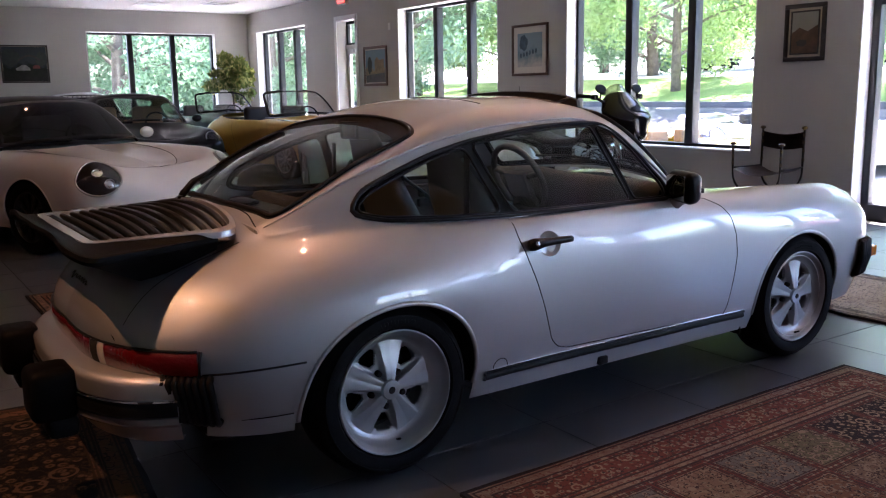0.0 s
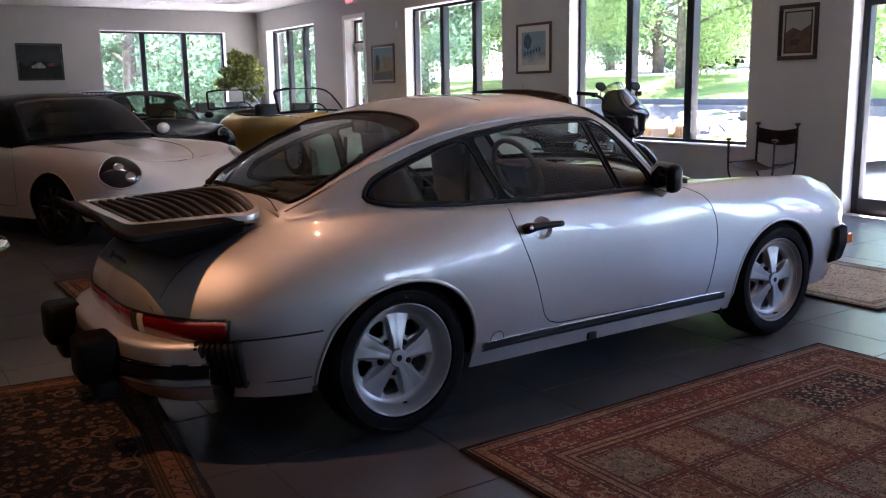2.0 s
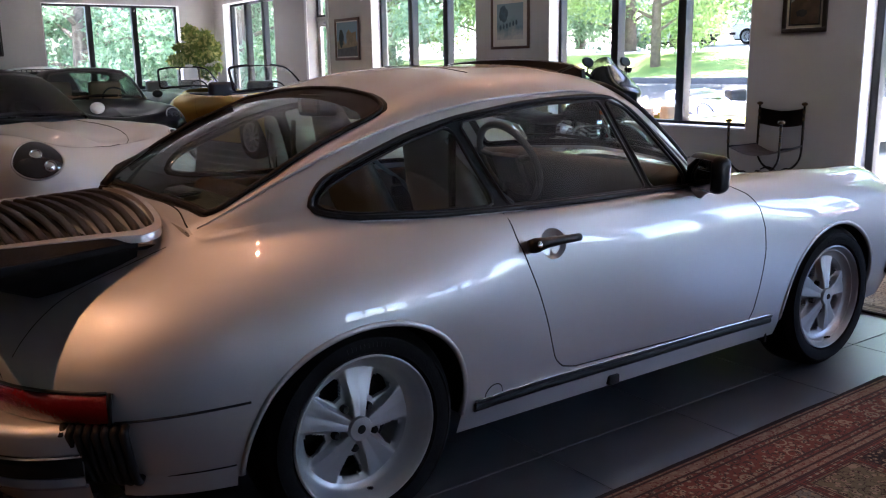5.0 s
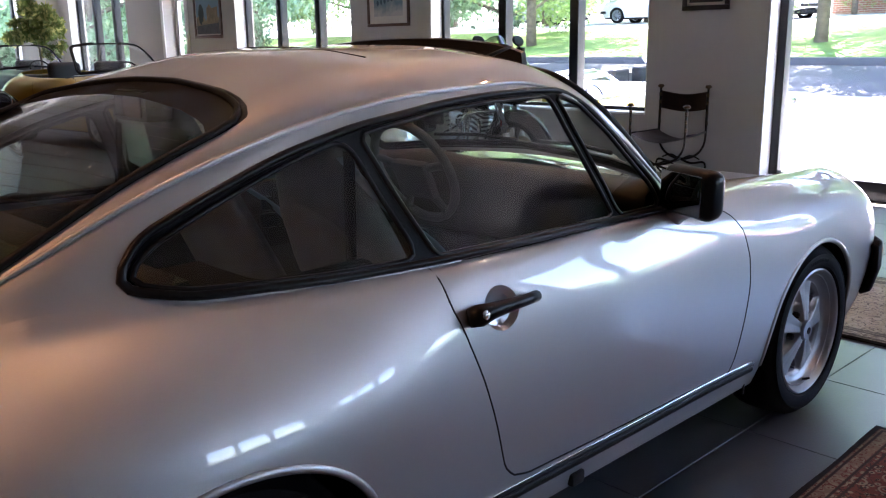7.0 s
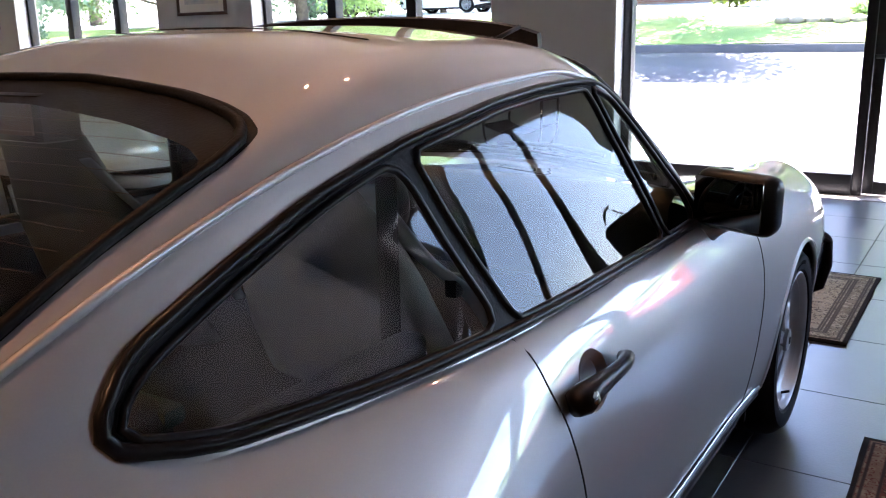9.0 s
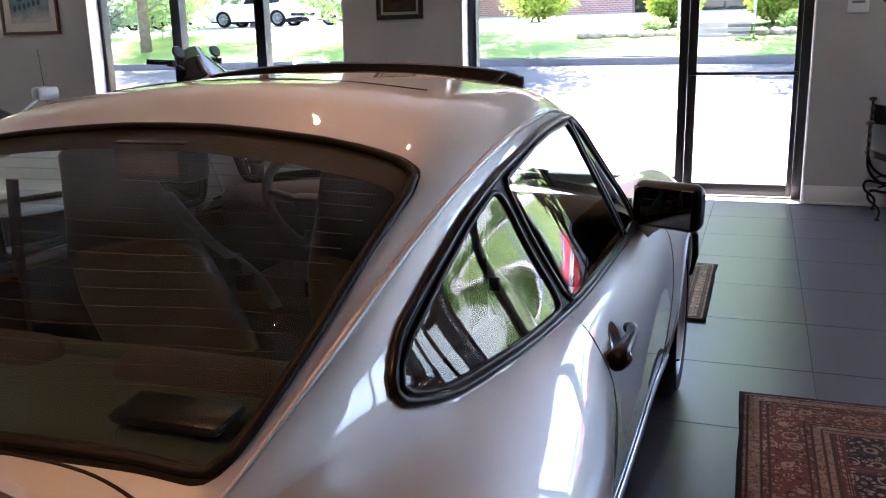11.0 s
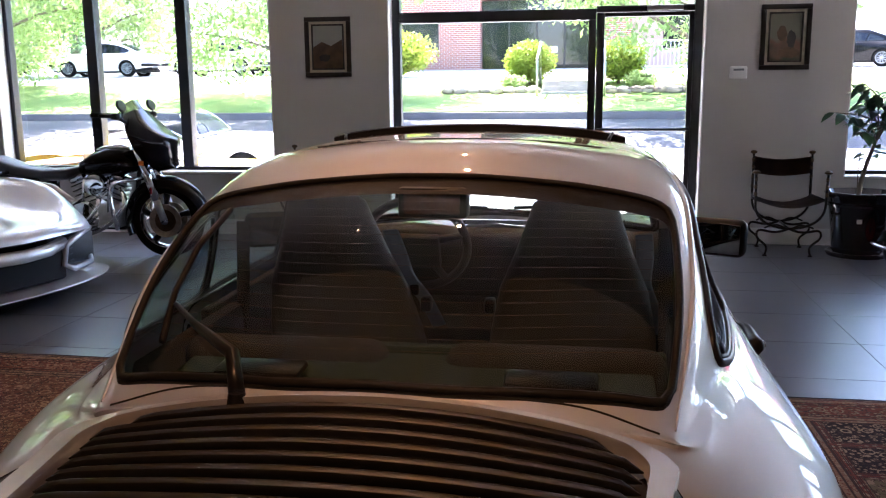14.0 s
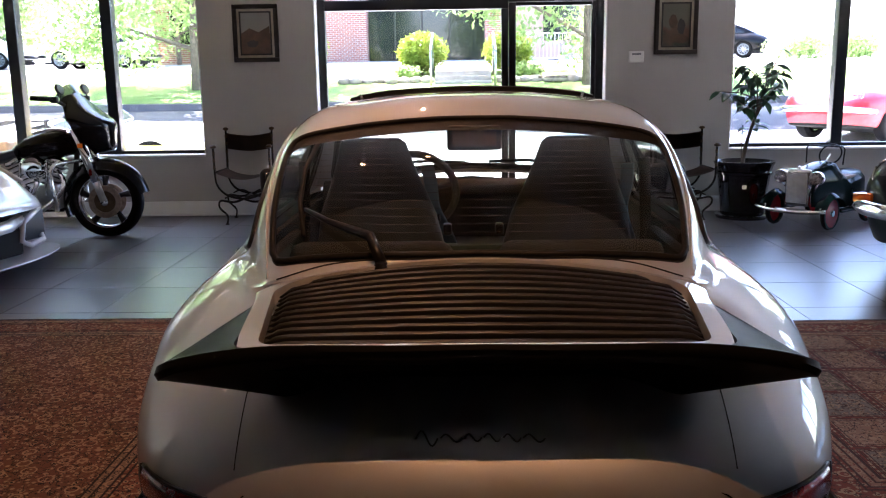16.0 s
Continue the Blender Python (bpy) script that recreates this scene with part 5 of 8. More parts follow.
def tree_model(name, label, high, crown, count, size, mat, seed, trunk=0.16, bare=0.35, m=None):
    """A tree: tapered trunk, limbs, and a crown of many leaves with gaps."""
    r = random.Random(seed)
    t = thing(name, label, "tree", m)
    bm = tube([(0, 0, -0.3), (r.uniform(-.1, .1), r.uniform(-.1, .1), high * 0.3), (r.uniform(-.2, .2), r.uniform(-.2, .2), high * 0.6), (r.uniform(-.3, .3), r.uniform(-.3, .3), high * 0.9)], [trunk * 1.3, trunk, trunk * 0.7, trunk * 0.2], 8)
    clumps = []
    for i in range(16):
        a = i * 2.4 + r.uniform(-.4, .4)
        z0 = high * (bare + (0.85 - bare) * i / 16)
        reach = crown * (1.0 - 0.45 * abs((i / 16) - 0.35)) * r.uniform(0.7, 1.05)
        end = Vector((reach * math.cos(a), reach * math.sin(a), z0 + r.uniform(0.2, 0.5) * reach * 0.6))
        tube([(0, 0, z0 - 0.2), end * 0.5 + Vector((0, 0, z0 * 0.5 + 0.05)), end], [trunk * 0.45, trunk * 0.28, trunk * 0.08], 6, bm)
        for k in (0.55, 0.8, 1.0):
            q = Vector((end.x * k, end.y * k, z0 + (end.z - z0) * k + r.uniform(-.2, .3)))
            clumps.append((*q, crown * r.uniform(0.2, 0.34)))
    clumps.append((0, 0, high * 0.97, crown * 0.35))
    part("trunk", bm, BARK, t, "grey-brown bark")
    leaves(count, size, clumps, mat, "crown", t, seed)
    return t


grove = tree_model("broadleaf_tree", "tall leafy deciduous tree in bright summer green", 8.6, 4.4, 34000, 0.085, LEAF, 3, 0.13, 0.15, pose(19.6, -3.07, 0.85))
deep = tree_model("broadleaf_tree", "tall green leafy tree in the woods", 10.0, 3.8, 15000, 0.105, LEAF_DEEP, 8, 0.2, 0.08, pose(26, 22, 1.3))
for x, y, s, a in ((19.6, 15.2, 0.95, 40), (19.6, 6.65, 0.95, 100), (33, 20, 1.0, 10), (20.5, 23.5, 0.95, 170), (35, 12, 0.7, 33)):
    copy_thing(grove, pose(x, y, ground_z(x) - 0.05, 0, 0, a) @ Matrix.Diagonal((s, s, s, 1)))
for x, y, s, a in ((15, 24, 0.95, 20), (19, 29, 1.1, 80), (11, 26, 1.0, 140), (8, 28, 0.9, 200), (5.5, 25, 0.95, 250), (2.5, 27, 1.0, 300), (13, 33, 1.2, 35), (22, 34, 1.2, 95), (27, 28, 1.1, 155), (0, 30, 1.1, 10), (31, 24, 1.0, 210), (17, 38, 1.3, 60), (34, 33, 1.2, 0), (9, 36, 1.3, 120), (30, 40, 1.4, 44), (38, 24, 1.2, 88)):
    copy_thing(deep, pose(x, y, ground_z(x) - 0.1, 0, 0, a) @ Matrix.Diagonal((s, s, s, 1)))


def bush(name, label, x, y, w, h, count, size, mat, seed, m=None):
    b = thing(name, label, "bush", m or pose(x, y, ground_z(x)))
    r = random.Random(seed)
    clumps = [(r.uniform(-.28, .28) * w, r.uniform(-.28, .28) * w, h * r.uniform(.35, .62), w * r.uniform(.22, .3)) for _ in range(14)]
    if name == "round_bush":
        clumps = [(0, 0, h * .52, h * .50), (0, 0, h * .45, h * .52), (.1, .05, h * .5, h * .5), (-.06, -.1, h * .5, h * .5)]
    clumps += [] if name == "round_bush" else [(0.18 * w * math.cos(a), 0.18 * w * math.sin(a), h * .45, h * .5) for a in range(0, 7)]
    part("stem", tube([(0, 0, -.1), (0.02, 0, h * .4)], [.05, .03], 6), BARK, b)
    leaves(count, size, clumps, mat, "foliage", b, seed)
    return b


bush("round_bush", "clipped round yellow-green bush beside the steps", 21.7, 1.14, 1.6, 1.25, 9000, 0.045, LEAF_LIME, 21)
bush("round_bush", "clipped round yellow-green bush beside the steps", 21.7, -1.18, 1.5, 1.25, 9000, 0.045, LEAF_LIME, 22)
bush("low_shrub", "low grey-green spreading shrub", 20.9, 1.5, 0.8, 0.4, 1500, 0.045, LEAF, 23)
bush("low_shrub", "low grey-green spreading shrub", 20.9, -1.75, 0.9, 0.45, 1500, 0.045, LEAF, 24)
bush("hedge_bush", "large bright yellow-green hedge bush", 27.0, 5.8, 2.6, 1.7, 5000, 0.08, LEAF_LIME, 25)
for i, y in enumerate(np.arange(-30, -11.5, 2.2)):
    bush("hedge_bush", "clipped green roadside hedge bush", 31 + (i % 2) * .3, y, 2.5, 0.9, 2200, 0.075, LEAF, 40 + i)

STEPSTONE = material("worn_step_stone", (0.27, 0.25, 0.22), 0.85, vary=0.25, scale=4, bump=0.3, bump_scale=25)
# steps up the bank with their rails and stone edging
steps = thing("garden_steps", "pale concrete garden steps up the lawn bank", "steps", pose(19.6, 0.02, 0))
for i in range(4):
    part("step", box(i * 0.36, 2.2, -0.72, 0.72, 0.6, 1.20 + i * 0.13, 0.015), STEPSTONE, steps)
for i, (x, y) in enumerate(((19.7, 0.82), (19.7, -0.78))):
    h = thing("handrail", "grey metal handrail beside the garden steps", "handrail", pose(x, y, 1.1))
    part("post", tube([(0, 0, 0), (0, 0, 1.0)], 0.03), STEEL, h)
    part("post", tube([(1.6, 0, 0.4), (1.6, 0, 1.45)], 0.03), STEEL, h)
    part("rail", tube([(-.1, 0, .96), (0, 0, 1.0), (1.6, 0, 1.45), (1.7, 0, 1.47)], 0.03), STEEL, h)
rr = random.Random(5)
for side, y0 in ((1, 0.95), (-1, -0.95)):
    edge = thing("stone_edging", "row of rough brown field stones edging the planting", "stones")
    for i in range(8):
        s = bmesh.new()
        bmesh.ops.create_icosphere(s, subdivisions=2, radius=0.19)
        for v in s.verts:
            v.co *= 1 + 0.35 * noise.noise(v.co * 4 + Vector((i * 3, side * 5, 0)))
            v.co.z *= 0.6
        part("stone", join(None, s, pose(20.3 + rr.uniform(-.08, .08), y0 + side * i * .3, ground_z(20.3) + .06, 0, 0, rr.uniform(0, 360))), STONE, edge)


def brick_material():
    m = material("red_brick", (0.32, 0.12, 0.08), 0.85)
    t = m.node_tree
    b = t.nodes["Principled BSDF"]
    br = t.nodes.new("ShaderNodeTexBrick")
    for k, c in (("Color1", (0.36, 0.13, 0.085, 1)), ("Color2", (0.26, 0.095, 0.07, 1)), ("Mortar", (0.42, 0.38, 0.34, 1))):
        br.inputs[k].default_value = c
    br.inputs["Scale"].default_value, br.inputs["Mortar Size"].default_value = 1.0, 0.012
    br.inputs["Brick Width"].default_value, br.inputs["Row Height"].default_value = 0.23, 0.085
    co, mp = t.nodes.new("ShaderNodeTexCoord"), t.nodes.new("ShaderNodeMapping")
    mp.inputs["Rotation"].default_value = (radians(90), 0, radians(90))
    sep, com = t.nodes.new("ShaderNodeSeparateXYZ"), t.nodes.new("ShaderNodeCombineXYZ")
    t.links.new(co.outputs["Object"], sep.inputs[0])
    ad = t.nodes.new("ShaderNodeMath")
    t.links.new(sep.outputs[0], ad.inputs[0])
    t.links.new(sep.outputs[1], ad.inputs[1])
    t.links.new(ad.outputs[0], com.inputs[0])
    t.links.new(sep.outputs[2], com.inputs[1])
    t.links.new(com.outputs[0], br.inputs["Vector"])
    t.links.new(br.outputs["Color"], b.inputs["Base Color"])
    return m


BRICK = brick_material()
DARKGLASS = material("dark_window_glass", (0.012, 0.016, 0.016), 0.015, ior=1.5)
PINK = material("pink_render", (0.48, 0.33, 0.28), 0.8, vary=0.05, scale=2)


def brick_building():
    b = thing("brick_building", "two-storey red brick office building with dark glass doors", "building", pose(36.5, 0, 2.17))
    part("wall", box(0, 8, 4.2, 13.5, -.3, 6.5), BRICK, b, smooth=False)
    part("wall", box(0, 8, -2.2, -0.95, -.3, 6.5), BRICK, b, smooth=False)
    part("wall", box(1.5, 8, -9.5, -2.2, -.3, 6.5), PINK, b, smooth=False)
    part("wall", box(0.3, 8, -0.95, 4.2, 3.0, 6.5), BRICK, b, smooth=False)
    part("roof", box(-.4, 8.4, -9.8, 13.8, 6.5, 6.9, .02), WHITE, b, smooth=False)
    for y0, y1 in ((4.2, 3.0), (3.0, 1.8), (1.8, 0.6), (0.6, -0.95)):
        w = part("door", box(.6, .64, y1 + .04, y0 - .04, .02, 2.95), DARKGLASS, b, smooth=False)
        part("door_frame", box(.55, .66, y1 - .04, y1 + .04, 0, 3.0), FRAME, w, smooth=False)
        part("door_frame", box(.55, .66, y1 + .04, y0 - .04, 2.2, 2.3), FRAME, w, smooth=False)
        if y1 in (1.8, 0.6):
            part("door_sign", box(.57, .6, y1 + .3, y1 + .62, .74, 1.0), WHITE, w, smooth=False)
    part("threshold", box(.3, .7, -.95, 4.2, -.3, .02), CONCRETE, b, smooth=False)
    for i in range(2):
        w = part("window", box(1.44, 1.5, -5.2 - i * 2.3, -3.6 - i * 2.3, .9, 2.5), DARKGLASS, b, smooth=False)
        part("window_frame", box(1.42, 1.45, -5.2 - i * 2.3, -3.6 - i * 2.3, 2.5, 2.58), WHITE, w, smooth=False)
    for k in range(3):
        w = part("window", box(-.03, .03, 6 + k * 2.6, 7.6 + k * 2.6, .9, 2.4), DARKGLASS, b, smooth=False)
        part("window_sill", box(-.08, .03, 5.95 + k * 2.6, 7.65 + k * 2.6, .8, .88), CONCRETE, w, smooth=False)


brick_building()
fence = thing("railing", "white painted metal railing with thin balusters", "railing", pose(35.2, 0, ground_z(35.2)))
for y in np.arange(-12, -2.3, 0.16):
    part("baluster", box(-.012, .012, y - .012, y + .012, .08, 1.1), WHITE, fence, smooth=False)
for z in (.08, 1.1):
    part("rail", box(-.025, .025, -12, -2.3, z - .03, z + .03), WHITE, fence, smooth=False)
for y in np.arange(-12, -2.2, 2.4):
    part("post", box(-.04, .04, y - .04, y + .04, 0, 1.2), WHITE, fence, smooth=False)


# ---- rugs ----
def rug_material(name, field, border, accents, scale=9.0, panels=None, seed=0.0):
    """A worn oriental weave: fine flowers in a field, bands round the edge (Generated coordinates)."""
    m = bpy.data.materials.new(name)
    m.use_nodes = True
    t = m.node_tree
    b = t.nodes["Principled BSDF"]
    b.inputs["Roughness"].default_value = 0.95
    b.inputs["Specular IOR Level"].default_value = 0.1
    co = t.nodes.new("ShaderNodeTexCoord")
    link = t.links.new

    def math_node(op, a, c=None, v=None):
        n = t.nodes.new("ShaderNodeMath")
        n.operation = op
        link(a, n.inputs[0])
        if c is not None:
            link(c, n.inputs[1])
        elif v is not None:
            n.inputs[1].default_value = v
        return n.outputs[0]

    def mix(f, a, c):
        n = t.nodes.new("ShaderNodeMix")
        n.data_type = "RGBA"
        link(f, n.inputs[0])
        for s, val in ((6, a), (7, c)):
            if isinstance(val, tuple):
                n.inputs[s].default_value = (*val, 1)
            else:
                link(val, n.inputs[s])
        return n.outputs[2]

    def step(v, edge, soft=0.01):
        n = t.nodes.new("ShaderNodeMapRange")
        n.inputs["From Min"].default_value, n.inputs["From Max"].default_value = edge - soft, edge + soft
        link(v, n.inputs["Value"])
        return n.outputs[0]

    def cells(sc, feature="F1", rand=0.85):
        n = t.nodes.new("ShaderNodeTexVoronoi")
        n.inputs["Scale"].default_value, n.inputs["Randomness"].default_value = sc, rand
        n.feature = feature
        link(co.outputs["Object"], n.inputs["Vector"])
        return n

    # distance from the rug's edge, in metres, from the object's own coordinates
    sep = t.nodes.new("ShaderNodeSeparateXYZ")
    link(co.outputs["Object"], sep.inputs[0])
    return m, t, b, co, sep, math_node, mix, step, cells


def rug(name, label, x0, x1, y0, y1, field, border, line, spots, lattice=0.0, band=0.22, turn=0.0, thick=0.012, flower=11.0, fringe=False, edge=(0.02, 0.018, 0.02)):
    """A rug with a bordered, patterned weave, its edge bound."""
    w, d = x1 - x0, y1 - y0
    m, t, b, co, sep, mth, mix, step, cells = rug_material(name + "_weave", field, border, spots)
    ax, ay = mth("ABSOLUTE", sep.outputs[0]), mth("ABSOLUTE", sep.outputs[1])
    ex = mth("SUBTRACT", ax, v=w / 2)
    ey = mth("SUBTRACT", ay, v=d / 2)
    dist = mth("MULTIPLY", mth("MAXIMUM", ex, ey), v=-1.0)
    big, small = cells(flower * 0.8), cells(flower * 2.6)
    wave = t.nodes.new("ShaderNodeTexNoise")
    wave.inputs["Scale"].default_value, wave.inputs["Detail"].default_value = flower * 2.2, 2
    t.links.new(co.outputs["Object"], wave.inputs["Vector"])
    petals = step(small.outputs["Distance"], 0.36, 0.07)
    buds = step(small.outputs["Distance"], 0.17, 0.04)
    vines = step(mth("ABSOLUTE", mth("SUBTRACT", wave.outputs[0], v=0.5)), 0.022, 0.008)
    rose = step(mth("ABSOLUTE", mth("SUBTRACT", big.outputs["Distance"], v=0.30)), 0.035, 0.012)

    def bloom(ground, light, dark):
        out = mix(petals, light, ground)
        out = mix(buds, dark, out)
        out = mix(vines, dark, out)
        return mix(rose, light, out)
    base = bloom(field, spots[0], spots[1])
    if lattice:
        fx = mth("FRACT", mth("DIVIDE", sep.outputs[0], v=lattice))
        fy = mth("FRACT", mth("DIVIDE", sep.outputs[1], v=lattice))
        lx = mth("ABSOLUTE", mth("SUBTRACT", fx, v=0.5))
        ly = mth("ABSOLUTE", mth("SUBTRACT", fy, v=0.5))
        edge_near = mth("MAXIMUM", lx, ly)
        cell = t.nodes.new("ShaderNodeTexWhiteNoise")
        fl = t.nodes.new("ShaderNodeVectorMath")
        fl.operation = "SNAP"
        fl.inputs[1].default_value = (lattice, lattice, 10)
        t.links.new(co.outputs["Object"], fl.inputs[0])
        t.links.new(fl.outputs[0], cell.inputs["Vector"])
        ramp = t.nodes.new("ShaderNodeValToRGB")
        ramp.color_ramp.interpolation = "CONSTANT"
        e = ramp.color_ramp.elements
        e[0].position, e[0].color = 0.0, (*spots[2], 1)
        e[1].position, e[1].color = 0.26, (0.115, 0.105, 0.062, 1)
        for at, c in ((0.45, field), (0.62, (0.13, 0.12, 0.095)), (0.76, (0.15, 0.075, 0.045)), (0.90, edge)):
            e.new(at).color = (*c, 1)
        t.links.new(cell.outputs["Value"], ramp.inputs[0])
        base = mix(petals, mix(buds, spots[1], spots[0]), ramp.outputs[0])
        base = mix(vines, spots[1], base)
        base = mix(rose, spots[0], base)
        grid = step(edge_near, 0.43, 0.008)
        chain = mix(petals, spots[0], line)
        base = mix(grid, base, chain)
        for at in (0.405, 0.45, 0.475):
            thread = step(mth("ABSOLUTE", mth("SUBTRACT", edge_near, v=at)), 0.008, 0.003)
            base = mix(thread, spots[1], base)
    ring = bloom(border, spots[0], spots[1])
    guard = bloom(spots[2], spots[0], line)
    inner = step(dist, band, 0.003)
    col = mix(inner, guard, base)
    col = mix(step(dist, band * 0.80, 0.003), ring, col)
    col = mix(step(dist, band * 0.26, 0.003), guard, col)
    for at in (band * 0.10, band * 0.25, band * 0.33, band * 0.73, band * 0.80, band * 0.91, band):
        stripe = step(mth("ABSOLUTE", mth("SUBTRACT", dist, v=at)), 0.0045, 0.002)
        col = mix(stripe, spots[1], col)
    rim = step(dist, 0.018, 0.003)
    col = mix(rim, edge, col)
    worn = t.nodes.new("ShaderNodeTexNoise")
    worn.inputs["Scale"].default_value, worn.inputs["Detail"].default_value = 2.2, 5
    t.links.new(co.outputs["Object"], worn.inputs["Vector"])
    hsv = t.nodes.new("ShaderNodeHueSaturation")
    mr = t.nodes.new("ShaderNodeMapRange")
    mr.inputs["To Min"].default_value, mr.inputs["To Max"].default_value = 0.65, 1.35
    t.links.new(worn.outputs[0], mr.inputs["Value"])
    t.links.new(mr.outputs[0], hsv.inputs["Value"])
    t.links.new(col, hsv.inputs["Color"])
    t.links.new(hsv.outputs[0], b.inputs["Base Color"])
    pile = t.nodes.new("ShaderNodeTexNoise")
    pile.inputs["Scale"].default_value = 260
    t.links.new(co.outputs["Object"], pile.inputs["Vector"])
    bump = t.nodes.new("ShaderNodeBump")
    bump.inputs["Strength"].default_value, bump.inputs["Distance"].default_value = 0.5, 0.006
    t.links.new(pile.outputs[0], bump.inputs["Height"])
    t.links.new(bump.outputs[0], b.inputs["Normal"])
    # a slab with softly uneven edges
    nx, ny = max(4, int(w / 0.06)), max(4, int(d / 0.06))
    bm = bmesh.new()
    grid_v = [[bm.verts.new((-w / 2 + w * i / nx + (0.006 * noise.noise((j * .3, i * .3, 1)) if i in (0, nx) else 0), -d / 2 + d * j / ny + (0.006 * noise.noise((i * .3, 7, j * .3)) if j in (0, ny) else 0), thick + 0.0015 * noise.noise((i * .25, j * .25, 0)))) for j in range(ny + 1)] for i in range(nx + 1)]
    for i in range(nx):
        for j in range(ny):
            bm.faces.new((grid_v[i][j], grid_v[i + 1][j], grid_v[i + 1][j + 1], grid_v[i][j + 1]))
    rimv = [e for e in bm.edges if e.is_boundary]
    out = bmesh.ops.extrude_edge_only(bm, edges=rimv)
    for v in out["geom"]:
        if isinstance(v, bmesh.types.BMVert):
            v.co.z = 0.0005
    ob = part(name, bm, m, None, "", True, 60)
    ob.matrix_world = pose((x0 + x1) / 2, (y0 + y1) / 2, 0, 0, 0, turn)
    return tagged(ob, label, "rug")


rug("oriental_rug", "worn red oriental rug with a lattice of flowers beside the car", 0.10, 2.33, -3.95, -1.03, (0.155, 0.105, 0.068), (0.13, 0.046, 0.034), (0.13, 0.042, 0.032), ((0.235, 0.175, 0.115), (0.046, 0.03, 0.028), (0.185, 0.12, 0.08)), lattice=0.285, flower=15, band=0.30, turn=0.6)
rug("oriental_rug", "rust-red oriental rug with dark navy bands beside the car", -0.6, 2.46, 0.95, 3.05, (0.11, 0.050, 0.032), (0.13, 0.048, 0.03), (0.018, 0.015, 0.018), ((0.26, 0.16, 0.10), (0.018, 0.013, 0.015), (0.16, 0.10, 0.065)), lattice=0.0, band=0.34, flower=15)
rug("oriental_rug", "dark navy oriental rug with a peach flowered border", -3.2, -0.72, -1.25, 0.83, (0.008, 0.008, 0.010), (0.13, 0.065, 0.036), (0.018, 0.015, 0.018), ((0.10, 0.06, 0.034), (0.03, 0.02, 0.014), (0.08, 0.045, 0.026)), band=0.16, turn=-6, flower=8)
rug("front_mat", "beige patterned mat with a dark bound edge", 3.17, 4.28, -0.84, 0.95, (0.34, 0.30, 0.23), (0.25, 0.22, 0.17), (0.12, 0.11, 0.09), ((0.40, 0.36, 0.29), (0.10, 0.09, 0.08), (0.28, 0.25, 0.19)), band=0.13, flower=13)
grating = thing("entrance_grating", "ribbed grey metal grating outside the glass door", "grating", pose(7.15, -0.05, ground_z(7.15) + .01))
for k in range(18):
    part("bar", box(-.28 + k * .032, -.262 + k * .032, -1.2, 1.2, .0, .02, .002), KERB, grating)


# ---- the other vehicles ----
def paint(name, colour, metal=0.0, rough=0.35, coat=1.0):
    return material(name, colour, rough, metal, coat=coat, coat_rough=0.015, vary=0.03, scale=300, ior=1.08)


WHITE_PAINT = paint("white_car_paint", (0.74, 0.73, 0.71))
PEARL_PAINT = paint("pale_silver_paint", (0.62, 0.64, 0.67), 0.5, 0.35)
BLACK_PAINT = paint("black_car_paint", (0.006, 0.006, 0.007), 0.0, 0.3, 0.3)
GREY_PAINT = paint("blue_grey_paint", (0.05, 0.06, 0.07), 0.4, 0.35, 0.5)
GOLD_PAINT = paint("gold_car_paint", (0.55, 0.36, 0.07), 0.35)
YELLOW_PAINT = paint("yellow_car_paint", (0.80, 0.60, 0.06))
RED_PAINT = paint("red_car_paint", (0.45, 0.02, 0.03))
MAROON_PAINT = paint("dark_red_paint", (0.10, 0.012, 0.012))
SILVER_FAR = paint("pale_blue_grey_paint", (0.45, 0.48, 0.52), 0.5)
SHADED = glass("tinted_glass", (0.10, 0.11, 0.11), 0.06)
TAN = material("tan_leather", (0.30, 0.20, 0.12), 0.6, vary=0.1, scale=6)
LENS = glass("lamp_lens", (0.92, 0.93, 0.95), 0.08)
REFLECT = material("lamp_reflector", (0.75, 0.75, 0.76), 0.18, 1.0, bump=0.3, bump_scale=60)
LAMPBLACK = material("smoked_lens", (0.03, 0.03, 0.033), 0.1, coat=1.0)
MESH = material("black_mesh", (0.01, 0.01, 0.011), 0.5)


def round_lamp(parent, m, r=0.088, ring=CHROME, name="headlamp"):
    h = part(name, lathe([(r * 1.16, -.03), (r * 1.17, .005), (r * 1.08, .014), (r, .008), (r * .98, .0)], 32, m), ring, parent, "round headlamp with a bright ring")
    part("reflector", lathe([(r * .98, .0), (r * .8, -.03), (r * .4, -.05), (0, -.055)], 24, m), REFLECT, h)
    part("lens", lathe([(r * .98, .004), (r * .7, .016), (0, .022)], 24, m), LENS, h)
    return h


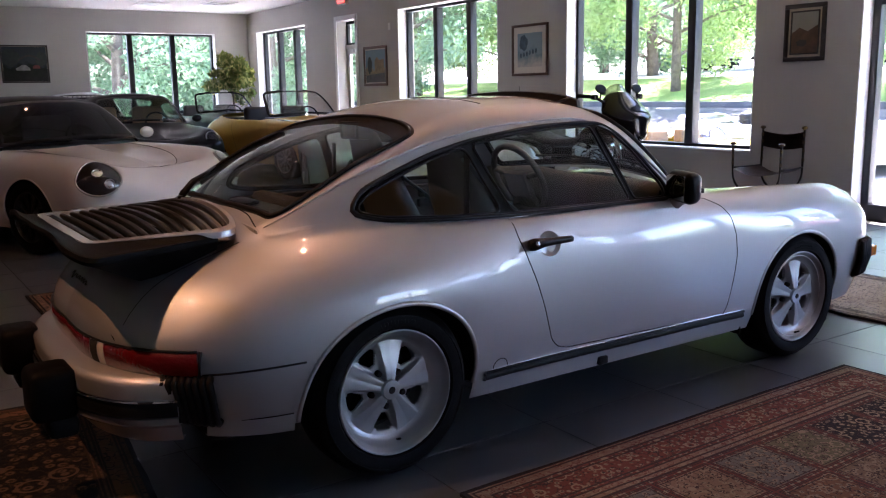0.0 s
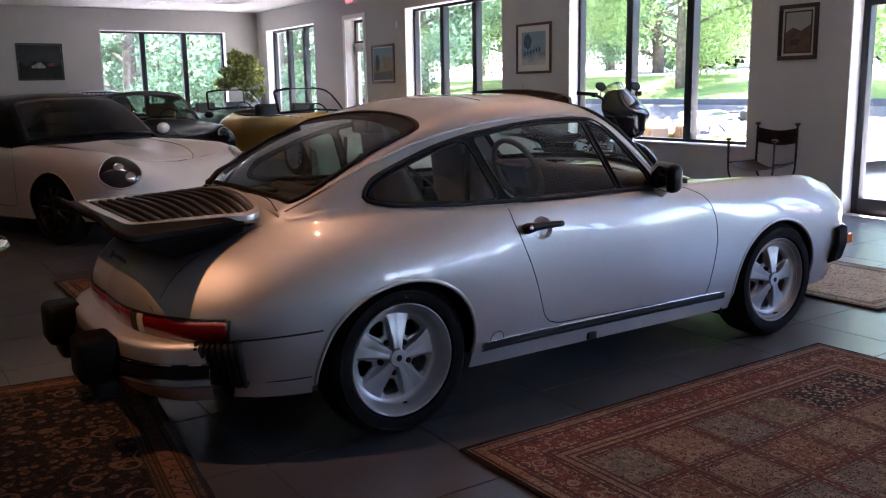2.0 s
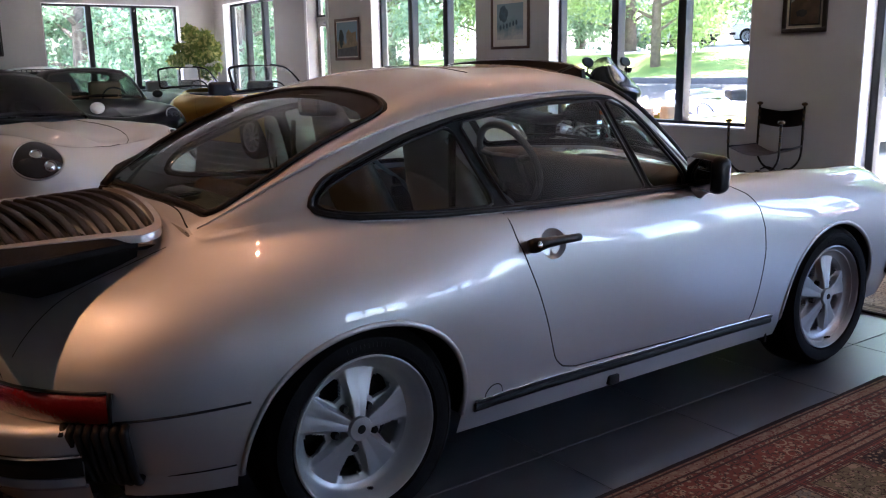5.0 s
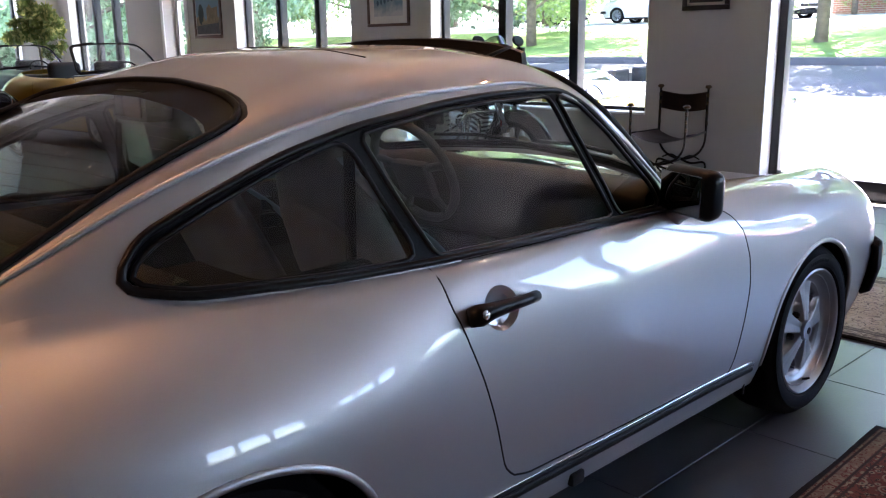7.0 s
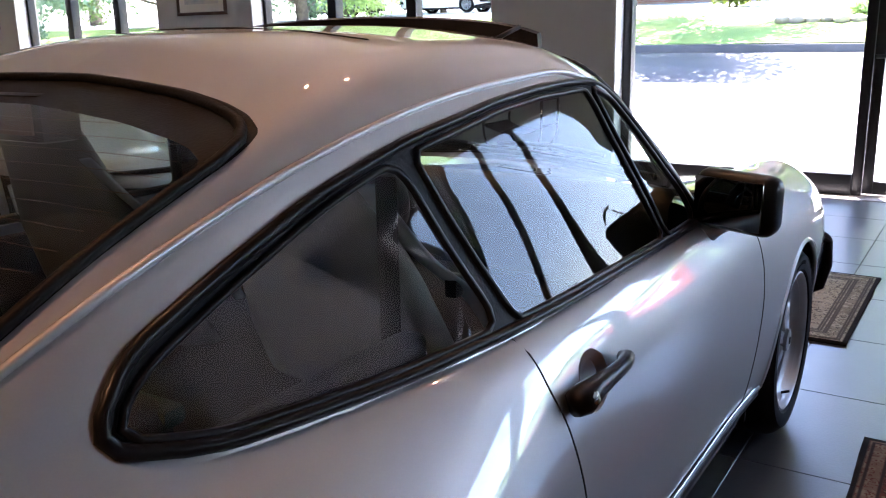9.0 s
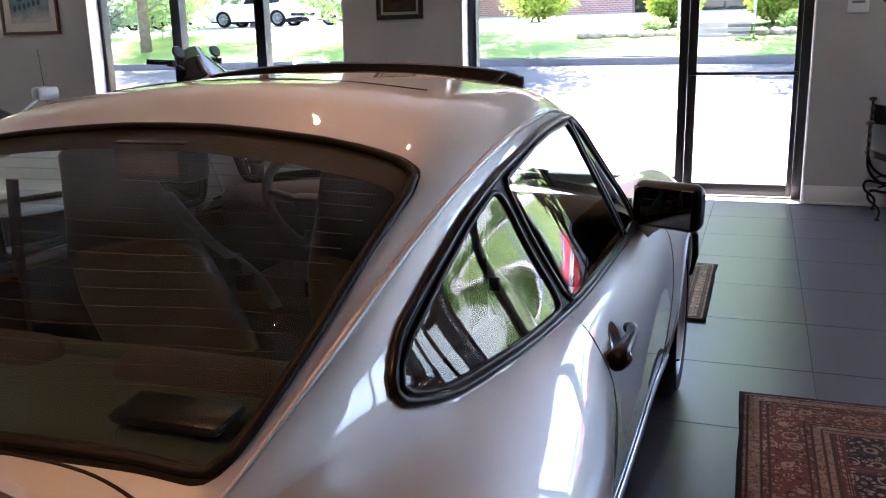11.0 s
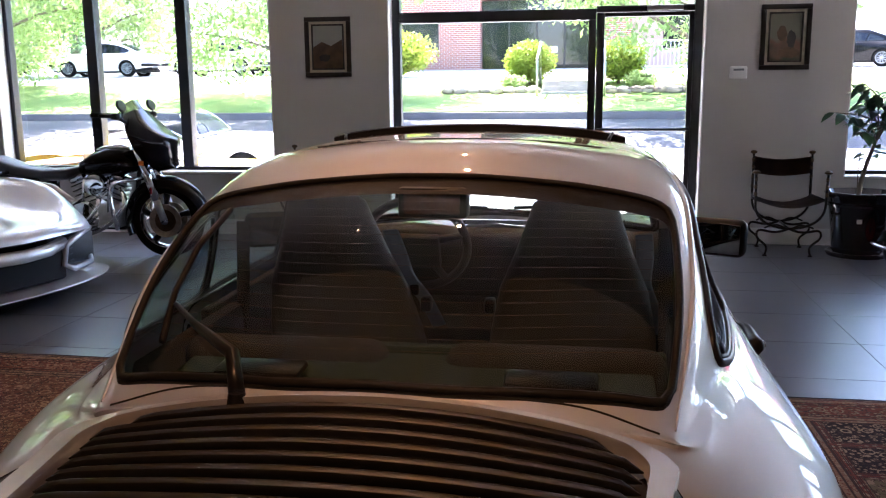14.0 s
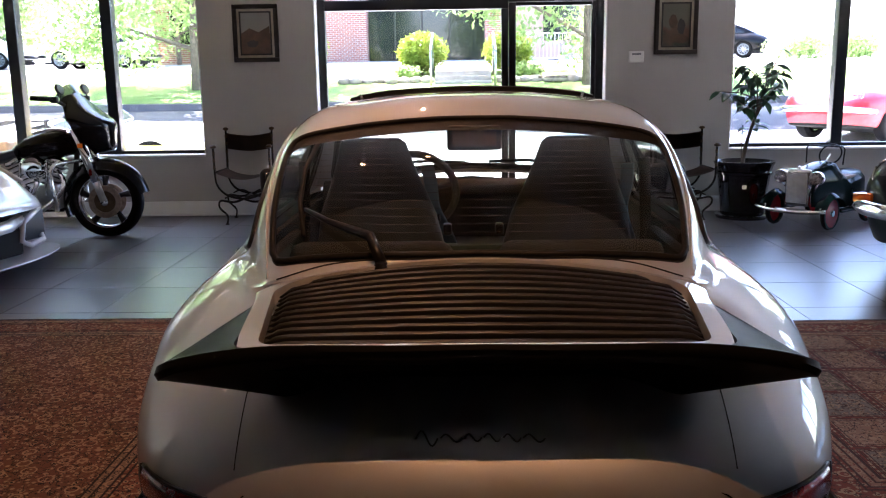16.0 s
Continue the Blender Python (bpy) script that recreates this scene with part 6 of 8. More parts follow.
def spoke_wheel(parent, x, y, z, side, r=.32, rim=.215, mat=ALLOY, spokes=10, wide=.1, star=None):
    """A wheel with slim spokes, or with a plain dish where spokes is 0."""
    w = new("wheel")
    w.parent = parent
    w.matrix_world = parent.matrix_world @ pose(x, y, z, 90 if side < 0 else -90)
    part("tyre", lathe([(rim - .01, wide - .02), (rim + .01, wide), (r - .03, wide - .002), (r - .008, wide - .02), (r, wide - .05), (r, -wide + .05), (r - .01, -wide + .02), (rim, -wide)], 48), TYRE, w, sharp=50)
    bm = lathe([(rim - .012, wide - .012), (rim + .003, wide - .004), (rim - .004, wide - .001), (rim - .014, wide - .012), (rim - .02, wide - .05), (rim - .03, -wide)], 48)
    part("rim", bm, mat, w, sharp=50)
    if spokes:
        for i in range(spokes):
            a = 2 * math.pi * i / spokes
            for d in ((-.09, .09) if spokes <= 10 else (0,)):
                part("spoke", tube([(.04 * math.cos(a), .04 * math.sin(a), wide - .03), ((rim - .02) * math.cos(a + d), (rim - .02) * math.sin(a + d), wide - .025)], [.012, .009] if spokes <= 10 else .003, 6), mat, w)
        part("brake_disc", lathe([(.0, wide - .09), (rim - .05, wide - .09), (rim - .05, wide - .1)], 32), DARK, w)
    else:
        part("wheel_cover", lathe([(rim - .016, wide - .02), (rim * .75, wide - .012), (rim * .5, wide - .03), (rim * .3, wide - .012), (0, wide)], 40), CHROME, w)
    part("hub_cap", lathe([(.045, wide - .035), (.04, wide - .018), (0, wide - .012)], 20), mat, w)
    return w


def vehicle(name, label, m, body, open_top=False, glazing=None, lamps=True, wheels=ALLOY, spokes=10, bumper=CHROME, mirrors=None, inside=LEATHER, fine=False, stretch=(1, 1, 1), ahead_by=0.0, roof=None, screen_frame=None):
    """A car from the same family of skins, closed or open, stretched to its own size."""
    car = thing(name, label, "car", m)
    glazing = glazing or SHADED
    ns, nv = (200, 80) if fine else (110, 46)
    lines = np.array(SHELL) * stretch
    tops = np.array(CABIN) * stretch + (ahead_by, 0, 0)
    sx, sy, sz = stretch
    shell = Sheet(Loft(lines), ns, nv)
    shell.n[np.abs(shell.p[:, 1]) < 1e-5, 1] = 0
    far = lambda p: p[:, 1] > .45 * sy
    for cx, cz in WHEELS:
        shell.cut(arch(cx * sx, cz, .345, .05), [0, 2], 8, 0, far)
    shell.cut(CABINBASE * (sx, sy) + (ahead_by, 0), [0, 1], 9, 0, lambda p: p[:, 2] > .79 * sz)
    shell.cut(DOOR * (sx, sz), [0, 2], 1, 0, far)
    mirrored(shell, "body", 0, body, car)
    for side in (-1, 1):
        shell.panel("door", 1, body, car, "", side < 0)
        part("door_seam", tube(flip(on_sheet(shell, dense(DOOR[1:-1] * (sx, sz), .05, False), [0, 2], far, -.001), side), .003, 5), DARK, car)
        for cx, cz in WHEELS:
            lip = on_sheet(shell, arch(cx * sx, cz, .345, .2)[1:-1], [0, 2], far, -.003)
            part("arch_lip", tube(flip(lip, side), .008, 6), body, car)
            well = bmesh.new()
            for a, b in zip(lip, lip[1:]):
                well.faces.new([well.verts.new(v) for v in (flip(a, side), flip(b, side), flip((b[0], .4, b[2]), side), flip((a[0], .4, a[2]), side))])
            part("wheel_well", well, DARK, car)
            spoke_wheel(car, cx * sx, side * .70 * sy, .32, side, mat=wheels, spokes=spokes)
    part("underbody", box(-.7 * sx, 2.9 * sx, -.66 * sy, .66 * sy, .18, .32, .04), DARK, car)
    part("inner_body", box(-.45 * sx, 2.6 * sx, -.5 * sy, .5 * sy, .3, .6 * sz, .04), DARK, car)
    cab = Sheet(Loft(tops), 100 if fine else 70, 50 if fine else 40, True)
    cab.n[np.abs(cab.p[:, 1]) < 1e-5, 1] = 0
    flank = lambda p: (p[:, 1] > .5 * sy) & (p[:, 2] < 1.17 * sz)
    ahead, behind = (lambda p: p[:, 0] > .98 * sx + ahead_by), (lambda p: p[:, 0] < .5 * sx + ahead_by)
    cab.cut(SCREEN * (sy, sz), [1, 2], 5, 0, ahead)
    cab.cut(inset(SCREEN * (sy, sz), .02), [1, 2], 6, 5, ahead)
    if not open_top:
        cab.cut(DAYLIGHT * (sx, sz) + (ahead_by, 0), [0, 2], 1, 0, flank)
        cab.cut(QUARTER * (sx, sz) + (ahead_by, 0), [0, 2], 2, 1, flank)
        cab.cut(DOORGLASS * (sx, sz) + (ahead_by, 0), [0, 2], 3, 1, flank)
        cab.cut(BACKLIGHT * (sy, sz), [1, 2], 8, 0, behind)
        mirrored(cab, "roof", 0, roof or body, car)
        mirrored(cab, "rear_window", 8, glazing, car)
        for side in (-1, 1):
            cab.panel("window_surround", 1, TRIM, car, "", side < 0)
            cab.panel("quarter_window", 2, glazing, car, "", side < 0)
            cab.panel("door_window", 3, glazing, car, "", side < 0)
    mirrored(cab, "windscreen_frame", 5, screen_frame or (bumper if open_top else TRIM), car)
    mirrored(cab, "windscreen", 6, glazing if not open_top else LENS, car)
    if open_top:
        pillar = on_sheet(cab, dense(SCREEN[SCREEN[:, 0] > 0] * (sy, sz), .05, False), [1, 2], ahead, 0)
        for side in (-1, 1):
            part("windscreen_pillar", tube(flip(pillar, side), .014, 6), screen_frame or bumper, car)
        part("cockpit_floor", box(-.2 * sx, 1.6 * sx, -.55 * sy, .55 * sy, .5, .52), CARPET, car)
        part("tonneau", box(-.33 * sx, .25 * sx, -.5 * sy, .5 * sy, .80 * sz, .84 * sz, .02), inside, car)
    for y in (-.34, .34):
        part("seat", box(.55 * sx + ahead_by, .72 * sx + ahead_by, (y - .22) * sy, (y + .22) * sy, .4, (1.0 if open_top else 1.08) * sz, .06, seg=3), inside, car)
    part("dashboard", box(1.3 * sx + ahead_by, 1.6 * sx + ahead_by, -.6 * sy, .6 * sy, .7 * sz, .85 * sz, .04), TRIM, car)
    part("steering_wheel", tube([pose(1.18 * sx + ahead_by, .34 * sy, .84 * sz, 0, 66, 0) @ Vector((.18 * math.cos(a), .18 * math.sin(a), 0)) for a in np.linspace(0, 2 * math.pi, 25)[:-1]], .014, 6, closed=True), TRIM, car)
    if mirrors:
        for side in (-1, 1):
            bm = bmesh.new()
            bmesh.ops.create_uvsphere(bm, u_segments=20, v_segments=12, radius=1, matrix=pose(1.40 * sx + ahead_by, side * .86 * sy, .90 * sz) @ Matrix.Diagonal((.05, .08, .058, 1)))
            part("side_mirror", bm, mirrors, car)
    if lamps:
        for side in (-1, 1):
            round_lamp(car, pose(2.955 * sx, side * .565 * sy, .675 * sz, 0, 66, side * 8))
    if bumper:
        plan = spline([(2.75 * sx, .76 * sy), (3.0 * sx, .70 * sy), (3.16 * sx, .5 * sy), (3.24 * sx, .25 * sy), (3.26 * sx, 0)], 14)
        ring = np.vstack([plan, (plan * (1, -1))[::-1][1:]])
        part("front_bumper", tube([(x, y, .45) for x, y in ring], .055, 8, flat=1.0, up=(0, 0, 1)), bumper, car)
        plan = spline([(-.55 * sx, .76 * sy), (-.75 * sx, .67 * sy), (-.88 * sx, .46 * sy), (-.94 * sx, .25 * sy), (-.95 * sx, 0)], 14)
        ring = np.vstack([plan, (plan * (1, -1))[::-1][1:]])
        part("rear_bumper", tube([(x, y, .45) for x, y in ring], .055, 8, flat=1.0, up=(0, 0, 1)), bumper, car)
    return car, shell, cab


def white_coupe():
    """The white modern coupe: oval lamps, dark roof glass, many-spoked dark wheels."""
    m = pose(-.47, 7.33, 0, 0, 0, -65.8)
    DARKALLOY = material("dark_alloy", (0.05, 0.05, 0.052), 0.3, 0.8)
    car, shell, cab = vehicle("sports_car", "white modern coupe with oval headlamps and dark glass", m, WHITE_PAINT, False, SHADED, False, DARKALLOY, 10, None, WHITE_PAINT, LEATHER, True, (1.08, 1.14, 1.045), .22, BLACK_PAINT)
    for side in (-1, 1):
        on = lambda y, z, o: flip(on_sheet(shell, [(y, z)], [1, 2], lambda p: p[:, 0] > 2.5, o)[0], side)
        oval = lambda k, o: [on(.715 + k * (.135 * math.cos(a) - .045 * math.sin(a)), .655 + k * .13 * math.sin(a), o) for a in np.linspace(0, 2 * math.pi, 41)[:-1]]
        lamp_ob = part("headlamp", tube(oval(1.0, .004), .009, 6, closed=True), STEEL, car, "oval headlamp with twin lenses")
        bowl = bmesh.new()
        rings = [[bowl.verts.new(p) for p in oval(k, o)] for k, o in ((1.0, .006), (.8, .011), (.5, .015), (.15, .017))]
        for u, v in zip(rings, rings[1:]):
            for k in range(40):
                bowl.faces.new((u[k], u[(k + 1) % 40], v[(k + 1) % 40], v[k]))
        bowl.faces.new(rings[-1])
        bmesh.ops.recalc_face_normals(bowl, faces=bowl.faces[:])
        part("lamp_bowl", bowl, LAMPBLACK, lamp_ob, "smoked lens")
        for dy, dz in ((.022, .040), (-.024, -.040)):
            c, out = on(.715 + dy, .652 + dz, .016), on(.715 + dy, .652 + dz, .03)
            q = (out - c if isinstance(out, Vector) else Vector(out) - Vector(c)).to_track_quat("Z", "Y").to_matrix().to_4x4()
            q.translation = Vector(c)
            part("projector", lathe([(.043, -.01), (.043, .008), (.038, .013), (.032, .004), (.026, .006), (0, .016)], 24, q), REFLECT, lamp_ob, "bright round lens")
        part("side_marker", box(2.84, 2.99, side * .868, side * .884, .53, .57, .004), REDLENS, car)
        part("bonnet_seam", tube(flip(on_sheet(shell, spline([(1.95, .54), (2.3, .53), (2.6, .48), (2.85, .37), (3.0, .22), (3.05, .08), (3.055, 0)], 24), [0, 1], lambda p: p[:, 2] > .6, .001), side), .003, 5), DARK, car)
    part("front_intake", box(3.30, 3.42, -.6, .6, .20, .30, .02), MESH, car)
    part("windscreen_wiper", tube([(1.96, .1, .965), (1.82, -.25, 1.03), (1.77, -.45, 1.05)], .007, 6), TRIM, car)
    return car


white_coupe()
vehicle("sports_car", "black classic coupe with round headlamps", pose(2.18, 11.80, 0, 0, 0, -90.5), BLACK_PAINT, False, glass("clear_car_glass", (0.55, 0.60, 0.57), 0.07), True, ALLOY, 10, TRIM, TRIM, TAN, False, (1.03, 1.05, 1.06))
vehicle("convertible", "dark blue-grey open classic convertible with chrome trim", pose(4.75, 15.3, 0, 0, 0, -84), GREY_PAINT, True, None, True, CHROME, 0, CHROME, None, LEATHER, False, (.86, 1.0, 1.10), screen_frame=RUBBER)
vehicle("roadster", "gold open classic roadster with a black windscreen frame", pose(4.52, 11.45, 0, 0, 0, -82), GOLD_PAINT, True, None, True, ALLOY, 10, CHROME, None, material("black_leather", (0.02, 0.02, 0.02), 0.5), True, (.95, 1.04, 1.10), screen_frame=RUBBER)
racer, _, racer_cab = vehicle("racing_coupe", "pale coupe with a dark windscreen banner", pose(2.30, 15.6, 0, 0, 0, -90), PEARL_PAINT, False, None, True, ALLOY, 10, TRIM, TRIM, LEATHER, False, (.84, 1.0, 1.1))
banner = bmesh.new()
strip = [[banner.verts.new(on_sheet(racer_cab, [(abs(y), z)], [1, 2], lambda p: p[:, 0] > .84, .006)[0] * (1, 1 if y >= 0 else -1, 1)) for y in np.linspace(-.40, .40, 13)] for z in (1.27, 1.305, 1.335)]
for u, v in zip(strip, strip[1:]):
    for k in range(12):
        banner.faces.new((u[k], u[k + 1], v[k + 1], v[k]))
part("screen_banner", banner, TRIM, racer, "dark banner with plain white bars")
for k in range(9):
    y = -.36 + .08 * k
    bar = [on_sheet(racer_cab, [(abs(q), 1.303)], [1, 2], lambda p: p[:, 0] > .84, .011)[0] * (1, 1 if q >= 0 else -1, 1) for q in (y, y + .03, y + .06)]
    part("banner_bar", tube(bar, .016, 6), WHITE, racer)
maroon, _, _ = vehicle("classic_car", "dark red classic car with twin round headlamps and chrome bumper", pose(-2.47, 4.75, 0, 0, 0, -76), MAROON_PAINT, False, None, False, CHROME, 0, CHROME, None, TAN, False, (1.0, 1.06, 1.05))
for y in (-.66, -.47, .47, .66):
    round_lamp(maroon, pose(3.0, y, .66, 0, 84, 0), .078)
part("grille", box(3.05, 3.16, -.35, .35, .50, .66, .02), CHROME, maroon)
dark, _, _ = vehicle("classic_car", "black classic car with chrome bumper and amber indicator", pose(4.59, -5.66, 0, 0, 0, 120), BLACK_PAINT, False, None, True, CHROME, 0, CHROME, None, TAN, False, (1.0, 1.0, 1.0))
for y in (-.66, .66):
    part("indicator", box(2.93, 3.06, y - .07, y + .07, .47, .535, .012), AMBER, dark, "amber lens")


def supercar():
    """The pale low-nosed sports car: beaked bonnet over mesh intakes and a splitter."""
    m = pose(3.27, 3.16, 0, 0, 0, -105)
    car = thing("supercar", "pale silver mid-engined sports car with low beaked nose and splitter", "car", m)
    # x ahead, nose at 0
    lines = [
        [(0, 0, .47), (-.03, .25, .47), (-.10, .5, .465), (-.24, .75, .46), (-.50, .93, .47), (-.95, .98, .50), (-1.5, .96, .50), (-2.4, .97, .52), (-3.4, .99, .55), (-4.35, .92, .60)],
        [(-.03, 0, .515), (-.06, .25, .515), (-.13, .5, .51), (-.27, .74, .51), (-.52, .91, .53), (-.95, .965, .60), (-1.5, .94, .62), (-2.4, .95, .66), (-3.4, .98, .70), (-4.4, .9, .74)],
        [(-.30, 0, .565), (-.32, .25, .57), (-.38, .48, .585), (-.46, .68, .625), (-.62, .82, .69), (-.95, .87, .755), (-1.5, .86, .74), (-2.4, .86, .78), (-3.4, .90, .84), (-4.4, .8, .86)],
        [(-.65, 0, .64), (-.66, .25, .645), (-.70, .46, .66), (-.76, .62, .705), (-.85, .72, .745), (-1.05, .76, .775), (-1.5, .74, .80), (-2.4, .72, .86), (-3.4, .74, .92), (-4.4, .66, .90)],
        [(-1.15, 0, .80), (-1.16, .25, .80), (-1.18, .42, .80), (-1.2, .52, .80), (-1.25, .60, .81), (-1.35, .65, .82), (-1.6, .66, .85), (-2.4, .62, .90), (-3.3, .5, .95), (-4.4, .35, .91)],
    ]
    sheet = Sheet(Loft(lines), 120, 50)
    if sheet.n[:, 2].mean() < 0:
        sheet.n, sheet.f = -sheet.n, sheet.f[:, ::-1]
    sheet.n[np.abs(sheet.p[:, 1]) < 1e-5, 1] = 0
    mirrored(sheet, "bonnet", 0, PEARL_PAINT, car)
    roof = [
        [(-1.15, 0, .80), (-1.7, 0, 1.02), (-2.2, 0, 1.14), (-2.7, 0, 1.14), (-3.3, 0, 1.05), (-4.2, 0, .92)],
        [(-1.18, .42, .80), (-1.7, .40, 1.0), (-2.2, .38, 1.12), (-2.7, .37, 1.12), (-3.3, .36, 1.03), (-4.2, .30, .92)],
        [(-1.27, .62, .81), (-1.75, .58, .95), (-2.2, .53, 1.06), (-2.7, .52, 1.06), (-3.3, .50, 1.0), (-4.2, .42, .91)],
        [(-1.5, .68, .83), (-1.85, .70, .86), (-2.25, .70, .88), (-2.7, .69, .90), (-3.3, .66, .93), (-4.2, .5, .90)],
    ]
    top = Sheet(Loft(roof), 60, 30)
    if top.n[:, 2].mean() < 0:
        top.n, top.f = -top.n, top.f[:, ::-1]
    top.n[np.abs(top.p[:, 1]) < 1e-5, 1] = 0
    top.cut(np.array([(-2.08, -1), (-1.1, -1), (-1.1, 1), (-2.08, 1)]), [0, 1], 1)
    mirrored(top, "roof", 0, PEARL_PAINT, car)
    mirrored(top, "windscreen", 1, SHADED, car)
    for side in (-1, 1):
        # lower flank and wheel
        flank = [(-.5, .93, .47), (-.95, .98, .50), (-1.5, .96, .50), (-2.4, .97, .52), (-3.4, .99, .55), (-4.35, .92, .60)]
        bm = bmesh.new()
        up = [bm.verts.new(flip(p, side)) for p in spline(flank, 30)]
        low = [bm.verts.new(flip((p[0], p[1] - .03, .17), side)) for p in spline(flank, 30)]
        for k in range(29):
            if not any(abs((up[k].co.x + up[k + 1].co.x) / 2 - c) < .36 for c in (-1.0, -3.6)):
                bm.faces.new((up[k], up[k + 1], low[k + 1], low[k]))
        part("flank", bm, PEARL_PAINT, car)
        for x in (-1.0, -3.6):
            spoke_wheel(car, x, side * .85, .34, side, .34, .24, ALLOY, 10, .12)
        # mesh intake, its frame and the winglet of the splitter
        part("intake_mesh", box(-.42, -.30, side * .42, side * .84, .20, .42, .02), MESH, car)
        part("intake_frame", tube([flip(p, side) for p in ((-.13, .40, .25), (-.12, .42, .38), (-.17, .6, .435), (-.30, .8, .44), (-.42, .90, .40), (-.40, .88, .26), (-.25, .75, .20), (-.15, .5, .20))], .022, 8, closed=True), PEARL_PAINT, car)
        for k in range(5):
            part("intake_bar", tube([flip((-.20, .44, .23 + k * .04), side), flip((-.42, .86, .24 + k * .04), side)], .004, 5), MESH, car)
        part("headlamp", tube([flip(p, side) for p in ((-.50, .87, .62), (-.72, .885, .70), (-.95, .87, .755))], [.012, .035, .01], 8), CLEARLENS, car, "slim swept lens")
        part("mirror", box(-1.62, -1.50, side * .86, side * 1.05, .95, 1.06, .03), PEARL_PAINT, car)
        part("mirror_arm", tube([flip((-1.56, .72, .86), side), flip((-1.56, .9, .97), side)], .012, 6), PEARL_PAINT, car)
    part("beak_lip", tube([(-.16, -.42, .40), (-.05, -.2, .385), (-.03, 0, .38), (-.05, .2, .385), (-.16, .42, .40)], .045, 8), PEARL_PAINT, car)
    part("lower_intake", box(-.5, -.13, -.42, .42, .15, .34, .02), DARK, car)
    plan = spline([(-.55, 1.02), (-.32, .97), (-.12, .72), (-.02, .4), (.02, 0)], 16)
    ring = np.vstack([plan, (plan * (1, -1))[::-1][1:]])
    bm = bmesh.new()
    rows = [[bm.verts.new(q) for q in ((x, y, .125), (x, y, .115), (x - .35, y * .92, .115), (x - .35, y * .92, .145))] for x, y in ring]
    for a, b in zip(rows, rows[1:]):
        for k in range(4):
            bm.faces.new((a[k], a[(k + 1) % 4], b[(k + 1) % 4], b[k]))
    bmesh.ops.recalc_face_normals(bm, faces=bm.faces[:])
    part("splitter", bm, PEARL_PAINT, car)
    part("badge", box(-.135, -.10, -.02, .02, .528, .54, .004), GOLD_PAINT, car)
    part("belly", box(-4.2, -.45, -.8, .8, .15, .45, .05), DARK, car)
    part("tail", box(-4.5, -4.2, -.8, .8, .3, .85, .08), PEARL_PAINT, car)


supercar()

# cars outside
vehicle("convertible", "yellow open convertible parked in the sun on the forecourt", pose(8.5, 6.2, ground_z(8.5), 0, 0, -90), YELLOW_PAINT, True, None, True, ALLOY, 10, CHROME, None, TAN, False, (1.05, 1.02, .95))
vehicle("convertible", "white open convertible parked in the sun on the forecourt", pose(12.3, 7.4, ground_z(12.0), 3, 0, -90), WHITE_PAINT, True, None, True, ALLOY, 10, CHROME, None, material("black_seat", (0.02, 0.02, 0.02), .5), False, (1.05, 1.02, 1.0))
vehicle("roadster", "red open classic roadster parked in the sun outside", pose(14.0, -8.5, ground_z(13.0), 0, -6, 122), RED_PAINT, True, None, True, CHROME, 0, CHROME, None, TAN, False, (1.05, 1.05, 1.0))
for x, y, a, pm, lab in ((31.5, 17.5, 95, WHITE_PAINT, "white saloon car in the far car park"), (31.8, 23.5, 92, SILVER_FAR, "pale grey saloon car in the far car park"), (31, 12.5, 88, WHITE_PAINT, "white saloon car in the far car park"), (33.5, -11.2, 70, BLACK_PAINT, "dark saloon car across the road")):
    vehicle("saloon_car", lab, pose(x, y, ground_z(x), 0, 0, a), pm, False, None, True, ALLOY, 10, TRIM, None, LEATHER, False, (1.06, 1.08, 1.1))


# ---- pictures, fittings, chairs, plants ----
DARKWOOD = material("dark_wood", (0.028, 0.018, 0.012), 0.4, vary=0.3, scale=12, bump=0.1, bump_scale=80)
BROWNWOOD = material("brown_wood", (0.09, 0.04, 0.022), 0.4, vary=0.3, scale=12)
MOUNT = material("cream_mount", (0.42, 0.36, 0.26), 0.8)
PALEMOUNT = material("pale_mount", (0.62, 0.57, 0.50), 0.8)
IRON = material("wrought_iron", (0.018, 0.014, 0.011), 0.5, 0.6, vary=0.3, scale=20)
BRASS = material("dull_brass", (0.10, 0.065, 0.035), 0.45, 0.9, vary=0.2, scale=20)
HIDE = material("brown_hide", (0.055, 0.025, 0.016), 0.45, vary=0.35, scale=7, bump=0.2, bump_scale=120)
GLAZE = material("black_glazed_pot", (0.012, 0.010, 0.010), 0.12, coat=0.6, vary=0.4, scale=5)
SOIL = material("soil", (0.04, 0.028, 0.02), 0.95, bump=0.8, bump_scale=40)
PLASTIC_WHITE = material("white_plastic", (0.72, 0.71, 0.68), 0.45)


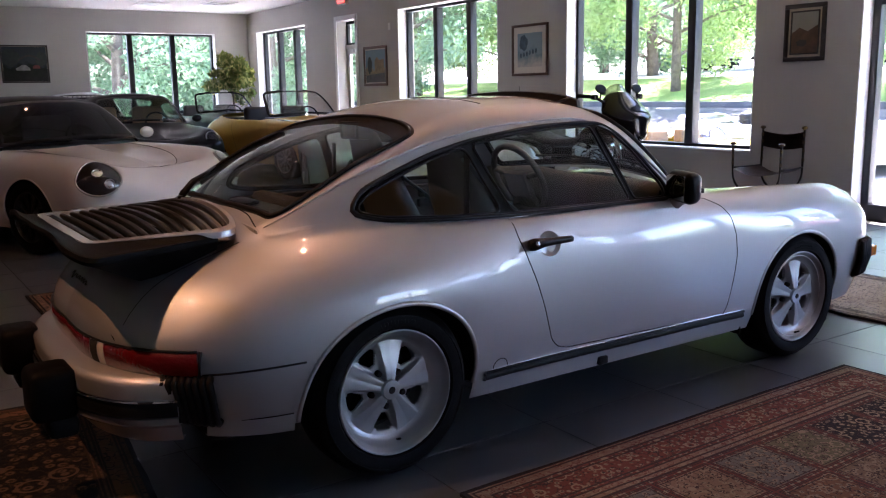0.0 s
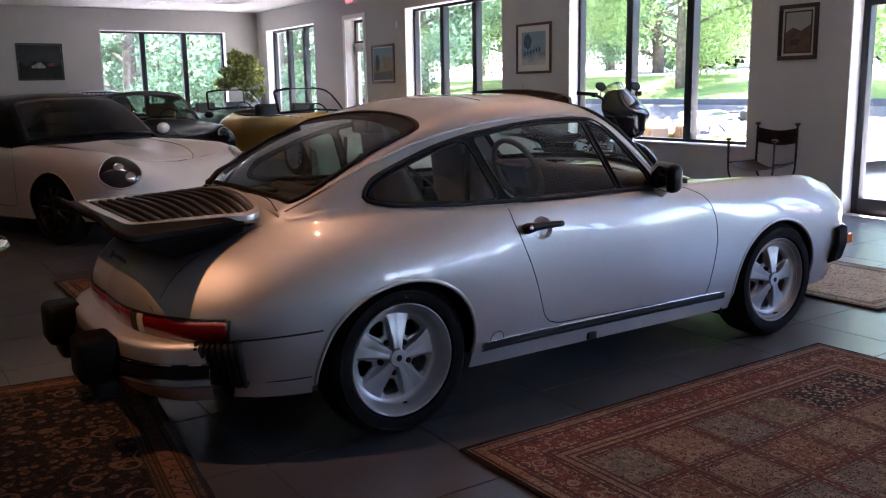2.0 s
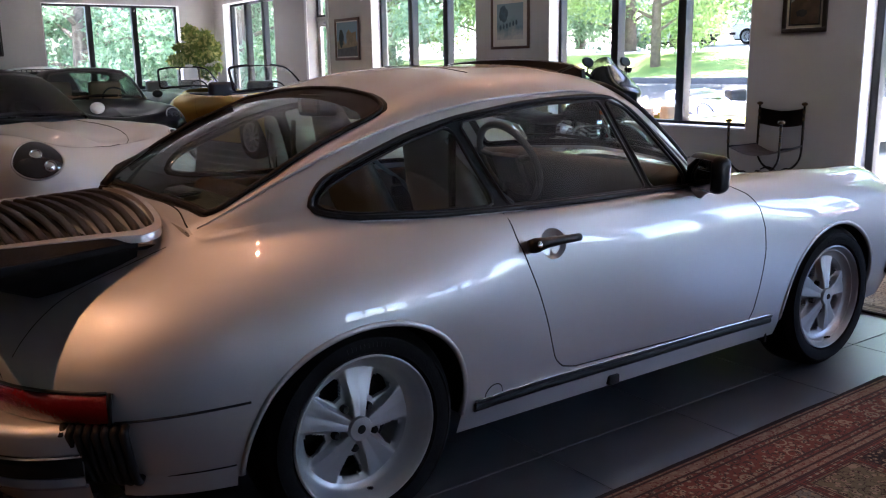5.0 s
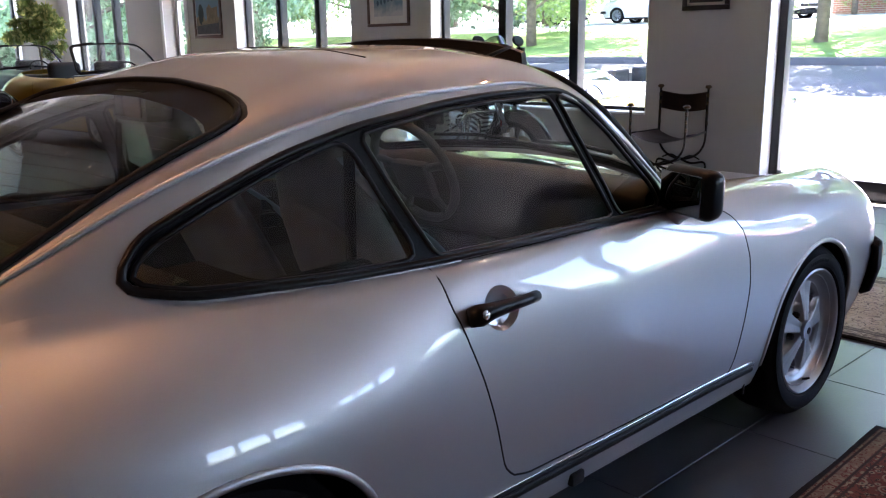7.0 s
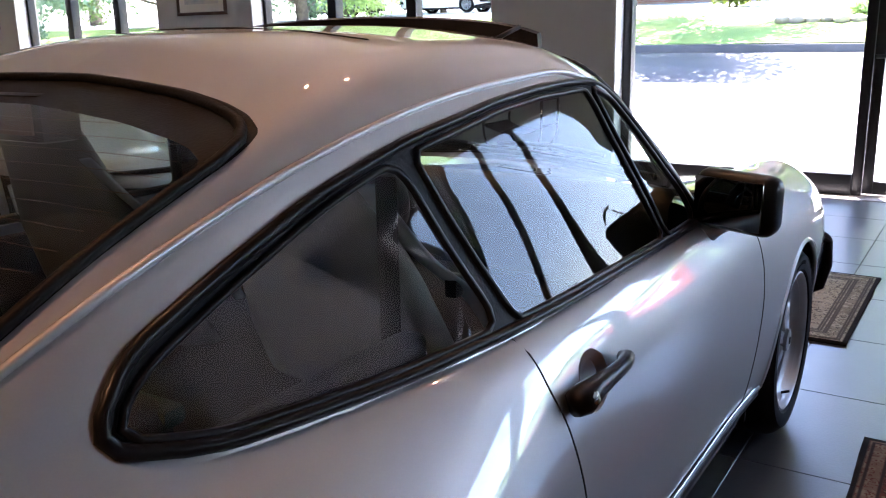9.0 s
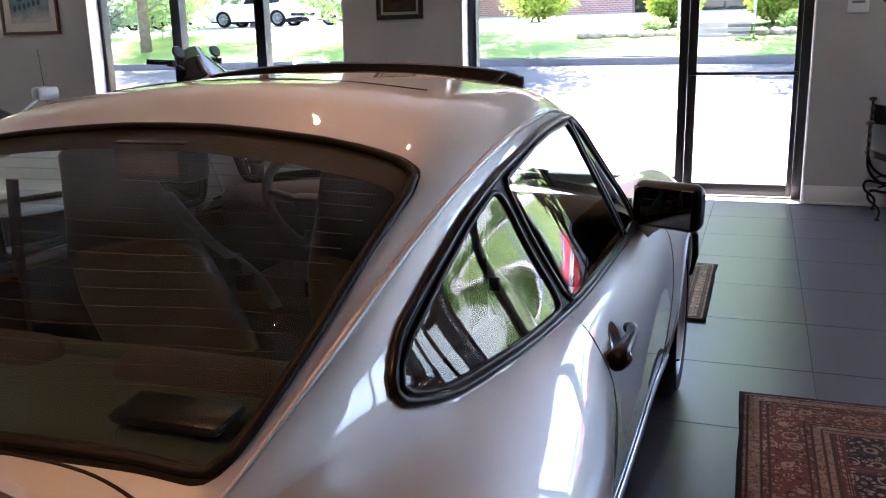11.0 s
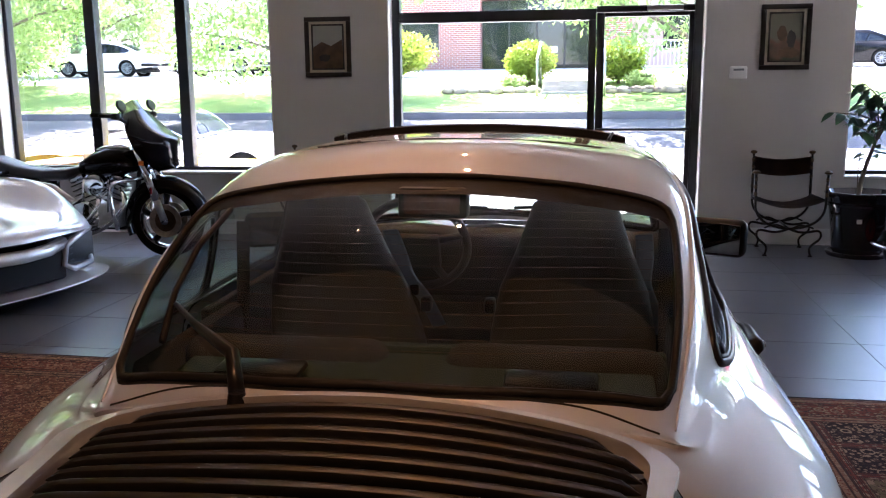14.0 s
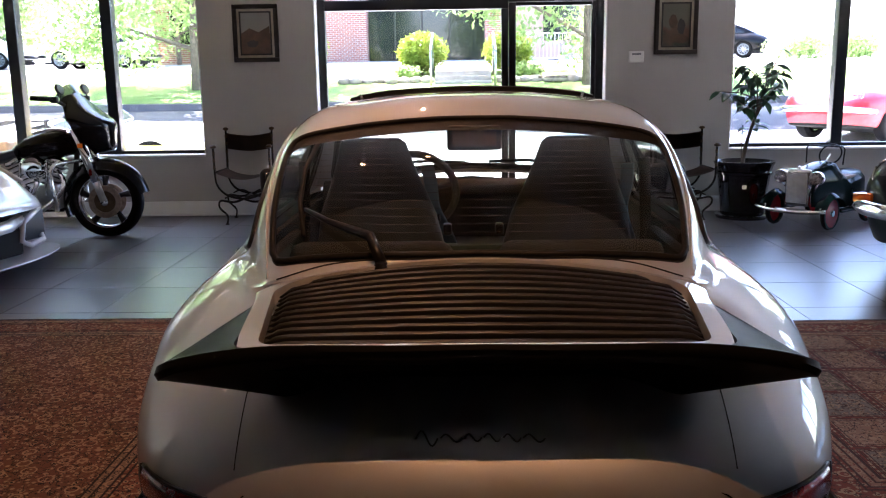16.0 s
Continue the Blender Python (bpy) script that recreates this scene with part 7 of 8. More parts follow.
def painting_material(name, low, mid, high, seed):
    """A painted scene seen from afar: ground, middle distance and sky with soft blotches."""
    m = bpy.data.materials.new(name)
    m.use_nodes = True
    t = m.node_tree
    b = t.nodes["Principled BSDF"]
    b.inputs["Roughness"].default_value = 0.6
    b.inputs["Specular IOR Level"].default_value = 0.2
    co = t.nodes.new("ShaderNodeTexCoord")
    n = t.nodes.new("ShaderNodeTexNoise")
    n.inputs["Scale"].default_value, n.inputs["Detail"].default_value = 7, 5
    mp = t.nodes.new("ShaderNodeMapping")
    mp.inputs["Location"].default_value = (seed, seed, seed)
    t.links.new(co.outputs["Object"], mp.inputs[0])
    t.links.new(mp.outputs[0], n.inputs["Vector"])
    sep = t.nodes.new("ShaderNodeSeparateXYZ")
    t.links.new(co.outputs["Generated"], sep.inputs[0])
    add = t.nodes.new("ShaderNodeMath")
    add.operation = "MULTIPLY_ADD"
    t.links.new(n.outputs["Fac"], add.inputs[0])
    add.inputs[1].default_value = 0.9
    t.links.new(sep.outputs[2], add.inputs[2])
    ramp = t.nodes.new("ShaderNodeValToRGB")
    e = ramp.color_ramp.elements
    e[0].position, e[0].color = 0.45, (*low, 1)
    e[1].position, e[1].color = 1.25, (*high, 1)
    k = e.new(0.85)
    k.color = (*mid, 1)
    dv = t.nodes.new("ShaderNodeMath")
    dv.operation, dv.inputs[1].default_value = "DIVIDE", 1.35
    t.links.new(add.outputs[0], dv.inputs[0])
    for el in e:
        el.position = min(1.0, el.position / 1.35)
    t.links.new(dv.outputs[0], ramp.inputs[0])
    t.links.new(ramp.outputs[0], b.inputs["Base Color"])
    return m


def picture(label, m, w, h, rim, wood, mount, mat, picture_mat, gold=False):
    """A framed picture on a wall; the wall's face is the plane x = 0, the room at -x."""
    p = thing("framed_picture", label, "picture", m)
    d = 0.028
    for a, b, c, e in ((-w / 2, w / 2, h / 2 - rim, h / 2), (-w / 2, w / 2, -h / 2, -h / 2 + rim), (-w / 2, -w / 2 + rim, -h / 2 + rim, h / 2 - rim), (w / 2 - rim, w / 2, -h / 2 + rim, h / 2 - rim)):
        part("frame", box(-d, -0.002, a, b, c, e, 0.005), wood, p)
    iw, ih = w / 2 - rim, h / 2 - rim
    part("mount", box(-.012, -.004, -iw, iw, -ih, ih), mount, p, smooth=False)
    if gold:
        for s in (-1, 1):
            part("inner_frame", box(-.018, -.012, s * (iw - mat) - .008, s * (iw - mat) + .008, -ih + mat - .008, ih - mat + .008, .002), DARKWOOD, p)
            part("inner_frame", box(-.018, -.012, -iw + mat, iw - mat, s * (ih - mat) - .008, s * (ih - mat) + .008, .002), DARKWOOD, p)
    part("painting", box(-.0135, -.0122, -iw + mat, iw - mat, -ih + mat, ih - mat), picture_mat, p, smooth=False)
    return p


SCENE_A = painting_material("painted_landscape", (0.10, 0.09, 0.03), (0.16, 0.08, 0.03), (0.30, 0.30, 0.26), 1)
SCENE_B = painting_material("painted_figures", (0.05, 0.06, 0.04), (0.16, 0.09, 0.06), (0.16, 0.15, 0.11), 4)
SCENE_C = painting_material("pale_print", (0.50, 0.47, 0.44), (0.16, 0.24, 0.28), (0.22, 0.30, 0.34), 7)
SCENE_D = painting_material("street_print", (0.10, 0.10, 0.11), (0.28, 0.20, 0.10), (0.18, 0.26, 0.30), 11)
SCENE_E = painting_material("dark_race_painting", (0.02, 0.02, 0.018), (0.008, 0.012, 0.009), (0.03, 0.04, 0.045), 15)
land = picture("small landscape painting in a dark frame with a cream slip", pose(X_FRONT, 2.075, 1.815), .45, .555, .042, DARKWOOD, MOUNT, .032, SCENE_A, True)
dim = picture("small dim painting in a dark frame with a cream slip", pose(X_FRONT, -2.055, 1.835), .42, .56, .042, DARKWOOD, MOUNT, .032, SCENE_B, True)
winter = picture("blue-grey print with a pale mount in a brown wooden frame", pose(X_FRONT, 6.31, 1.845), .77, .70, .035, BROWNWOOD, PALEMOUNT, .085, SCENE_C)
street = picture("street scene print in a brown wooden frame", pose(X_FRONT, 10.62, 1.762), .83, .70, .045, BROWNWOOD, PALEMOUNT, .02, SCENE_D)
race = picture("dark painting of cars on a road in a black frame", pose(1.655, Y_NORTH, 1.99, 0, 0, 90), .90, .76, .03, DARKWOOD, MOUNT, .004, SCENE_E)
PAINTED = {k: material("painted_" + k, c, 0.7, vary=0.35, scale=14) for k, c in (("road", (0.07, 0.07, 0.065)), ("sky", (0.13, 0.15, 0.14)), ("trees", (0.018, 0.028, 0.02)), ("arch", (0.035, 0.028, 0.025)), ("white", (0.20, 0.20, 0.19)), ("red", (0.12, 0.025, 0.02)), ("slate", (0.05, 0.09, 0.12)), ("ochre", (0.22, 0.15, 0.075)), ("earth", (0.09, 0.05, 0.025)), ("snow", (0.50, 0.52, 0.52)))}


def painted(name, kind, points, deep, label, on=None):
    """A flat shape of paint, a hair proud of the canvas."""
    bm = bmesh.new()
    front = [bm.verts.new((-.0128 - deep * .0006, y, z)) for y, z in points]
    back = [bm.verts.new((-.0126, y, z)) for y, z in points]
    bm.faces.new(front)
    for k in range(len(points)):
        bm.faces.new((front[k], front[k - 1], back[k - 1], back[k]))
    bmesh.ops.recalc_face_normals(bm, faces=bm.faces[:])
    part(name, bm, PAINTED[kind], on or race, label, False)


def heap(y, z, w, h, seed, n=22):
    r = random.Random(seed)
    return [(y + w * math.cos(a) * r.uniform(.8, 1.1), z + h * math.sin(a) * r.uniform(.8, 1.1)) for a in np.linspace(0, 2 * math.pi, n)[:-1]]


painted("painted_sky", "sky", heap(-.08, .17, .22, .13, 2), 1, "pale painted sky")
painted("painted_road", "road", [(-.43, -.36), (.43, -.36), (.43, -.14), (.1, -.05), (-.43, -.10)], 1, "grey painted road")
painted("painted_trees", "trees", heap(.26, .14, .17, .19, 5), 2, "dark painted trees")
painted("painted_trees", "trees", heap(-.32, .10, .12, .15, 6), 2, "dark painted trees")
arch_line = [(-.30 + .42 * k / 12, .05 + .10 * math.sin(math.pi * k / 12)) for k in range(13)]
painted("painted_arch", "arch", arch_line + [(y, z + .04) for y, z in arch_line[::-1]], 3, "dark painted arch")
painted("painted_car", "white", [(.17, -.13), (.18, -.09), (.12, -.06), (.06, -.02), (-.02, -.02), (-.06, -.06), (-.09, -.08), (-.09, -.13)], 4, "pale painted car")
painted("painted_car", "red", [(-.14, -.09), (-.14, -.05), (-.18, -.02), (-.25, -.02), (-.28, -.05), (-.28, -.09)], 4, "red painted car")

painted("painted_trees", "slate", heap(.13, .10, .10, .11, 8), 2, "dark blue painted tree", winter)
painted("painted_snow", "snow", [(-.25, -.17), (.25, -.17), (.25, -.04), (.05, .01), (-.25, .05)], 1, "pale painted snow", winter)
for k in range(6):
    painted("painted_figure", "slate", heap(.19 - .065 * k, -.075 + .012 * k, .022, .035, 20 + k, 10), 3, "dark painted shape", winter)
painted("painted_house", "ochre", [(-.30, -.12), (.02, -.12), (.02, .10), (-.06, .16), (-.14, .10), (-.30, .12)], 2, "ochre painted house", street)
painted("painted_trees", "trees", heap(.20, .02, .09, .16, 9), 3, "dark painted tree", street)
painted("painted_road", "road", [(-.33, -.27), (.33, -.27), (.33, -.16), (-.33, -.12)], 3, "grey painted road", street)
painted("painted_hill", "earth", [(-.14, -.20), (.14, -.20), (.14, .0), (.06, .05), (-.03, .01), (-.14, .07)], 2, "brown painted hill", land)
painted("painted_figure", "arch", heap(.03, -.10, .06, .035, 11), 3, "dark painted shape", land)
painted("painted_figure", "earth", heap(.03, .03, .045, .07, 12), 2, "brown painted shape", dim)
painted("painted_figure", "arch", heap(-.05, -.02, .04, .08, 14), 3, "dark painted shape", dim)
painted("painted_figure", "earth", heap(-.03, -.13, .09, .05, 13), 3, "brown painted shape", dim)

th = thing("thermostat", "white plastic wall thermostat with a grey display", "thermostat", pose(X_FRONT, -1.675, 1.535))
part("cover", box(-.028, -.001, -.075, .075, -.055, .055, .012, seg=3), PLASTIC_WHITE, th)
part("display", box(-.0295, -.0275, -.045, .045, .018, .036), material("grey_display", (0.16, 0.17, 0.17), 0.3), th, smooth=False)
sw = thing("light_switch", "small white plastic plate on the wall", "switch", pose(X_FRONT, 10.11, 2.42))
part("plate", box(-.012, -.001, -.035, .035, -.06, .06, .004), PLASTIC_WHITE, sw)

ex = thing("exit_sign", "red lit exit sign under the ceiling", "sign", pose(X_FRONT, 11.75, 3.02))
part("housing", box(-.07, -.001, -.16, .16, -.09, .075, .008), PLASTIC_WHITE, ex)
part("lit_face", box(-.073, -.0705, -.13, .13, -.06, .05), glow("exit_red", (1.0, 0.05, 0.03), 0.5), ex, smooth=False)


def letters(text, size, m, mat, parent, deep=0.002):
    cu = bpy.data.curves.new("text", "FONT")
    cu.body, cu.size, cu.extrude, cu.align_x, cu.align_y = text, size, deep, "CENTER", "CENTER"
    ob = bpy.data.objects.new("text", cu)
    me = bpy.data.meshes.new_from_object(ob)
    bpy.data.objects.remove(ob)
    me.materials.append(mat)
    o = new("lettering", me)
    o.parent = parent
    o.matrix_parent_inverse = Matrix()
    o.matrix_basis = m
    return o


letters("EXIT", 0.1, pose(-.075, 0, -.005, 90, 0, -90), PLASTIC_WHITE, ex)

# ceiling lamps and vents
CAN_GLOW = glow("lamp_glow", (1.0, 0.62, 0.32), 4.0)
for cx, cy in [*CANS, TAIL_CAN]:
    c = thing("recessed_lamp", "round recessed ceiling lamp with a white ring", "ceiling lamp", pose(cx, cy, HIGH), "ceiling lamps")
    part("trim_ring", lathe([(.085, -.001), (.084, -.008), (.040, -.011), (.017, -.004)], 28), WHITE, c)
    part("bulb", lathe([(.017, -.003), (.01, -.0045), (0, -.005)], 20), CAN_GLOW, c)
for vx, vy in ((5.03, 14.4), (3.85, 15.0), (1.6, 12.2), (4.4, 4.9)):
    v = thing("ceiling_vent", "white louvred ceiling air vent", "vent", pose(vx, vy, HIGH), "ceiling vents")
    part("vent_frame", box(-.3, .3, -.3, .3, -.012, -.001, .004), WHITE, v)
    for i in range(6):
        part("slat", box(-.25, .25, -.24 + i * .09, -.18 + i * .09, -.02, -.013, .002), STEEL, v)


def curule_chair(m):
    """An iron folding-style armchair: hide sling seat and back between turned posts, scrolled legs."""
    c = thing("armchair", "wrought-iron curule armchair with dark brown hide seat and back", "chair", m, "iron armchairs")
    # x ahead (sitter looks to +x), seat 0.43 high
    for s in (-1, 1):
        part("back_post", tube([(-.23, s * .262, .42), (-.235, s * .262, .60), (-.24, s * .262, .79)], [.012, .013, .011], 10), IRON, c)
        part("finial", lathe([(.010, 0), (.014, .006), (.03, .014), (.032, .024), (.022, .034), (0, .038)], 16, pose(-.24, s * .262, .785)), BRASS, c)
        for z in (.52, .60, .68, .74):
            part("collar", lathe([(.012, -.014), (.018, -.007), (.013, 0), (.018, .007), (.012, .014)], 12, pose(-.237, s * .262, z)), BRASS, c)
        part("front_post", tube([(.22, s * .30, .44), (.22, s * .305, .66)], [.012, .012], 10), IRON, c)
        for z in (.50, .56, .62):
            part("collar", lathe([(.012, -.016), (.018, -.008), (.013, 0), (.018, .008), (.012, .016)], 12, pose(.22, s * .303, z)), BRASS, c)
        part("arm_knob", lathe([(.010, 0), (.034, .008), (.036, .018), (.02, .03), (0, .032)], 16, pose(.22, s * .305, .66)), BRASS, c)
        part("arm_rail", tube([(.22, s * .30, .455), (0, s * .30, .45), (-.23, s * .262, .455)], .009, 8), IRON, c)
    for x in (-.23, .22):
        w = .262 if x < 0 else .30
        part("seat_bow", tube(spline([(x, -w, .46), (x, -w * .96, .36), (x, -w * .7, .275), (x, -w * .3, .235), (x, 0, .225), (x, w * .3, .235), (x, w * .7, .275), (x, w * .96, .36), (x, w, .46)], 30), .011, 8), IRON, c)
        leg = [(x, 0, .225), (x, .09, .20), (x, .19, .205), (x, .27, .20), (x, .275, .165), (x, .235, .12), (x, .185, .07), (x, .195, .012)]
        for s in (-1, 1):
            part("scroll_leg", tube(spline([(p[0], p[1] * s, p[2]) for p in leg], 28), .010, 8), IRON, c)
            part("foot", lathe([(.0, 0), (.022, .001), (.02, .01), (.008, .016)], 12, pose(x, .195 * s, 0)), IRON, c)
            part("stay", tube(spline([(x, s * .02, .225), (x, s * .10, .255), (x, s * .21, .23)], 12), .007, 6), IRON, c)
    part("stretcher", tube([(-.23, 0, .225), (.22, 0, .225)], .009, 8), IRON, c)
    # sagging hide seat and slung back
    bm = bmesh.new()
    rows = []
    for i in range(15):
        u = -1 + 2 * i / 14
        rows.append([bm.verts.new((-.23 + .45 * j / 8, u * (.262 + .038 * j / 8), .452 - .062 * (1 - u * u) + .006 * noise.noise((u * 2, j * .4, 1)))) for j in range(9)])
    for a, b in zip(rows, rows[1:]):
        for k in range(8):
            bm.faces.new((a[k], a[k + 1], b[k + 1], b[k]))
    bmesh.ops.solidify(bm, geom=bm.faces[:], thickness=.006)
    part("seat", bm, HIDE, c, "dark brown hide sling")
    bm = bmesh.new()
    rows = []
    for i in range(13):
        u = -1 + 2 * i / 12
        rows.append([bm.verts.new((-.235 - .03 * (1 - u * u), u * .262, .625 + .14 * j / 5 - .022 * (1 - u * u) + .008 * abs(u))) for j in range(6)])
    for a, b in zip(rows, rows[1:]):
        for k in range(5):
            bm.faces.new((a[k], a[k + 1], b[k + 1], b[k]))
    bmesh.ops.solidify(bm, geom=bm.faces[:], thickness=.006)
    part("backrest", bm, HIDE, c, "dark brown hide back")
    return c


chair = curule_chair(pose(6.10, -2.06, 0, 0, 0, 178) @ Matrix.Diagonal((1, .93, 1.05, 1)))
copy_thing(chair, pose(6.10, 2.15, 0, 0, 0, 184) @ Matrix.Diagonal((1, .93, 1.05, 1)))
scrap = thing("paper_scrap", "small crumpled coloured paper on the chair seat", "paper", pose(6.05, -2.08, .402))
part("sheet", box(-.05, .05, -.07, .03, .0, .006, .002), PLASTIC_WHITE, scrap)
part("band", box(-.03, .03, .035, .08, .0, .008, .002), REDLENS, scrap)


def big_leaves(name, parent, stems, mat, size, seed):
    """Long pointed leaves along stems, each folded along its rib."""
    r = random.Random(seed)
    v, f = [], []
    for p, d in stems:
        p, d = Vector(p), Vector(d).normalized()
        side = d.cross(Vector((r.uniform(-.4, .4), r.uniform(-.4, .4), 1))).normalized()
        up = side.cross(d)
        ln = size * r.uniform(.75, 1.2)
        wd = ln * .25
        n = len(v)
        for k, w, drop in ((0, .05, 0), (.25, .8, -.02), (.55, 1.0, -.09), (.8, .6, -.2), (1.0, .03, -.33)):
            c = p + d * (ln * k) + Vector((0, 0, drop * ln))
            v += [c + side * wd * w + up * wd * .25 * w, c, c - side * wd * w + up * wd * .25 * w]
        for k in range(4):
            a = n + 3 * k
            f += [(a, a + 1, a + 4, a + 3), (a + 1, a + 2, a + 5, a + 4)]
    return obj(name, v, f, mat, parent, "", True)


def potted_tree():
    RIB = leaf_material("glossy_leaf", (0.07, 0.15, 0.06), (0.03, 0.07, 0.035))
    RIB.node_tree.nodes["Principled BSDF"].inputs["Roughness"].default_value = 0.28
    pot = thing("potted_tree", "slim rubber-plant tree in a black glazed pot", "plant", pose(6.02, -2.64, 0))
    part("pot", lathe([(0, .03), (.19, .03), (.2, .05), (.225, .28), (.245, .42), (.262, .425), (.264, .445), (.25, .45), (.272, .51), (.282, .53), (.28, .545), (.262, .545), (.255, .53), (.24, .49), (0, .49)], 48), GLAZE, pot, "black glazed pot with a rolled rim")
    part("saucer", lathe([(0, .0), (.235, .0), (.25, .03), (.235, .035), (.2, .02), (0, .02)], 40), GLAZE, pot)
    part("soil", lathe([(.245, .49), (.12, .505), (0, .51)], 24), SOIL, pot)
    trunk = spline([(0, .02, .48), (.0, .0, .65), (0, -.05, .85), (0, -.11, 1.05), (.0, -.15, 1.2)], 16)
    bm = tube(trunk, np.linspace(.022, .011, 16), 8)
    r = random.Random(12)
    stems = []
    tips = []
    for i in range(13):
        a = i * 2.4
        base = Vector(trunk[9 + i % 7])
        reach = r.uniform(.16, .36)
        end = base + Vector((reach * math.cos(a), reach * math.sin(a) * 1.1, r.uniform(.08, .42)))
        tube([base, (base + end) / 2 + Vector((0, 0, .03)), end], [.008, .006, .004], 6, bm)
        tips.append((base, end))
    for base, end in tips:
        for k in range(10):
            u = r.uniform(.3, 1.08)
            p = base.lerp(end, u)
            a = r.uniform(0, 6.28)
            stems.append((p, (math.cos(a), math.sin(a), r.uniform(-.75, .35))))
    for k in range(8):
        a = r.uniform(0, 6.28)
        stems.append((Vector((0, -.06, .88)) + Vector((.02 * math.cos(a), .02 * math.sin(a), r.uniform(-.06, .06))), (math.cos(a), math.sin(a), .1)))
    tube([(0, .03, .5), (0, .035, .7), (0, .03, .88)], .004, 5, bm)
    part("trunk", bm, BARK, pot, "thin pale trunk")
    big_leaves("leaves", pot, stems, RIB, .135, 4)
    part("sticker", box(-.243, -.238, .045, .085, .30, .335), PLASTIC_WHITE, pot, smooth=False)


potted_tree()


def ficus():
    pot = thing("ficus_tree", "bushy yellow-green ficus tree in a pot in the corner", "plant", pose(5.72, 15.75, 0))
    part("pot", lathe([(0, 0), (.17, 0), (.22, .36), (.23, .38), (.21, .38), (.2, .33), (0, .33)], 32), GLAZE, pot)
    part("trunk", tube([(0, 0, .3), (.03, .02, .9), (0, .03, 1.6)], [.03, .026, .018], 8), BARK, pot)
    r = random.Random(3)
    clumps = [(r.uniform(-.40, .40), r.uniform(-.36, .36), r.uniform(1.2, 2.1), r.uniform(.10, .19)) for _ in range(34)]
    leaves(2600, .07, clumps, leaf_material("ficus_leaf", (0.26, 0.30, 0.07), (0.10, 0.15, 0.03)), "crown", pot, 31)
    leaves(700, .085, clumps, leaf_material("pale_ficus_leaf", (0.50, 0.46, 0.16), (0.34, 0.34, 0.10)), "crown", pot, 33)


ficus()


# ---- motorcycle and pedal car ----
DISC = material("bronzed_steel", (0.34, 0.26, 0.19), 0.4, 0.8, vary=0.3, scale=30)


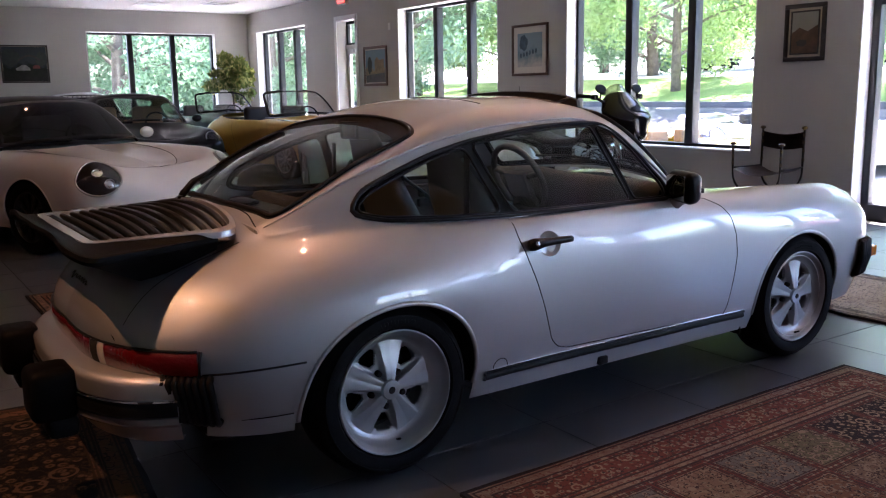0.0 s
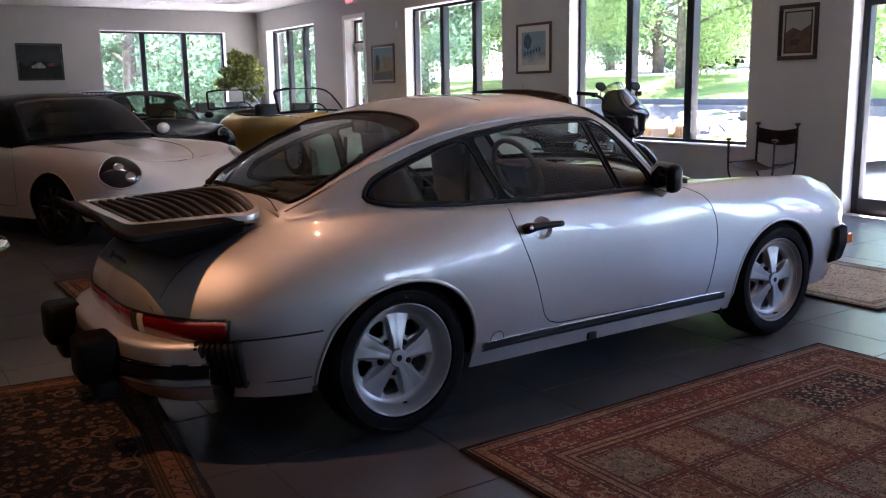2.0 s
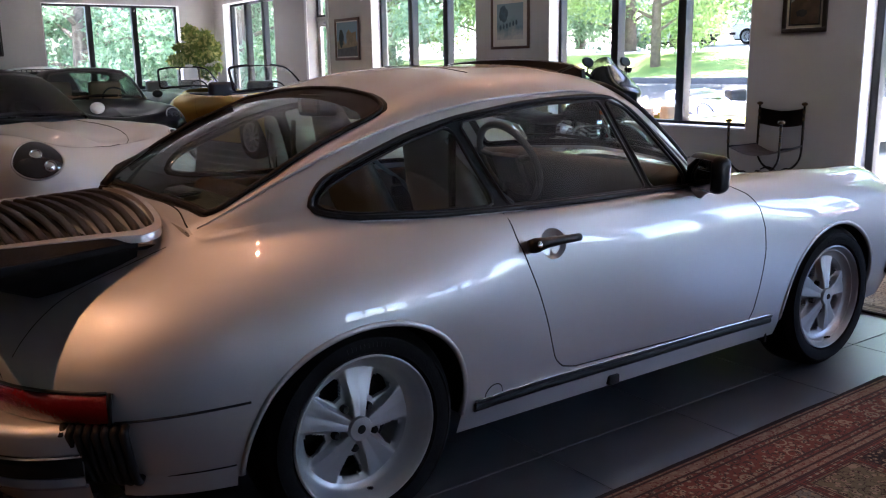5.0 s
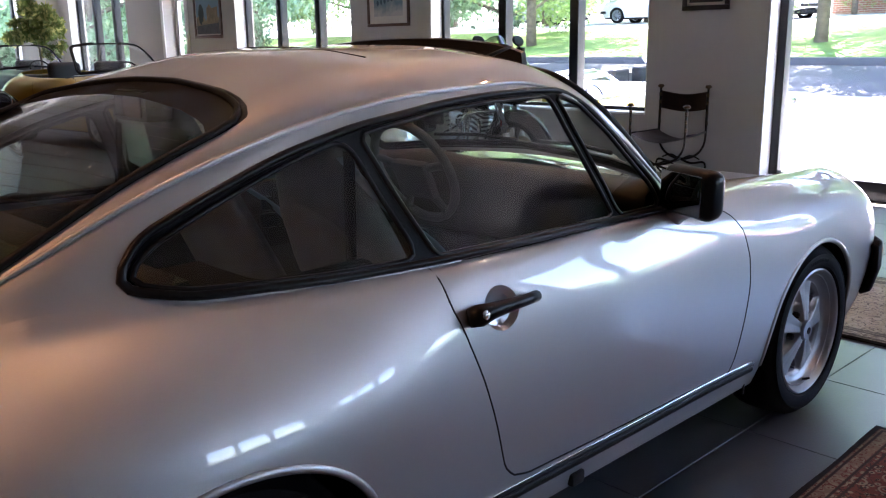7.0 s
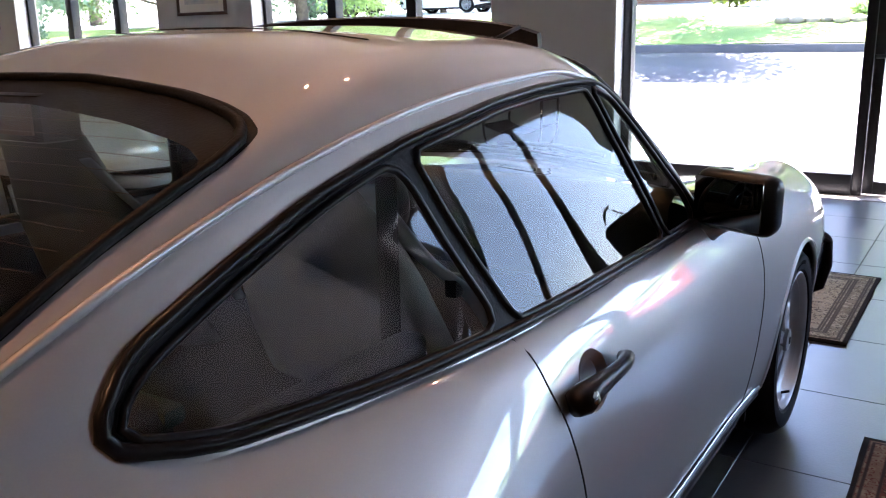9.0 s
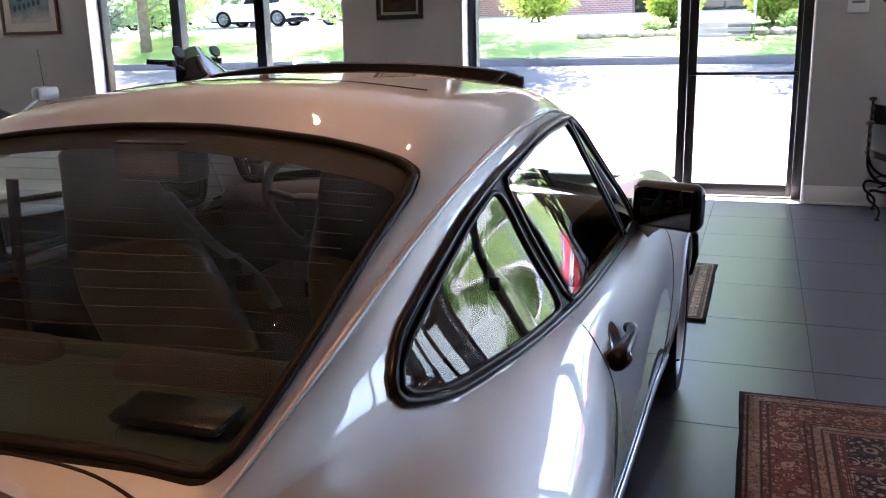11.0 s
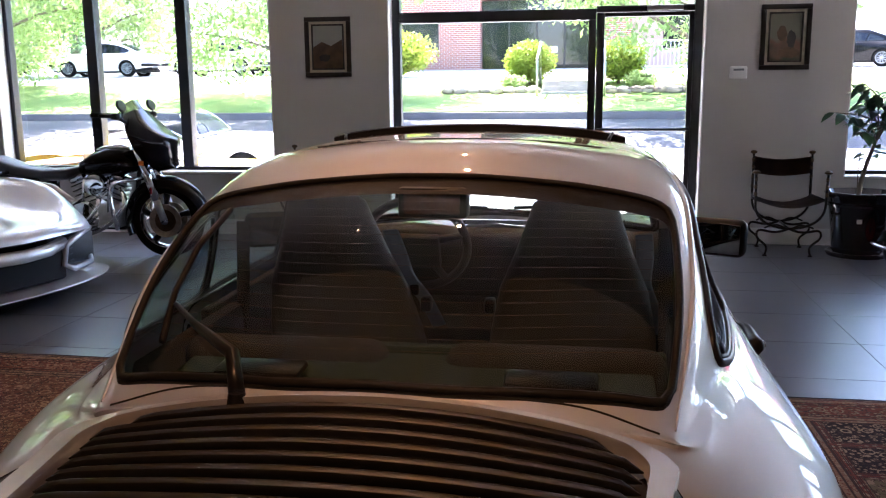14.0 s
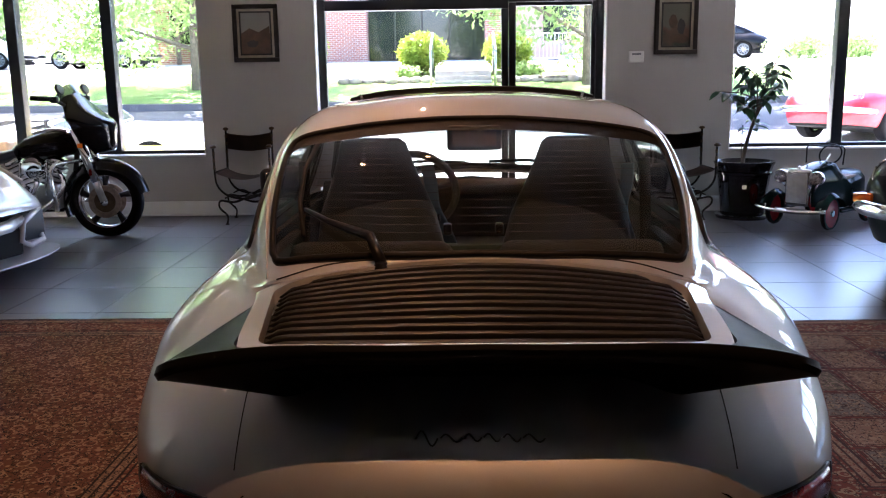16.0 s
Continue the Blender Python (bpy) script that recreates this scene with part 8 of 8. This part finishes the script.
def motorcycle():
    """A black touring motorcycle; x ahead, the wheels on the line y = 0."""
    m = pose(5.30, 3.21, 0, 0, 0, -88) @ pose(-1.62, 0, 0)
    k = thing("motorcycle", "black touring motorcycle with chrome engine and fork fairing", "motorcycle", m)
    GLOSS = paint("black_gloss_paint", (0.006, 0.006, 0.007), 0, .2, .6)
    for name, x in (("front_wheel", 1.62), ("rear_wheel", 0.0)):
        w = new(name)
        w.parent = k
        w.matrix_world = m @ pose(x, 0, .32, 90)
        part("tyre", lathe([(.235, .055), (.26, .066), (.295, .06), (.315, .035), (.322, 0), (.315, -.035), (.295, -.06), (.26, -.066), (.235, -.055)], 48), TYRE, w, sharp=60)
        part("rim", lathe([(.232, .05), (.244, .055), (.244, .048), (.225, .03), (.222, 0), (.225, -.03), (.244, -.048), (.244, -.055), (.232, -.05)], 48), CHROME, w, sharp=60)
        for i in range(5):
            a = 2 * math.pi * i / 5 + .3
            part("spoke", tube([(.05 * math.cos(a), .05 * math.sin(a), 0), (.14 * math.cos(a + .08), .14 * math.sin(a + .08), .0), (.228 * math.cos(a + .0), .228 * math.sin(a), 0)], [.03, .022, .034], 8, flat=.8), TRIM, w)
        for s in (-1, 1):
            part("brake_disc", lathe([(.095, s * .062), (.145, s * .062), (.145, s * .067), (.095, s * .067)], 40, close=True), DISC, w)
            part("disc_carrier", lathe([(.03, s * .05), (.095, s * .06), (.095, s * .066), (.03, s * .06)], 20, close=True), BRASS, w)
        part("hub", lathe([(.0, .09), (.035, .085), (.04, .05), (.04, -.05), (.035, -.085), (0, -.09)], 24), CHROME, w)

    def fender(cx, r, w, a0, a1, name):
        bm = bmesh.new()
        rows = []
        for i in range(25):
            a = radians(a0 + (a1 - a0) * i / 24)
            rows.append([bm.verts.new((cx + (r - .05 * q * q) * math.cos(a), w * q, .32 + (r - .05 * q * q - (.05 if abs(q) > .95 else 0)) * math.sin(a))) for q in np.linspace(-1, 1, 9)])
        for a, b in zip(rows, rows[1:]):
            for j in range(8):
                bm.faces.new((a[j], a[j + 1], b[j + 1], b[j]))
        bmesh.ops.recalc_face_normals(bm, faces=bm.faces[:])
        part(name, bm, GLOSS, k)
    fender(1.62, .385, .10, 12, 202, "front_fender")
    fender(0.0, .385, .11, 10, 200, "rear_fender")
    for s in (-1, 1):
        part("fork", tube([(1.627, s * .105, .33), (1.56, s * .105, .53)], .030, 12), STEEL, k)
        part("fork_cover", tube([(1.575, s * .105, .50), (1.42, s * .11, .97)], .037, 12), CHROME, k, "bright fork cover")
        part("fork_lamp", box(1.455, 1.50, s * .14, s * .155, .80, .84, .006), AMBER, k, "amber signal lamp")
        part("reflector", box(1.535, 1.56, s * .143, s * .15, .56, .61, .003), REDLENS, k)
        part("grip", tube([(1.35, s * .36, 1.225), (1.24, s * .47, 1.235)], .021, 10), RUBBER, k)
        part("lever", tube([(1.40, s * .34, 1.225), (1.30, s * .46, 1.23)], .008, 6), TRIM, k)
        part("switch_box", box(1.35, 1.41, s * .31, s * .37, 1.19, 1.245, .012), TRIM, k)
        part("mirror", lathe([(0, -.014), (.055, -.012), (.068, 0), (.055, .012), (0, .014)], 20, pose(1.40, s * .27, 1.30, 0, 70, 0) @ Matrix.Diagonal((.8, 1.2, 1, 1))), TRIM, k)
        part("mirror_stalk", tube([(1.41, s * .29, 1.20), (1.41, s * .27, 1.28)], .008, 6), TRIM, k)
    part("handlebar", tube(spline([(1.25, -.46, 1.233), (1.36, -.35, 1.222), (1.43, -.2, 1.14), (1.45, 0, 1.08), (1.43, .2, 1.14), (1.36, .35, 1.222), (1.25, .46, 1.233)], 36), .015, 10), TRIM, k)
    # batwing fairing: each row runs from the brow over the lamp opening to the chin
    brow = np.array([(1.44, 1.27), (1.51, 1.19), (1.65, 1.075), (1.735, .995), (1.735, .945), (1.70, .77), (1.60, .745)])
    wing = np.array([(1.36, 1.22), (1.41, 1.15), (1.45, 1.05), (1.475, .97), (1.485, .92), (1.53, .83), (1.56, .78)])
    half = np.array([.17, .26, .30, .28, .25, .17, .12])
    bm = bmesh.new()
    rows = []
    for i in range(29):
        q = -1 + 2 * i / 28
        at = brow + (wing - brow) * abs(q) ** 2.2
        rows.append([bm.verts.new(p) for p in spline([(x, h * math.sin(q * 1.57), z) for (x, z), h in zip(at, half)], 22)])
    for a, b in zip(rows, rows[1:]):
        for j in range(21):
            bm.faces.new((a[j], a[j + 1], b[j + 1], b[j]))
    bmesh.ops.recalc_face_normals(bm, faces=bm.faces[:])
    bmesh.ops.solidify(bm, geom=bm.faces[:], thickness=.010)
    part("fairing", bm, GLOSS, k, "glossy black fork fairing", sharp=60)
    round_lamp(k, pose(1.70, 0, .865, 0, 80, 0), .088)
    bm = bmesh.new()
    rows = []
    for i in range(17):
        q = -1 + 2 * i / 16
        rows.append([bm.verts.new((1.44 - .07 * q * q - .05 * j / 3, q * .18, 1.275 - .05 * q * q + (.075 * (1 - .8 * q ** 4)) * j / 3)) for j in range(4)])
    for a, b in zip(rows, rows[1:]):
        for j in range(3):
            bm.faces.new((a[j], a[j + 1], b[j + 1], b[j]))
    part("windscreen", bm, SHADED, k, "low smoked screen")
    part("instrument_panel", box(1.38, 1.46, -.20, .20, 1.02, 1.19, .03), TRIM, k)
    for y in (-.12, -.04, .04, .12):
        part("gauge", lathe([(.034, 0), (.036, .012), (.03, .014), (0, .012)], 20, pose(1.385, y, 1.11, 0, -80, 0)), CHROME, k)
    # tank, seat, bags
    def blob(name, rows, mat, label="", sharp=60):
        bm = bmesh.new()
        rings = [[bm.verts.new((x, hw * math.copysign(abs(math.cos(a)) ** .8, math.cos(a)), z + hh * math.copysign(abs(math.sin(a)) ** .8, math.sin(a)))) for a in np.linspace(0, 2 * math.pi, 25)[:-1]] for x, z, hw, hh in rows]
        for a, b in zip(rings, rings[1:]):
            for j in range(24):
                bm.faces.new((a[j], a[(j + 1) % 24], b[(j + 1) % 24], b[j]))
        bm.faces.new(rings[0][::-1])
        bm.faces.new(rings[-1])
        bmesh.ops.recalc_face_normals(bm, faces=bm.faces[:])
        return part(name, bm, mat, k, label, True, sharp)
    blob("fuel_tank", [(.84, .77, .04, .04), (.90, .775, .11, .07), (1.0, .80, .15, .105), (1.14, .82, .165, .125), (1.27, .83, .15, .12), (1.37, .83, .10, .09), (1.41, .83, .04, .04)], GLOSS, "teardrop tank in black gloss")
    blob("seat", [(-.12, .80, .08, .05), (-.05, .83, .15, .07), (.12, .80, .17, .065), (.3, .745, .17, .055), (.55, .71, .17, .055), (.76, .72, .13, .055), (.90, .765, .07, .035)], HIDE_BLACK, "black leather saddle")
    for s in (-1, 1):
        part("saddle_bag", box(-.42, .28, s * .17, s * .36, .40, .72, .05, seg=4), GLOSS, k)
        part("bag_lid", box(-.43, .29, s * .165, s * .37, .725, .76, .016), GLOSS, k)
        part("footboard", box(.78, 1.08, s * .20, s * .31, .28, .30, .008), TRIM, k)
        part("exhaust", tube([(.75, s * .17, .28), (.4, s * .23, .25), (-.5, s * .27, .26)], [.028, .045, .048], 14), CHROME, k)
        part("crash_bar", tube(spline([(1.46, s * .07, .69), (1.36, s * .24, .685), (1.31, s * .33, .66), (1.29, s * .35, .58), (1.31, s * .35, .40), (1.30, s * .30, .31), (1.2, s * .12, .27)], 30), .019, 10), CHROME, k)
        part("side_panel", box(.30, .55, s * .13, s * .17, .50, .70, .02), GLOSS, k)
    # engine: two finned cylinders, cases, round air cleaner
    part("crankcase", box(.78, 1.25, -.13, .13, .26, .48, .04, seg=3), STEEL, k)
    part("primary_cover", lathe([(.13, -.03), (.14, .0), (.12, .025), (0, .03)], 28, pose(.92, -.14, .36, 90)), CHROME, k)
    for lean, x in ((22, 1.13), (-22, .93)):
        cyl = new("cylinder")
        cyl.parent = k
        cyl.matrix_world = m @ pose(x, 0, .44, 0, lean, 0)
        part("barrel", lathe([(.05, 0), (.05, .24)], 20), STEEL, cyl)
        for i in range(9):
            part("fin", box(-.075, .075, -.075, .075, .03 + i * .022, .038 + i * .022, .003), STEEL if i % 2 else TRIM, cyl)
        part("rocker_cover", box(-.07, .07, -.075, .075, .23, .285, .02), CHROME, cyl)
    part("air_cleaner", lathe([(.0, .05), (.05, .055), (.085, .045), (.098, .02), (.10, 0), (.1, -.03)], 32, pose(1.08, -.19, .64, 90)), CHROME, k)
    part("air_cleaner", lathe([(.0, .05), (.05, .055), (.085, .045), (.098, .02), (.10, 0), (.1, -.03)], 32, pose(1.08, .19, .64, -90)), CHROME, k)
    for x0 in (1.15, .92):
        part("pushrod_tube", tube([(x0, -.15, .40), (x0 + .02, -.13, .68)], .012, 8), CHROME, k)
        part("header_pipe", tube(spline([(x0 + .1, -.1, .6), (x0 + .18, -.2, .5), (x0 + .05, -.22, .32), (.5, -.24, .27)], 18), .022, 10), CHROME, k)
    part("frame_tube", tube([(1.42, 0, .93), (1.34, 0, .45), (1.22, 0, .25), (.35, 0, .25), (.2, 0, .55), (.5, 0, .72)], .024, 10), TRIM, k)
    blob("tank_console", [(1.02, .925, .03, .012), (1.10, .94, .06, .022), (1.24, .955, .06, .024), (1.33, .94, .04, .015)], CHROME, "bright tank console")
    part("radio_antenna", tube([(-.38, .2, .75), (-.42, .2, 1.35)], .003, 5), TRIM, k)


HIDE_BLACK = material("black_saddle_leather", (0.014, 0.014, 0.015), 0.35, bump=0.15, bump_scale=200)
motorcycle()


def pedal_car():
    """A child's vintage pedal car; x ahead, front axle at 0."""
    m = pose(5.42, -2.98, 0, 0, 0, 132)
    c = thing("pedal_car", "dark green vintage pedal car with red wheels and chrome grille", "scrap car", m)
    GREEN = paint("dark_green_paint", (0.004, 0.014, 0.012), 0, .2, .12)
    REDW = paint("red_wheel_paint", (0.35, 0.015, 0.02))
    for x in (0, -.72):
        for s in (-1, 1):
            w = new("wheel")
            w.parent = c
            w.matrix_world = m @ pose(x, s * .255, .15, 90 if s < 0 else -90)
            part("tyre", lathe([(.122, .02), (.142, .018), (.15, 0), (.142, -.018), (.122, -.02)], 32), TYRE, w)
            part("disc", lathe([(.127, .014), (.11, .02), (.045, .012), (.0, .016)], 32), REDW, w, "red disc")
            part("hub_cap", lathe([(.03, .014), (.028, .03), (0, .036)], 20), CHROME, w)
        part("axle", tube([(x, -.25, .15), (x, .25, .15)], .009, 8), STEEL, c)
    for s in (-1, 1):
        a = np.radians(np.linspace(20, 165, 16))
        bm = bmesh.new()
        rows = [[bm.verts.new((.185 * math.cos(t), s * y, .15 + (.18 - .02 * abs(j - 2)) * math.sin(t))) for j, y in enumerate((.20, .23, .26, .29, .31))] for t in a]
        for p, q in zip(rows, rows[1:]):
            for j in range(4):
                bm.faces.new((p[j], p[j + 1], q[j + 1], q[j]))
        bmesh.ops.recalc_face_normals(bm, faces=bm.faces[:])
        part("front_wing", bm, GREEN, c)
        part("running_board", box(-.62, -.16, s * .19, s * .29, .14, .155, .004), GREEN, c)
        round_lamp(c, pose(.10, s * .165, .455, 0, 88, 0), .052)
        part("lamp_bracket", tube([(.08, s * .165, .40), (.02, s * .10, .32)], .008, 6), CHROME, c)
    # radiator shell and mesh
    part("radiator", box(.06, .12, -.115, .115, .20, .53, .03, seg=3), CHROME, c, "chrome radiator shell")
    part("radiator_mesh", box(.121, .126, -.092, .092, .23, .49, .01), STEEL, c)
    part("mascot", lathe([(.018, 0), (.014, .02), (0, .028)], 12, pose(.09, 0, .528)), CHROME, c)
    part("bumper", tube(spline([(.22, -.32, .19), (.27, -.15, .175), (.28, 0, .172), (.27, .15, .175), (.22, .32, .19)], 18), .018, 8), CHROME, c)
    bm = bmesh.new()
    rows = []
    for x, hw, top, low in ((.07, .115, .515, .2), (-.1, .125, .54, .17), (-.25, .14, .56, .155), (-.36, .155, .57, .15), (-.42, .165, .50, .15), (-.55, .175, .42, .15), (-.72, .175, .45, .15), (-.85, .16, .47, .16), (-.98, .11, .42, .2)):
        rows.append([bm.verts.new((x, q[0] * hw, low + (top - low) * q[1])) for q in ((-1, 0), (-1, .5), (-.97, .78), (-.7, .95), (0, 1), (.7, .95), (.97, .78), (1, .5), (1, 0))])
    for a, b in zip(rows, rows[1:]):
        for j in range(8):
            bm.faces.new((a[j], a[j + 1], b[j + 1], b[j]))
    bmesh.ops.recalc_face_normals(bm, faces=bm.faces[:])
    part("body", bm, GREEN, c)
    part("seat", box(-.80, -.50, -.14, .14, .38, .43, .02), TAN, c)
    frame_pts = [(-.36, -.17, .54), (-.37, -.175, .68), (-.37, -.16, .70), (-.37, .16, .70), (-.37, .175, .68), (-.36, .17, .54)]
    part("windscreen_frame", tube(frame_pts, .007, 8), TRIM, c)
    part("steering_wheel", tube([pose(-.47, 0, .62, 0, 60, 0) @ Vector((.10 * math.cos(t), .10 * math.sin(t), 0)) for t in np.linspace(0, 2 * math.pi, 25)[:-1]], .008, 6, closed=True), TRIM, c)
    part("steering_column", tube([(-.47, 0, .62), (-.30, 0, .50)], .008, 6), STEEL, c)
    part("side_vents", box(-.30, -.05, -.142, -.138, .32, .42, .002), TRIM, c)


pedal_car()


# ---- floor tiles ----
def floor_tiles():
    """Large tiles, the nearest as pieces of their own and the rest joined."""
    px, py, gap = 0.635, 0.585, 0.004
    unit = box(-px / 2 + gap / 2, px / 2 - gap / 2, -py / 2 + gap / 2, py / 2 - gap / 2, -0.0045, 0.0, 0.0012, seg=1)
    me = bpy.data.meshes.new("tile")
    unit.to_mesh(me)
    me.materials.append(TILE)
    x0, y0 = 3.27 + px / 2, -1.88 + py / 2
    verts, faces = [], []
    co = np.array([v.co[:] for v in unit.verts])
    fs = [[v.index for v in f.verts] for f in unit.faces]
    for i in range(-18, 5):
        for j in range(-15, 33):
            x, y = x0 + i * px, y0 + j * py
            if not (X_BACK < x < X_FRONT and Y_SOUTH < y < Y_NORTH):
                continue
            if -0.2 < x < 6.3 and -4.6 < y < 4.6:
                ob = new("tile", me)
                ob.location = (x, y, 0)
                ob.parent = floor
            else:
                n = len(verts)
                verts.extend(co + (x, y, 0))
                faces.extend([[k + n for k in f] for f in fs])
    unit.free()
    tagged(obj("far_tiles", verts, faces, TILE, floor), kind="stuff")


floor_tiles()
